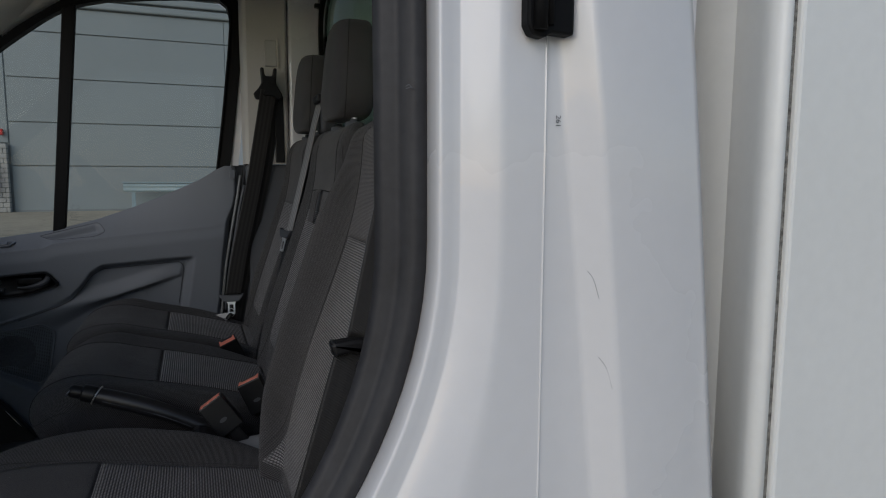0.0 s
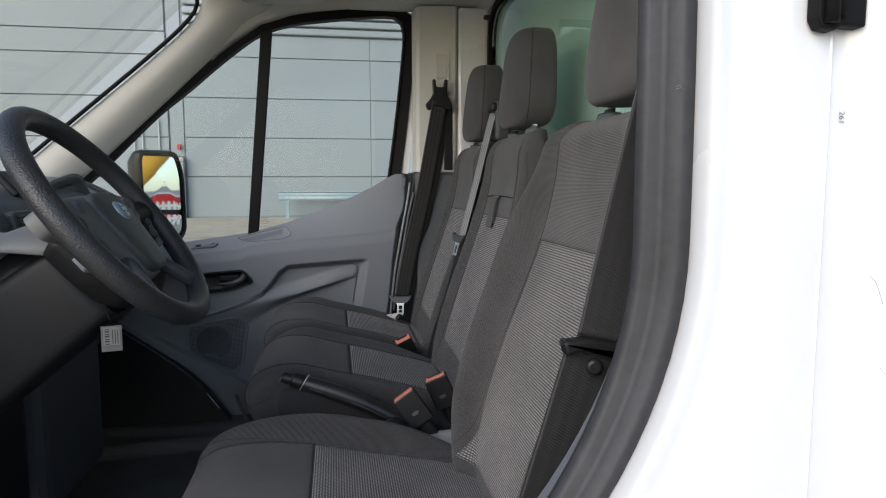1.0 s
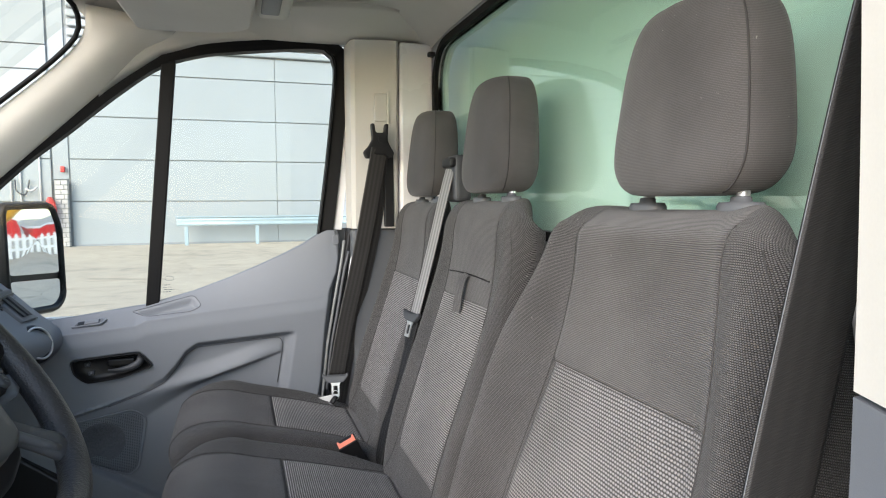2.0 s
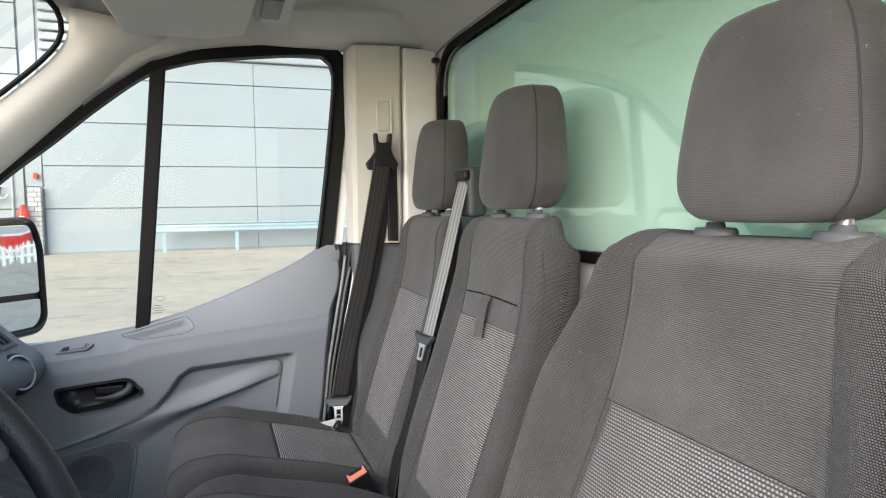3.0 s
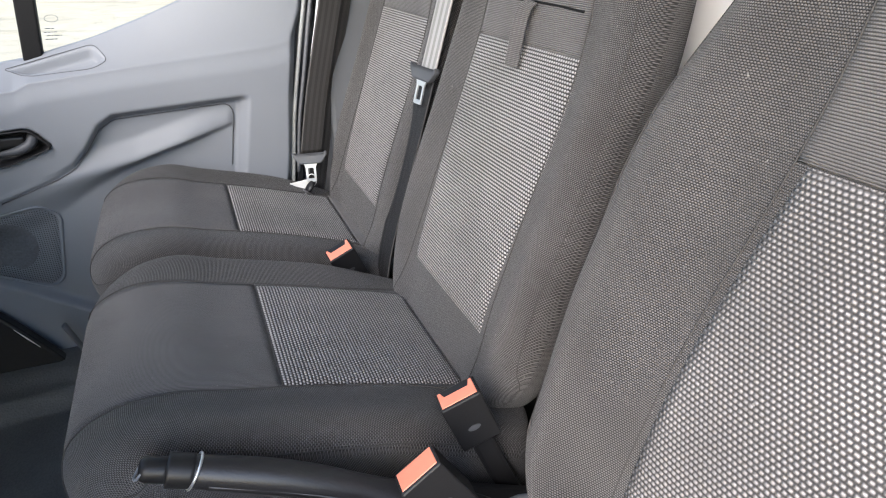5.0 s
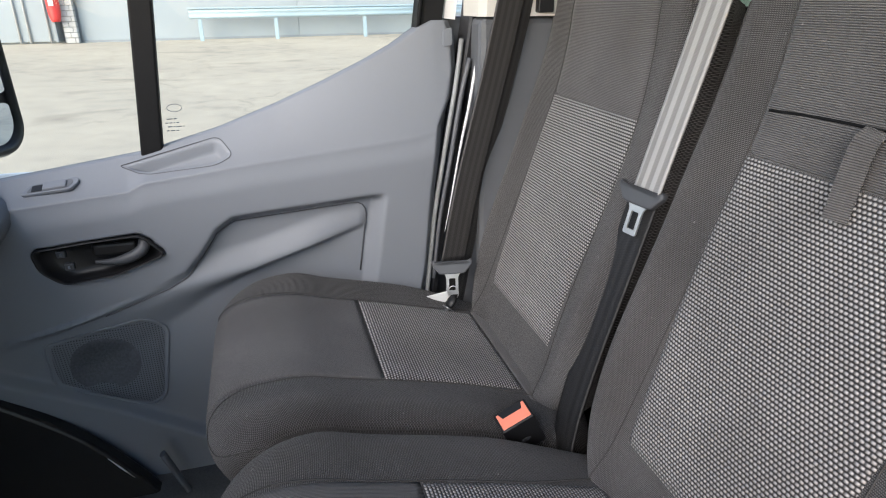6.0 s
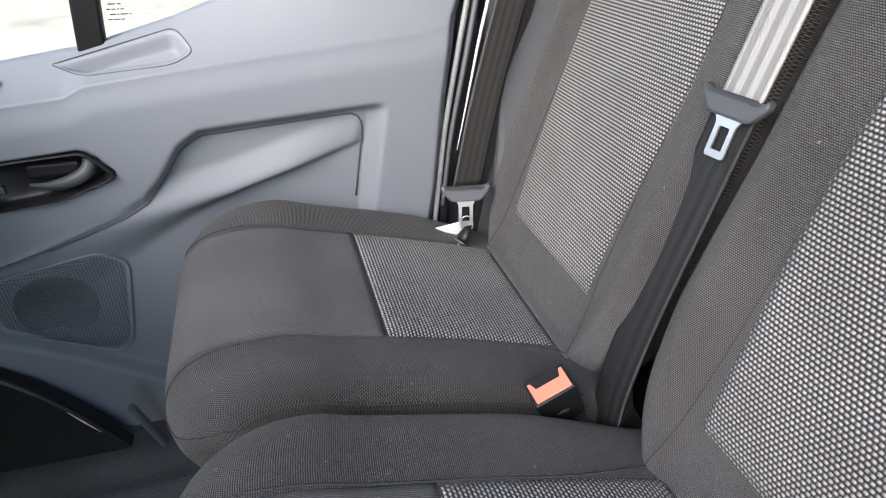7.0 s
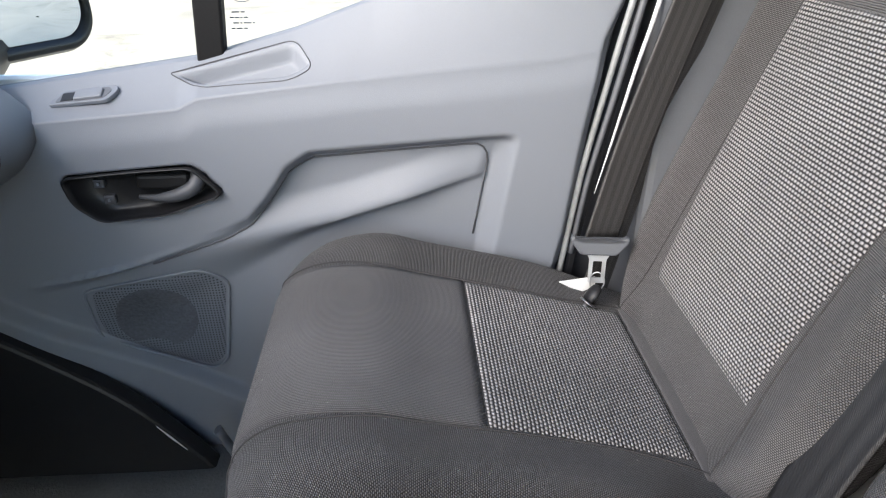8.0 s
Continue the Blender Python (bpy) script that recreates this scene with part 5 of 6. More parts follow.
def driver_seat():
    yc = -0.455
    g = thing("driver_seat", (0.0, yc, FLOOR_Z), "dark grey cloth driver seat with dotted woven panels", "seat")
    line = [(-0.185, 0.862), (-0.232, 0.905), (-0.257, 0.975), (-0.245, 1.012), (-0.21, 1.032), (-0.15, 1.036), (-0.07, 1.027), (0.03, 1.006), (0.10, 0.992), (0.18, 0.975), (0.25, 0.965)]
    cu = Pad(line, yc, 0.255, 0.14, bolster=lambda t: 0.036 * smoothstep(0.15, 0.60, t) * (1 - 0.8 * smoothstep(0.68, 0.95, t)), edge=0.055, corner=0.10, bol_w=0.42, core=lambda p: (max(p.x + 0.03, -0.16), 0.858), taper=lambda t: 1 - 0.10 * smoothstep(0.45, 0.0, t) - 0.12 * smoothstep(0.80, 1.0, t))
    c = part("cushion", cu.mesh("cushion"), FABRIC, g)
    t0, t1 = t_of(cu, "x", -0.068, 0.3), t_of(cu, "x", 0.20, 0.4)
    part("woven_panel", cu.panel("woven_panel", t0, t1, -0.155, 0.155), PATCH_FLAT_LIT, c, "grey dotted woven panel")
    part("centre_panel", cu.panel("centre_panel", 0.24, t0 - 0.002, -0.160, 0.160, 0.0014, along=True), FABRIC_RIB, c, "dark grey ribbed centre panel")
    for s in (-1, 1):
        part("seam", cu.seam("seam", [(0.22, s * 0.205), (0.30, s * 0.180), (0.42, s * 0.163), (0.6, s * 0.160), (0.85, s * 0.160), (0.97, s * 0.15)]), SEAM, c)
        part("side_seam", cu.seam("side_seam", [(0.14, s * 0.215), (0.3, s * 0.236), (0.5, s * 0.248), (0.75, s * 0.244), (0.95, s * 0.205)], 0.0007), SEAM, c)
    back = [(x - 0.024, z) for x, z in BACK[:-3]] + [(0.340, 1.525), (0.365, 1.540), (0.400, 1.542)]
    ba = Pad(back, yc + 0.026, 0.256, 0.065, bolster=lambda t: 0.042 - 0.034 * smoothstep(0.62, 0.92, t), edge=0.050, corner=0.09, bol_w=0.46, taper=lambda t: 1 - 0.25 * smoothstep(0.52, 0.97, t) - 0.05 * smoothstep(0.42, 0.16, t) - 0.26 * smoothstep(0.19, 0.0, t))
    b = part("backrest", ba.mesh("backrest"), FABRIC, g)
    tb, tt = t_of(ba, "y", 0.99, 0, 0.5), t_of(ba, "y", 1.352, 0, 0.9)
    part("woven_panel", ba.panel("woven_panel", tb, tt, lambda t: -0.155 - 0.02 * math.sin(5 * t), lambda t: 0.115 + 0.02 * math.sin(5 * t)), PATCH_FLAT_LIT, b, "grey dotted woven panel")
    part("upper_panel", ba.panel("upper_panel", tt + 0.002, 0.97, lambda t: -0.164 + 0.022 * smoothstep(0.55, 0.88, t), lambda t: 0.128 - 0.016 * smoothstep(0.55, 0.88, t), 0.0014), FABRIC_RIB, b, "dark grey ribbed upper panel")
    for s in (-1, 1):
        part("seam", ba.seam("seam", [(0.02, s * 0.150 - 0.018), (0.2, s * 0.158 - 0.018), (0.4, s * 0.158 - 0.018), (0.58, s * 0.146 - 0.018), (0.8, s * 0.130 - 0.016), (0.90, s * 0.128 - 0.014)]), SEAM, b)
        part("side_seam", ba.seam("side_seam", [(0.05, s * 0.210), (0.3, s * 0.240), (0.5, s * 0.243), (0.75, s * 0.212), (0.87, s * 0.180)], 0.0007), SEAM, b)
    headrest(g, yc, 0.338, 1.558, w=0.112, h=0.190, wt=0.78)
    part("base_box", box_mesh("base_box", (-0.20, yc - 0.2, FLOOR_Z), (0.28, yc + 0.19, 0.84), 0.03), PLASTIC_BLACK, g, "black seat base")
    rows = []
    for x, z, w in ((0.02, 0.945, 0.012), (0.045, 0.968, 0.020), (0.09, 0.985, 0.026), (0.14, 0.994, 0.028), (0.19, 0.998, 0.028), (0.235, 0.990, 0.024), (0.265, 0.972, 0.014)):
        rows.append([(x, -0.197 + w * math.cos(a), z - 0.05 + 0.05 * math.sin(a) if math.sin(a) > 0 else z - 0.05 + 0.03 * math.sin(a)) for a in [2 * math.pi * k / 20 for k in range(20)]])
    part("hinge_cover", grid_mesh("hinge_cover", rows, closed_u=True, caps=True), surface("pale_grey_plastic", (0.20, 0.205, 0.215), 0.5, grain=600, var=0.08, bump=0.2), g, "pale grey plastic hinge cover")


driver_seat()


# ---- belts and buckles ----
def buckle(base, m, label, full=False):
    g = thing("belt_buckle", base, label, "belt buckle", "belt buckles")
    m = m @ Matrix.Scale(1.25, 4)
    body = part("housing", move(box_mesh("housing", (-0.0178, -0.0115, -0.050), (0.0178, 0.0115, 0.0004), 0.0016, 2), m), PLASTIC_BLACK, g)
    face = [(-0.0155, -0.0092), (0.0155, -0.0092), (0.0155, 0.0090), (0.0128, 0.0090), (0.0105, 0.0025), (-0.0105, 0.0025), (-0.0128, 0.0090), (-0.0155, 0.0090)]
    if full:
        face = [(-0.0155, -0.0092), (0.0155, -0.0092), (0.0155, 0.0092), (-0.0155, 0.0092)]
    part("button", move(plate("button", face, "z", (-0.004, 0.0010), 0.0006), m), RED, body, "red release button")
    part("slit", move(box_mesh("slit", (-0.0100, 0.0032, -0.002), (0.0100, 0.0088, 0.0003), 0.001), m), PLASTIC_BLACK, body)
    part("badge", move(plate("badge", [(0.0055 * math.cos(k * math.pi / 8), 0.0028 * math.sin(k * math.pi / 8) - 0.030) for k in range(16)], "y", (-0.0119, -0.0113), 0), m), PLASTIC_DARK, body)
    part("stalk", move(box_mesh("stalk", (-0.010, -0.006, -0.14), (0.010, 0.006, -0.046), 0.004), m), PLASTIC_BLACK, g)
    return g


def tongue(parent, m, head_mat):
    """A black moulded tongue head with its steel plate, hanging down from the local origin."""
    head = rounded([(-0.034, 0.010), (-0.026, 0.004), (0.026, 0.004), (0.034, 0.010), (0.036, 0.002), (0.022, -0.016), (-0.022, -0.016), (-0.036, 0.002)], 0.004, 3)
    h = part("tongue_head", move(plate("tongue_head", head, "y", (-0.006, 0.006), 0.003), m), head_mat, parent, "moulded belt tongue head")
    o = rounded([(-0.0175, -0.010), (0.0175, -0.010), (0.0105, -0.022), (0.0105, -0.054), (-0.0105, -0.054), (-0.0105, -0.022)], 0.003, 3)
    i = rounded([(-0.0050, -0.0245), (0.0050, -0.0245), (0.0058, -0.0262), (0.0058, -0.047), (-0.0058, -0.047), (-0.0058, -0.0262)], 0.0008, 3)
    rows = [[(p[0], d, p[1]) for p, d in ((o[k], -0.0013), (i[k], -0.0013), (i[k], 0.0013), (o[k], 0.0013))] for k in range(len(o))]
    part("tongue_plate", move(grid_mesh("tongue_plate", rows, closed_u=True, closed_v=True, smooth=False), m), CHROME, h, "bright steel tongue plate")


def buckle_pose(tip, axis, face):
    """Local z points out of the button end, local x along its width."""
    z = Vector(axis).normalized()
    x = Vector(face)
    x = (x - z * x.dot(z)).normalized()
    y = z.cross(x)
    return Matrix.Translation(tip) @ Matrix((x, y, z)).transposed().to_4x4()


buckle((0.142, 0.324, 0.98), buckle_pose((0.136, 0.322, 1.040), (-0.406, -0.272, 0.872), (0.906, 0.004, 0.423)), "black belt buckle with red button between the bench cushions")
buckle((0.162, -0.10, 0.98), buckle_pose((0.155, -0.108, 1.069), (-0.394, 0.055, 0.917), (0.909, -0.120, 0.398)), "black belt buckle with red button beside the middle cushion")
buckle((0.085, -0.18, 0.97), buckle_pose((0.085, -0.182, 1.062), (-0.562, 0.136, 0.816), (0.824, 0.011, 0.566)), "black belt buckle with red button beside the hand brake", True)


def belt_mid():
    g = thing("belt_middle", (0.372, 0.324, 1.60), "ribbed middle belt with painted sheen, hanging from the bench top", "seat belt", "seat belts")
    part("webbing", ribbon("webbing", [(0.377, 0.322, 1.628), (0.362, 0.325, 1.57), (0.334, 0.331, 1.45), (0.297, 0.337, 1.305)], Vector((-0.12, 0.99, 0.0)), 0.043, 0.0014, 60, 3), WEBBING_SHEEN, g, "ribbed webbing, windscreen sheen painted in as pale grey")
    # Same strap below the tongue; its shade is put in as black.
    part("lower_webbing", ribbon("lower_webbing", [(0.297, 0.338, 1.300), (0.270, 0.339, 1.20), (0.240, 0.337, 1.10), (0.216, 0.330, 1.02), (0.204, 0.322, 0.96)], [Vector((-0.16, 1, 0.0)), Vector((-0.05, 1, 0))], 0.046, 0.0014, 50, 3), WEBBING_DARK, g, "lower webbing of the same belt, shade painted in as black")
    part("guide", box_mesh("guide", (0.376, 0.290, 1.555), (0.416, 0.357, 1.658), 0.010, 3), PLASTIC_DARK, g, "dark plastic belt outlet")
    part("guide_lip", box_mesh("guide_lip", (0.366, 0.293, 1.630), (0.390, 0.354, 1.652), 0.006, 3), PLASTIC_BLACK, g)
    tongue(g, pose(0.288, 0.332, 1.306, 0, 0, 106) @ pose(0, 0, 0, 14, 0, 0) @ pose(0, 0, 0, 0, -3, 0) @ Matrix.Scale(0.92, 4), PLASTIC_DARK)


def belt_out():
    g = thing("belt_outboard", (0.28, 0.69, 1.66), "dark belt on the passenger pillar with hanging tongue", "seat belt", "seat belts")
    part("webbing", ribbon("webbing", [(0.292, 0.664, 1.700), (0.275, 0.672, 1.60), (0.243, 0.690, 1.42), (0.199, 0.704, 1.22), (0.174, 0.708, 1.085)], [Vector((1, 0.25, 0)), Vector((1, 0.30, 0))], 0.048, 0.0014, 60, 5), WEBBING, g)
    part("return_webbing", ribbon("return_webbing", [(0.300, 0.688, 1.690), (0.282, 0.70, 1.50), (0.224, 0.724, 1.22), (0.180, 0.724, 1.0), (0.172, 0.72, 0.94)], [Vector((1, 0.3, 0)), Vector((1, 0.5, 0))], 0.047, 0.0014, 60, 5), WEBBING, g)
    guide = [(0.250, 1.690), (0.264, 1.705), (0.274, 1.722), (0.271, 1.766), (0.281, 1.766), (0.284, 1.742), (0.306, 1.742), (0.309, 1.766), (0.319, 1.766), (0.316, 1.722), (0.324, 1.705), (0.334, 1.690), (0.330, 1.676), (0.318, 1.674), (0.31, 1.684), (0.274, 1.684), (0.268, 1.672), (0.256, 1.674)]
    part("guide", move(plate("guide", rounded(guide, 0.004, 2), "y", (-0.008, 0.010), 0.003), pose(-0.002, 0.668, 0.0)), PLASTIC_BLACK, g, "black belt guide loop")
    part("guide_bolt", tube("guide_bolt", [(0.298, 0.655, 1.725), (0.298, 0.69, 1.725)], 0.011, 14), PLASTIC_BLACK, g)
    tongue(g, pose(0.168, 0.695, 1.083, 0, 0, -8) @ pose(0, 0, 0, -8, 0, 0), PLASTIC_MID)
    part("anchor_tab", plate("anchor_tab", rounded([(0.120, 1.030), (0.168, 1.036), (0.168, 1.022), (0.150, 1.013)], 0.002, 2), "y", (0.690, 0.693), 0.001), LABEL_WHITE, g, "white plastic tab")


def vehicle_key():
    """A key on a ring hung through the belt tongue."""
    g = thing("vehicle_key", (0.157, 0.665, 1.026), "black-headed vehicle key hanging on a ring from the belt tongue", "key")
    h, d, tip = Vector((0.157, 0.665, 1.026)), Vector((0.151, 0.660, 1.018)), Vector((0.139, 0.655, 1.003))
    ax = (tip - d).normalized()
    part("key_head", tube("key_head", [h - ax * 0.014, h - ax * 0.011, h - ax * 0.002, h + ax * 0.006, h + ax * 0.010], [0.004, 0.0075, 0.0098, 0.0092, 0.006], 16, flat=0.6), PLASTIC_BLACK, g, "black plastic key head")
    part("collar", tube("collar", [d - ax * 0.001, d + ax * 0.001], 0.011, 18), STEEL_DARK, g, "dull steel collar")
    part("blade", tube("blade", [d, d + ax * 0.010, d + ax * 0.012, tip], [0.0035, 0.0035, 0.0026, 0.0020], 8), STEEL_DARK, g, "dull steel key blade")
    c = Vector((0.166, 0.680, 1.036))
    side = Vector((0.5, -0.2, 0)).normalized()
    part("ring", tube("ring", [c + side * (0.009 * math.cos(k * math.pi / 12)) + Vector((0, 0, 1)) * (0.013 * math.sin(k * math.pi / 12)) for k in range(24)], 0.0009, 6, closed=True), CHROME, g, "bright wire key ring")


def belt_driver():
    g = thing("belt_driver", (0.29, -0.70, 1.68), "dark driver belt with a parked black tongue", "seat belt", "seat belts")
    line = [(0.342, -0.712, 1.75), (0.312, -0.707, 1.624), (0.2635, -0.705, 1.419), (0.2335, -0.705, 1.285)]
    wb = part("webbing", ribbon("webbing", line, Vector((1, -0.12, -0.1)), 0.050, 0.0014, 60, 4), WEBBING_PLAIN, g)
    part("frayed_edge", tube("frayed_edge", smooth_path([(x - 0.0245, y + 0.003, z + 0.003) for x, y, z in line], 40), 0.0007, 5), PLASTIC_MID, wb, "pale frayed webbing edge")
    part("lower_webbing", ribbon("lower_webbing", [(0.2265, -0.704, 1.277), (0.205, -0.704, 1.205), (0.1815, -0.702, 1.125), (0.131, -0.697, 0.95)], Vector((1, -0.12, -0.1)), 0.056, 0.0014, 40, 4), WEBBING_DARK, g)
    head = rounded([(0.190, 1.288), (0.215, 1.290), (0.250, 1.284), (0.270, 1.275), (0.272, 1.258), (0.262, 1.262), (0.25, 1.271), (0.21, 1.276), (0.194, 1.273)], 0.004, 3)
    part("tongue_head", plate("tongue_head", head, "y", (-0.716, -0.698), 0.004), PLASTIC_BLACK, g, "black belt tongue head")
    part("stop_button", tube("stop_button", [(0.222, -0.716, 1.262), (0.2215, -0.7195, 1.262), (0.221, -0.7215, 1.262)], [0.0085, 0.0085, 0.005], 16), PLASTIC_BLACK, g, "black belt stop button")


belt_mid()
belt_out()
vehicle_key()
belt_driver()


# ---- hand brake ----
def hand_brake():
    g = thing("hand_brake", (0.10, -0.16, FLOOR_Z), "black hand brake lever with a chrome-edged push button", "hand brake")
    line = smooth_path([(-0.106, -0.126, 1.0815), (-0.07, -0.132, 1.070), (-0.02, -0.140, 1.053), (0.03, -0.148, 1.031), (0.09, -0.157, 0.998), (0.16, -0.165, 0.955)], 40)
    rad = [0.0135 + 0.002 * math.sin(min(1, i / 20) * math.pi) + 0.007 * smoothstep(20, 39, i) for i in range(40)]
    rad[0] = 0.011
    part("grip", tube("grip", line, rad, 14), surface("satin_black_grip", (0.016, 0.016, 0.018), 0.36, grain=500, var=0.15, bump=0.4), g)
    part("grip_edge", tube("grip_edge", [p + Vector((0.0, -0.0142, -0.004)) for p in line[3:24]], 0.0009, 5), PLASTIC_DARK, g)
    part("ferrule", tube("ferrule", smooth_path([(-0.114, -0.1245, 1.0835), (-0.104, -0.1265, 1.0808), (-0.094, -0.128, 1.0778)], 8), 0.0148, 14), PLASTIC_BLACK, g, "dark glossy ferrule")
    part("push_button", tube("push_button", smooth_path([(-0.135, -0.1215, 1.089), (-0.131, -0.122, 1.088), (-0.113, -0.1248, 1.0832)], 8), [0.008, 0.0105, 0.011, 0.011, 0.011, 0.011, 0.011, 0.011], 14), PLASTIC_BLACK, g)
    ax = Vector((0.0285, -0.005, -0.0085)).normalized()
    sd = ax.cross(Vector((0, 0, 1))).normalized()
    vt = sd.cross(ax)
    for nm, c, r, w, mt in (("ferrule_edge", (-0.0935, -0.1281, 1.0777), 0.0152, 0.0013, CHROME), ("button_ring", (-0.1335, -0.1217, 1.0886), 0.0088, 0.0012, PLASTIC_GREY)):
        ring = [Vector(c) + sd * r * math.cos(a) + vt * r * math.sin(a) + ax * 0.004 * math.sin(a) for a in [2 * math.pi * k / 24 for k in range(24)]]
        part(nm, tube(nm, ring, w, 6, closed=True), mt, g, "bright ring at the lever's tip")
    part("sleeve", move(box_mesh("sleeve", (-0.09, -0.035, -0.12), (0.12, 0.04, 0.0), 0.02, 3), pose(0.14, -0.165, 0.985, 0, 25, 0)), PLASTIC_BLACK, g, "black brake sleeve")
    part("pedestal", box_mesh("pedestal", (0.02, -0.195, FLOOR_Z), (0.26, -0.12, 0.90), 0.02), PLASTIC_BLACK, g)


hand_brake()


# ---- steering wheel, dashboard, windscreen ----
W_C = Vector((-0.328, -0.37, 1.398))
W_N = Vector((0.80, 0.0, 0.60))
W_U = Vector((-0.60, 0.0, 0.80))
W_S = Vector((0.0, 1.0, 0.0))


def on_wheel(a, b, c=0.0):
    """a to the passenger side, b up the wheel, c out towards the driver."""
    return W_C + W_S * a + W_U * b + W_N * c


def steering_wheel():
    g = thing("steering_wheel", tuple(W_C), "black grained steering wheel with a grey hub and blue badge", "steering wheel")
    R, n = 0.1655, 72
    ring = [on_wheel(R * math.sin(2 * math.pi * k / n), R * math.cos(2 * math.pi * k / n), 0.0) for k in range(n)]
    part("rim", tube("rim", ring, 0.0155, 16, closed=True, flat=1.0), LEATHER, g)
    # winged pad that reaches the rim on both sides, and the raised airbag cover on it
    half = [(0.0, 0.046), (0.100, 0.043), (0.152, 0.036), (0.152, 0.005), (0.118, -0.004), (0.094, -0.020), (0.060, -0.054), (0.044, -0.082), (0.026, -0.093)]
    wing = rounded(half + [(-a, b) for a, b in half[:0:-1]], 0.012, 4)
    rows = [[on_wheel(a * q, -0.01 + (b + 0.01) * q, c) for a, b in wing] for q, c in ((1.0, -0.036), (1.01, -0.016), (0.995, -0.009), (0.95, -0.004), (0.80, 0.0), (0.4, 0.003), (0.02, 0.004))]
    # Pad flanks catch the light; that brightness is put into a lighter colour.
    part("hub", grid_mesh("hub", rows, closed_u=True), surface("lit_hub_plastic", (0.150, 0.146, 0.142), 0.5, grain=700, var=0.08, bump=0.25), g, "winged hub pad, its light painted in as warm grey")
    half = [(0.0, 0.040), (0.048, 0.038), (0.058, 0.004), (0.046, -0.050), (0.034, -0.082), (0.018, -0.089)]
    shield = rounded(half + [(-a, b) for a, b in half[:0:-1]], 0.012, 4)
    rows = [[on_wheel(a * q, -0.01 + (b + 0.01) * q, c) for a, b in shield] for q, c in ((1.0, -0.004), (1.0, 0.0045), (0.97, 0.0082), (0.90, 0.0100), (0.45, 0.0125), (0.02, 0.0132))]
    part("airbag_cover", grid_mesh("airbag_cover", rows, closed_u=True), surface("dark_cover_plastic", (0.066, 0.070, 0.071), 0.42, grain=800, var=0.08, bump=0.2), g, "dark grey airbag cover")
    half = [(0.0, 0.010), (0.128, 0.006), (0.118, -0.050), (0.084, -0.104), (0.030, -0.116)]
    back = rounded(half + [(-a, b) for a, b in half[:0:-1]], 0.014, 4)
    rows = [[on_wheel(a * q, -0.04 + (b + 0.04) * q, c) for a, b in back] for q, c in ((0.9, -0.060), (1.0, -0.040), (0.99, -0.026), (0.9, -0.020), (0.02, -0.018))]
    part("hub_back", grid_mesh("hub_back", rows, closed_u=True), PLASTIC_BLACK, g, "black lower hub shell")
    for ang, wd in ((88, 0.022), (-88, 0.022), (143, 0.022), (-143, 0.022)):
        a = radians(ang)
        p0, p1 = (0.05 * math.sin(a), 0.05 * math.cos(a)), (0.160 * math.sin(a), 0.160 * math.cos(a))
        rws = []
        for k in range(7):
            t = k / 6
            q = (p0[0] + (p1[0] - p0[0]) * t, p0[1] + (p1[1] - p0[1]) * t)
            pr = (math.cos(a), -math.sin(a))
            w = wd * (1 - 0.35 * math.sin(math.pi * t))
            rws.append([on_wheel(q[0] + pr[0] * w * math.cos(u), q[1] + pr[1] * w * math.cos(u), -0.016 + 0.016 * t + 0.009 * math.sin(u)) for u in [2 * math.pi * j / 12 for j in range(12)]])
        sp = part("spoke", grid_mesh("spoke", rws, closed_u=True, caps=True), PLASTIC_BLACK if abs(ang) < 90 else PLASTIC_DARK, g)
        if abs(ang) > 90:
            ins = [on_wheel(0.080 * math.sin(a) * k + 0.010 * math.cos(a), 0.080 * math.cos(a) * k - 0.010 * math.sin(a), -0.006 + 0.010 * (k - 1)) for k in (1.05, 1.3, 1.55, 1.8)]
            part("insert", tube("insert", ins, 0.005, 8), PLASTIC_MID, sp, "satin grey spoke insert")
    for k in (-1, 1):
        def pad_at(u, v, c):
            """u along the slanting switch pad, v across it."""
            return on_wheel(k * (0.116 - 0.62 * u + 0.78 * v), -0.024 - 0.78 * u - 0.62 * v, c)

        oval = [(0.026 * math.cos(w), 0.0135 * math.sin(w)) for w in [2 * math.pi * j / 24 for j in range(24)]]
        pad = part("switch_pad", grid_mesh("switch_pad", [[pad_at(u * q, v * q, c) for u, v in oval] for q, c in ((1.0, -0.022), (1.0, -0.007), (0.86, -0.003), (0.02, -0.002))], closed_u=True), PLASTIC_BLACK, g, "black oval switch pad")
        for u0, r0, mt in ((0.013, 0.0085, PLASTIC_DARK), (-0.013, 0.0065, PLASTIC_DARK), (0.0, 0.0040, PLASTIC_MID)):
            part("button", grid_mesh("button", [[pad_at(u0 + r0 * q * math.cos(w), r0 * q * math.sin(w), c) for w in [2 * math.pi * j / 16 for j in range(16)]] for q, c in ((1.0, -0.004), (1.0, 0.0005), (0.8, 0.002), (0.05, 0.0012))], closed_u=True), mt, pad)
        for u0 in (-0.016, -0.012, 0.011, 0.016):
            part("print_mark", grid_mesh("print_mark", [[pad_at(u0 + d, v, 0.0026) for d in (0, 0.0014)] for v in (-0.003, 0.003)]), PLASTIC_GREY, pad)
        lid = [(0.152, -0.030), (0.128, -0.040), (0.120, -0.050), (0.128, -0.056), (0.150, -0.050)]
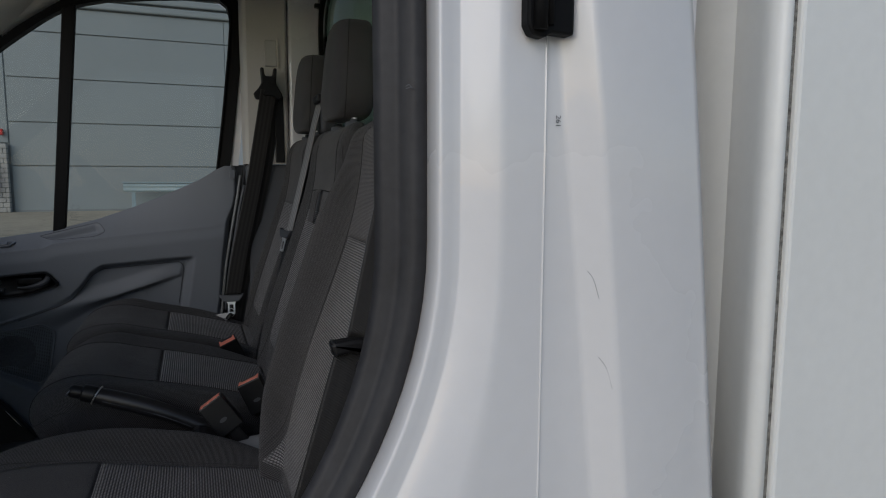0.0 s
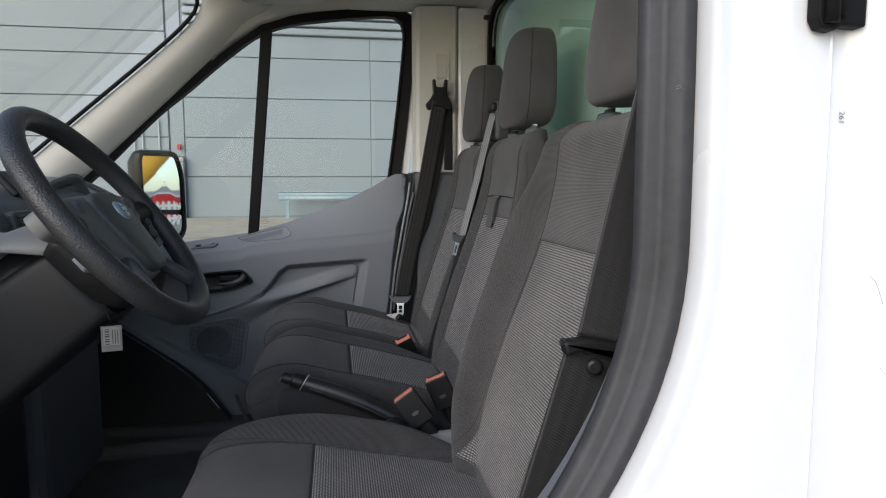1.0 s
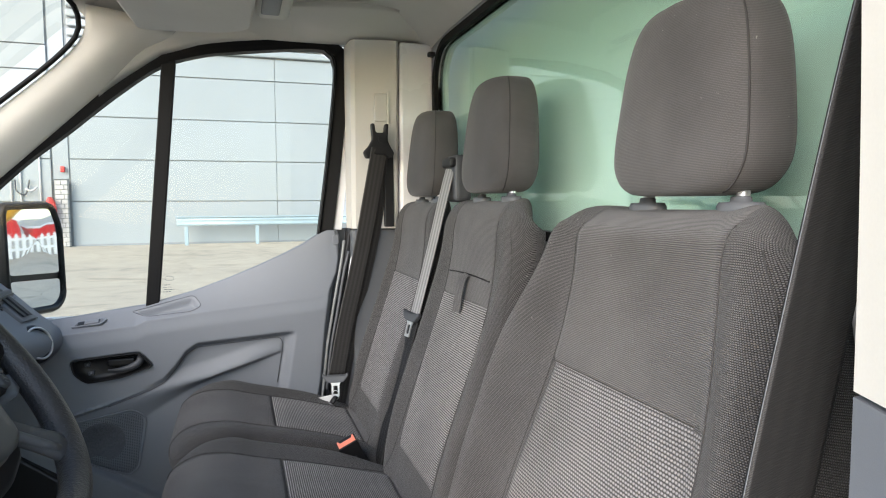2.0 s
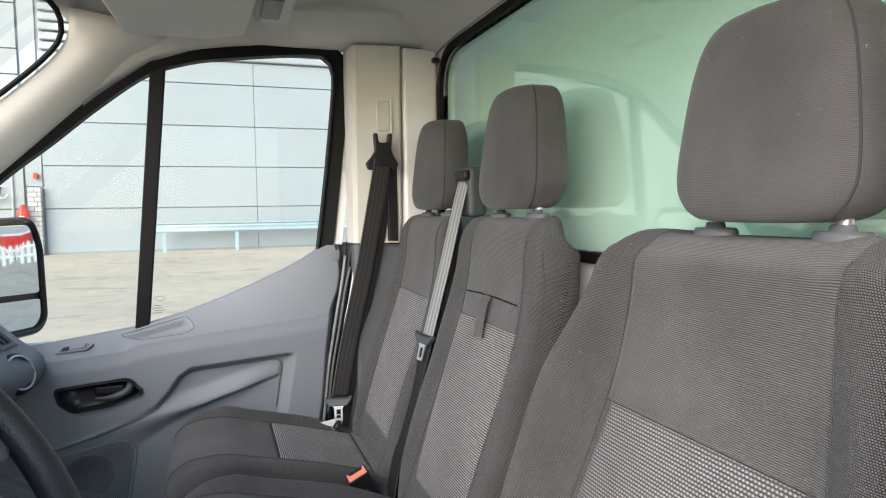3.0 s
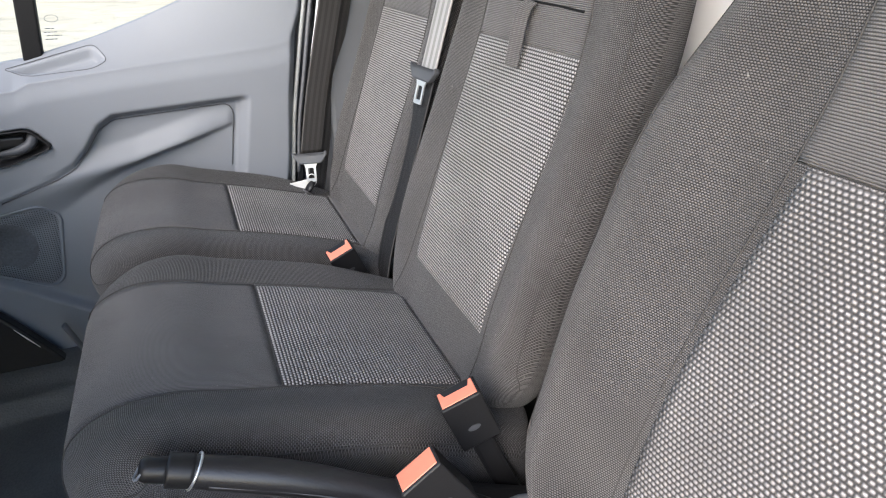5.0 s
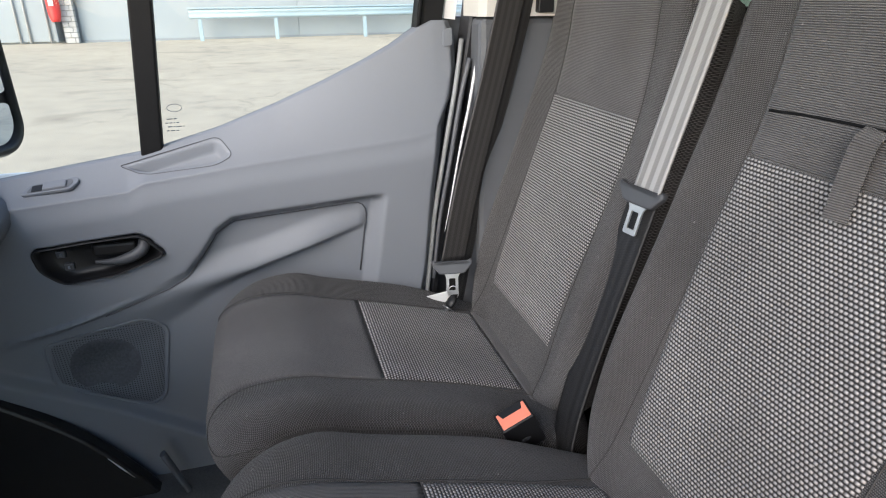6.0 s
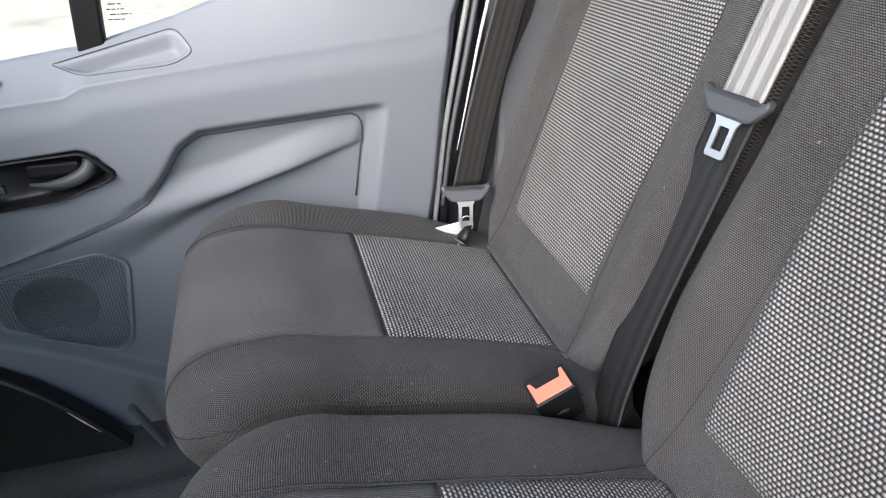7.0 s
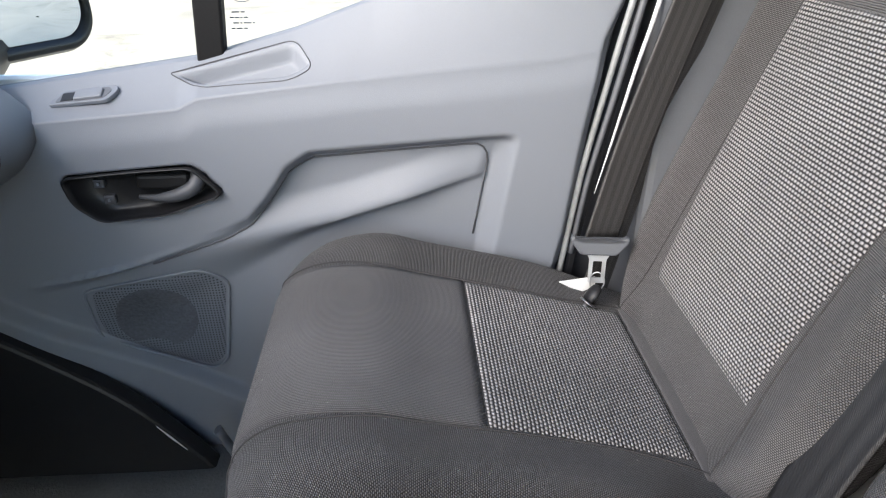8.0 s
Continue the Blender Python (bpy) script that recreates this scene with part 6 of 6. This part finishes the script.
        part("spoke_trim", grid_mesh("spoke_trim", [[on_wheel(k * (0.136 + (a - 0.136) * q), -0.045 + (b + 0.045) * q, c) for a, b in rounded(lid, 0.004, 3)] for q, c in ((1.0, -0.024), (1.0, -0.011), (0.88, -0.008), (0.03, -0.007))], closed_u=True), PLASTIC_GREY, g, "satin grey spoke trim")
        part("thumb_switch", grid_mesh("thumb_switch", [[on_wheel(k * (0.088 + 0.013 * q * math.cos(w)), 0.022 + 0.010 * q * math.sin(w), c) for w in [2 * math.pi * j / 18 for j in range(18)]] for q, c in ((1.0, -0.004), (1.0, 0.002), (0.8, 0.0045), (0.04, 0.004))], closed_u=True), PLASTIC_MID, g)
    for nm, r0, mat, c0 in (("badge_ring", 0.0150, CHROME, 0.0125), ("badge", 0.0130, BADGE_BLUE, 0.0140)):
        rw = [[on_wheel(r0 * 1.15 * q * math.sin(u), 0.004 + r0 * q * math.cos(u), c0 + 0.001 + c) for u in [2 * math.pi * j / 28 for j in range(28)]] for q, c in ((1.0, -0.008), (1.0, 0.0), (0.9, 0.0012), (0.02, 0.0015))]
        part(nm, grid_mesh(nm, rw, closed_u=True), mat, g)
    part("badge_bar", grid_mesh("badge_bar", [[on_wheel(a, 0.004 + b, 0.0176) for a in (-0.009, 0.0, 0.009)] for b in (-0.0028, 0.0028)]), CHROME, g)
    col = tube("column", [W_C - W_N * 0.03, W_C - W_N * 0.30], 0.045, 16)
    part("column", col, PLASTIC_BLACK, g)


steering_wheel()


def shroud():
    g = thing("column_shroud", (-0.5, -0.37, 1.2), "two-part steering column shroud, grey above and black below", "shroud")
    rows = []
    for k in range(10):
        t = k / 9
        c = W_C - W_N * (0.055 + 0.22 * t)
        w, h = 0.086 + 0.006 * t, 0.058 + 0.010 * t
        rows.append([c + W_S * w * math.copysign(abs(math.cos(u)) ** 0.26, math.cos(u)) + W_U * (h * math.copysign(abs(math.sin(u)) ** 0.26, math.sin(u)) - 0.050) for u in [2 * math.pi * j / 28 for j in range(28)]])
    part("lower_cowl", grid_mesh("lower_cowl", rows, closed_u=True, caps=True), surface("black_cowl_plastic", (0.011, 0.011, 0.012), 0.5, grain=600, var=0.12, bump=0.3, spec=0.3), g, "black lower column cowl")
    rows = []
    for x, h, w in ((-0.56, 0.004, 0.084), (-0.49, 0.008, 0.090), (-0.45, 0.017, 0.093), (-0.42, 0.032, 0.094), (-0.39, 0.039, 0.094), (-0.362, 0.040, 0.092), (-0.350, 0.034, 0.086), (-0.346, 0.020, 0.078)):
        rows.append([(x, -0.37 + w * math.copysign(abs(math.cos(u)) ** 0.8, math.cos(u)), 1.3625 - 0.10 * (x + 0.42) + (h if math.sin(u) > 0 else 0.004) * math.copysign(abs(math.sin(u)) ** 0.9, math.sin(u))) for u in [2 * math.pi * j / 32 for j in range(32)]])
    part("upper_cowl", grid_mesh("upper_cowl", rows, closed_u=True, caps=True), surface("warm_grey_plastic", (0.165, 0.162, 0.158), 0.5, grain=700, var=0.08, bump=0.25), g, "warm grey upper column cowl")
    part("stalk", tube("stalk", smooth_path([on_wheel(0.08, 0.02, -0.07), on_wheel(0.15, 0.04, -0.065), on_wheel(0.20, 0.045, -0.06)], 12), [0.006] * 8 + [0.009] * 4, 10), PLASTIC_BLACK, g)


shroud()


def dashboard():
    g = thing("dashboard", (-0.75, 0.0, 0.9), "dark grey moulded dashboard with vents", "dashboard")
    prof = [(-1.12, 1.34), (-1.0, 1.415), (-0.85, 1.45), (-0.72, 1.448), (-0.64, 1.42), (-0.605, 1.365), (-0.60, 1.26), (-0.615, 1.15), (-0.655, 1.06), (-0.72, 0.98), (-0.80, 0.92), (-0.95, 0.85), (-1.15, 0.80)]
    line = smooth_path(prof, 46)
    rows = []
    for y in np.linspace(-0.84, 0.835, 60):
        hood = 0.05 * smoothstep(0.30, 0.12, abs(y + 0.40))
        side = 0.03 * smoothstep(0.62, 0.82, abs(y))
        row = []
        for p in line:
            top = smoothstep(1.28, 1.38, p.y)
            row.append((p.x - side + (0.02 * hood / 0.05) * top, y, p.y + hood * top * smoothstep(-1.0, -0.8, p.x) - 0.05 * top * smoothstep(0.3, 0.8, y)))
        rows.append(row)
    part("body", grid_mesh("body", rows), PLASTIC_MID, g)
    # cluster binnacle, centre vents, passenger vent
    part("cluster", move(box_mesh("cluster", (-0.01, -0.17, -0.06), (0.012, 0.17, 0.06), 0.02, 3), pose(-0.60, -0.40, 1.365, 0, -25, 0)), PLASTIC_BLACK, g, "dark instrument cluster")
    for yc, w in ((0.02, 0.075), (0.70, 0.06)):
        v = part("vent", move(box_mesh("vent", (-0.012, -w, -0.032), (0.012, w, 0.032), 0.008, 3), pose(-0.604, yc, 1.365 - 0.05 * smoothstep(0.3, 0.8, yc), 0, -12, 0)), PLASTIC_DARK, g, "air vent")
        for k in range(4):
            part("vent_slat", move(box_mesh("vent_slat", (0.008, -w + 0.008, -0.022 + 0.0125 * k), (0.0155, w - 0.008, -0.017 + 0.0125 * k), 0.001), pose(-0.604, yc, 1.365 - 0.05 * smoothstep(0.3, 0.8, yc), 0, -12, 0)), PLASTIC_BLACK, v)
    # hooded display pod on the dash top
    vm = pose(-0.665, 0.335, 1.418, 0, -18, 0) @ pose(0, 0, 0, 8, 0, 0)
    hull = []
    for d, w, h in ((-0.16, 0.09, 0.018), (-0.10, 0.108, 0.034), (-0.02, 0.118, 0.044), (0.012, 0.118, 0.045), (0.018, 0.113, 0.041), (0.014, 0.104, 0.034), (0.0, 0.098, 0.030), (-0.004, 0.002, 0.001)):
        hull.append([vm @ Vector((d, w * math.copysign(abs(math.cos(u)) ** 0.45, math.cos(u)), h * math.copysign(abs(math.sin(u)) ** 0.45, math.sin(u)))) for u in [2 * math.pi * k / 36 for k in range(36)]])
    pod = part("display_pod", grid_mesh("display_pod", hull, closed_u=True), PLASTIC_MID, g, "grey hooded display pod")
    part("screen", move(box_mesh("screen", (-0.002, -0.030, -0.020), (0.004, 0.070, 0.020), 0.002), vm), PLASTIC_BLACK, pod, "small dark display")
    part("screen_glare_edge", move(box_mesh("screen_glare_edge", (0.001, -0.034, -0.022), (0.006, -0.031, 0.022), 0.001), vm), PLASTIC_GREY, pod)
    for k in range(4):
        part("pod_button", move(box_mesh("pod_button", (0.001, -0.088 + 0.013 * k, -0.012), (0.007, -0.079 + 0.013 * k, 0.012), 0.002), vm), PLASTIC_DARK, pod)
    part("display", move(box_mesh("display", (-0.006, -0.05, -0.03), (0.008, 0.05, 0.03), 0.004), pose(-0.66, 0.10, 1.445, 0, -40, 0)), PLASTIC_BLACK, g, "small black display")
    prof = smooth_path([(-0.92, 1.472), (-0.79, 1.462), (-0.70, 1.424), (-0.62, 1.366), (-0.540, 1.286), (-0.505, 1.254), (-0.487, 1.226), (-0.494, 1.198), (-0.53, 1.165), (-0.61, 1.135), (-0.78, 1.11)], 44)

    def end_at(i, y, up=0.0):
        """A point of the passenger end: i along its profile, lifted by up."""
        k = smoothstep(0.74, 0.42, y)
        i = min(43, max(0, i))
        a, b = prof[int(i)], prof[min(43, int(i) + 1)]
        p = a.lerp(b, i - int(i))
        d = (b - a).normalized() if b != a else Vector((0, -1))
        return (p.x - 0.008 - 0.075 * k - d.y * up, y, p.y + 0.012 * k + d.x * up)

    part("passenger_end", grid_mesh("passenger_end", [[end_at(i, y) for i in range(44)] for y in np.linspace(0.40, 0.772, 18)]), PLASTIC_GREY, g, "blue-grey end of the dashboard")
    # long demister vent along the door
    fr = part("demister", grid_mesh("demister", [[end_at(i, y, h) for y, h in ((0.655, -0.002), (0.657, 0.004), (0.664, 0.005), (0.722, 0.005), (0.729, 0.004), (0.731, -0.002))] for i in np.linspace(8.5, 22.5, 24)]), PLASTIC_MID, g, "long grey demister vent")
    for i0, i1 in ((9.2, 13.4), (13.9, 18.0), (18.5, 21.9)):
        part("slot", grid_mesh("slot", [[end_at(i, y, 0.0062) for y in (0.672, 0.694, 0.716)] for i in np.linspace(i0, i1, 8)]), RUBBER, fr, "dark vent slot")
        for y in (0.683, 0.705):
            part("vent_slat", grid_mesh("vent_slat", [[end_at(i, y + d, h) for d, h in ((-0.0025, 0.006), (-0.001, 0.009), (0.001, 0.009), (0.0025, 0.006))] for i in np.linspace(i0, i1, 8)]), PLASTIC_DARK, fr)
    vr = Matrix.Translation((-0.524, 0.660, 1.232)) @ look((0, 0, 0), (-0.85, 0.42, -0.30))
    prf = [[vr @ Vector((r * math.cos(u), r * math.sin(u), d)) for u in [2 * math.pi * j / 28 for j in range(28)]] for r, d in ((0.046, -0.06), (0.046, -0.004), (0.040, 0.004), (0.034, 0.0), (0.030, -0.012), (0.002, -0.010))]
    rv = part("round_vent", grid_mesh("round_vent", prf, closed_u=True), PLASTIC_BLACK, g, "round black air vent")
    part("vent_ring", tube("vent_ring", [vr @ Vector((0.037 * math.cos(u), 0.037 * math.sin(u), 0.004)) for u in [2 * math.pi * j / 36 for j in range(36)]], 0.0028, 8, closed=True), CHROME, rv, "bright ring of the vent")
    for k in (-1, 0, 1):
        part("vent_slat", move(box_mesh("vent_slat", (-0.029, 0.013 * k - 0.0015, -0.010), (0.029, 0.013 * k + 0.0015, -0.001), 0.0008), vr), PLASTIC_DARK, rv)
    part("radio_console", box_mesh("radio_console", (-0.72, -0.06, 0.80), (-0.575, 0.26, 1.26), 0.03, 3), PLASTIC_DARK, g)
    part("knee_panel", box_mesh("knee_panel", (-0.74, -0.80, 0.85), (-0.56, -0.12, 1.20), 0.04, 3), PLASTIC_BLACK, g)
    # hanging paper label
    tag = thing("key_tag", (-0.31, -0.49, 1.25), "white barcode tag in a clear sleeve hanging below the wheel", "tag")
    m = pose(-0.311, -0.46, 1.251, 90, 0, 12) @ Matrix.Scale(0.82, 4)
    sl = part("sleeve", move(box_mesh("sleeve", (-0.0145, -0.020, -0.001), (0.0145, 0.020, 0.001), 0.0006), m), surface("clear_sleeve", (0.12, 0.12, 0.12), 0.2, var=0.05, bump=0.0), tag)
    part("paper", move(box_mesh("paper", (-0.0115, -0.010, 0.001), (0.0115, 0.018, 0.0016), 0), m), surface("grey_label_paper", (0.17, 0.16, 0.155), 0.6, var=0.05, bump=0.0), sl)
    for k in range(7):
        part("print_bar", move(box_mesh("print_bar", (-0.009, 0.014 - 0.0038 * k, 0.0016), (-0.003, 0.0155 - 0.0038 * k + 0.001 * (k % 2), 0.0019), 0), m), INK, sl)
    for k in range(3):
        part("print_line", move(box_mesh("print_line", (0.001 + 0.0035 * k, -0.008, 0.0016), (0.0022 + 0.0035 * k, 0.014, 0.0019), 0), m), INK, sl)
    part("string", tube("string", [(-0.312, -0.455, 1.269), (-0.325, -0.45, 1.30)], 0.0005, 5), INK, tag)


dashboard()

# windscreen, its header, and the driver-side shell that closes the cab
ws = thing("windscreen", (-0.8, 0, 1.4), "sloping clear windscreen", "window", kind="structure")
pane = part("pane", grid_mesh("pane", [[(-1.16 + (screen_top(y) + 1.16) * k / 6, y * (1 - 0.04 * k / 6), 1.33 + 0.69 * k / 6) for y in np.linspace(-0.75, 0.75, 9)] for k in range(7)]), GLASS_SCREEN, ws)
pane.visible_shadow = False
part("edge_rubber", tube("edge_rubber", smooth_path([(-1.12, 0.733, 1.345), (-0.85, 0.728, 1.575), (-0.564, 0.718, 1.817), (-0.455, 0.708, 1.915), (-0.418, 0.695, 1.965), (-0.418, 0.66, 2.008), (-0.436, 0.58, 2.02), (-0.458, 0.42, 2.025), (-0.478, 0.15, 2.025), (-0.478, -0.15, 2.025)], 70), 0.006, 8), RUBBER, ws, "black windscreen edge")
solid("trim_a_pillar_driver", tube("trim_a_pillar_driver", smooth_path([(-1.12, -0.77, 1.30), (-0.75, -0.77, 1.62), (-0.45, -0.74, 1.92), (-0.37, -0.72, 2.03)], 24), 0.05, 10), TRIM_LIGHT, "light beige driver side windscreen pillar", "pillar trim", "structure")
solid("wall_front", box_mesh("wall_front", (-1.30, -0.86, 0.55), (-1.20, 0.86, 1.32), 0.02), PLASTIC_BLACK, "dark bulkhead below the windscreen", "wall", "structure")
solid("bonnet", box_mesh("bonnet", (-2.0, -0.85, 0.55), (-1.31, 0.85, 1.25), 0.12, 4), PAINT, "white van bonnet", "bonnet", "structure")
solid("trim_roof_driver", box_mesh("trim_roof_driver", (-0.40, -0.86, 2.0), (0.49, -0.79, 2.12), 0.02), HEADLINER, "roof edge above the open driver door", "roof trim", "structure")


# ---- sun visor and overhead console ----
def visor():
    g = thing("sun_visor", (-0.16, 0.45, 2.02), "grey-beige folded sun visor", "sun visor")
    prof = rounded([(-0.315, 0.275), (-0.292, 0.700), (-0.20, 0.694), (-0.10, 0.682), (-0.035, 0.635), (-0.020, 0.275)], [0.03, 0.03, 0.02, 0.02, 0.03, 0.03], 5)
    me = plate("flap", prof, "z", (1.975, 1.993), 0.006, 3)
    part("flap", me, HEADLINER, g)
    part("clip_housing", box_mesh("clip_housing", (-0.022, 0.37, 1.985), (0.056, 0.565, 2.06), 0.016, 3), HEADLINER, g)
    # Pocket beside the visor: a plain block with its shade as darker colour.
    part("clip_shade_block", box_mesh("clip_shade_block", (-0.012, 0.38, 1.9815), (0.030, 0.515, 2.02), 0.005), PLASTIC_MID, g)
    c = thing("overhead_console", (-0.2, 0.08, 2.02), "grey-beige overhead console with a lamp switch", "overhead console")
    part("housing", box_mesh("housing", (-0.33, -0.18, 1.966), (-0.05, 0.262, 2.07), 0.035, 4), HEADLINER, c)
    part("lamp_lens", box_mesh("lamp_lens", (-0.222, 0.09, 1.960), (-0.148, 0.238, 1.975), 0.008, 3), TRIM_LIGHT, c, "pale lamp lens")
    part("switch", box_mesh("switch", (-0.180, 0.185, 1.955), (-0.155, 0.222, 1.965), 0.004), PLASTIC_GREY, c)
    part("grommet", tube("grommet", [(-0.128, 0.226, 1.967), (-0.128, 0.226, 1.962)], 0.010, 14), PLASTIC_DARK, c)


visor()


# ---- door mirror ----
def door_mirror():
    g = thing("door_mirror", (-0.66, 0.95, 1.25), "black passenger door mirror with a wide-angle lower glass", "door mirror")
    out = rounded([(-0.120, 0.130), (0.07, 0.135), (0.10, 0.06), (0.102, -0.155), (0.07, -0.185), (-0.10, -0.18), (-0.120, -0.1)], 0.030, 5)
    m = pose(-0.618, 1.06, 1.428, 89.2, 0, 66)
    rows = []
    for s, d in ((1.0, 0.0), (1.03, -0.012), (1.0, -0.035), (0.85, -0.065), (0.45, -0.083), (0.02, -0.086)):
        rows.append([m @ Vector((x * s, y * s, d)) for x, y in out])
    part("housing", grid_mesh("housing", rows, closed_u=True), PLASTIC_BLACK, g)
    rim = [[m @ Vector((x * s, y * s, d)) for x, y in out] for s, d in ((1.0, 0.0), (0.97, 0.004), (0.92, 0.001), (0.90, -0.012))]
    part("rim", grid_mesh("rim", rim, closed_u=True), PLASTIC_BLACK, g)
    back = grid_mesh("backing", [[m @ Vector((x * s, y * s, -0.013)) for x, y in out] for s in (0.93, 0.02)], closed_u=True)
    part("backing", back, PLASTIC_BLACK, g)
    up = rounded([(-0.112, 0.113), (0.062, 0.117), (0.088, 0.045), (0.092, -0.075), (-0.112, -0.065)], 0.025, 5)
    lo = rounded([(-0.108, -0.082), (0.090, -0.092), (0.086, -0.145), (0.058, -0.167), (-0.09, -0.162)], 0.020, 5)
    for nm, o in (("main_glass", up), ("wide_glass", lo)):
        part(nm, grid_mesh(nm, [[m @ Vector((x * s + c[0] * (1 - s), y * s + c[1] * (1 - s), -0.006 + 0.0005 * (1 - s))) for x, y in o] for c in [(sum(p[0] for p in o) / len(o), sum(p[1] for p in o) / len(o))] for s in (1.0, 0.02)], closed_u=True, smooth=False), MIRROR, g, "mirror glass")
    part("arm", tube("arm", smooth_path([(-0.62, 0.86, 1.27), (-0.66, 0.95, 1.25), (-0.68, 1.04, 1.27)], 12), 0.032, 12), PLASTIC_BLACK, g)


door_mirror()


# ---- what stands behind the van and shows in the door mirror ----
def yard_behind():
    white = surface("white_fence_paint", (0.75, 0.75, 0.72), 0.6, grain=30, var=0.08)
    f = thing("picket_fence", (20.0, 11.5, 0.26), "white picket fence at the yard's end", "fence")
    for k in range(44):
        y = 7.0 + 0.22 * k
        part("pale", plate("pale", [(y, 0.1 + 0.0227 * y - 0.06), (y + 0.11, 0.1 + 0.0227 * y - 0.06), (y + 0.11, 0.78 + 0.0227 * y), (y + 0.055, 0.86 + 0.0227 * y), (y, 0.78 + 0.0227 * y)], "x", (20.0, 20.03), 0), white, f)
    for h in (0.28, 0.62):
        rows = [[(20.04 + a, yy, h + b + 0.0227 * yy) for a, b in ((0, 0), (0.04, 0), (0.04, 0.09), (0, 0.09))] for yy in (6.9, 11.5, 16.8)]
        part("rail", grid_mesh("rail", rows, closed_u=True, caps=True, smooth=False), white, f)
    rr = random.Random(7)
    for k in range(8):
        y = 12.5 + 2.9 * k
        z = 0.1 + 0.0227 * y
        h = z + 0.7 + 1.0 * rr.random()
        t = thing("storage_crate", (40.0, y + 1.0, z), "red painted steel crate behind the fence", "crate", "crates behind the fence")
        part("body", box_mesh("body", (39.0, y, z - 0.1), (41.0, y + 1.6 + 0.5 * rr.random(), h), 0.03), RED_PAINT, t)
        for j in range(4):
            part("rib", box_mesh("rib", (38.94, y + 0.15 + 0.4 * j, z), (39.01, y + 0.25 + 0.4 * j, h - 0.05), 0.01), RED_PAINT, t)
        part("lid", box_mesh("lid", (38.92, y - 0.05, h), (41.05, y + 2.15, h + 0.12), 0.02), white, t)
    e = thing("excavator_boom", (26.0, 8.8, 0.13), "yellow excavator boom raised over the yard", "excavator")
    line = smooth_path([(26.4, 8.4, 2.0), (23.0, 9.2, 1.75), (20.6, 9.9, 1.62), (20.0, 10.4, 1.93), (20.0, 11.87, 3.23), (20.2, 13.4, 4.6)], 24)
    part("boom", tube("boom", line, [0.52 - 0.004 * k for k in range(24)], 6), YELLOW, e)
    part("cab", box_mesh("cab", (25.6, 7.8, 1.0), (27.2, 8.9, 2.6), 0.12, 3), YELLOW, e)
    part("undercarriage", box_mesh("undercarriage", (25.0, 7.5, 0.1), (28.4, 9.8, 0.98), 0.15, 3), PLASTIC_BLACK, e)


yard_behind()
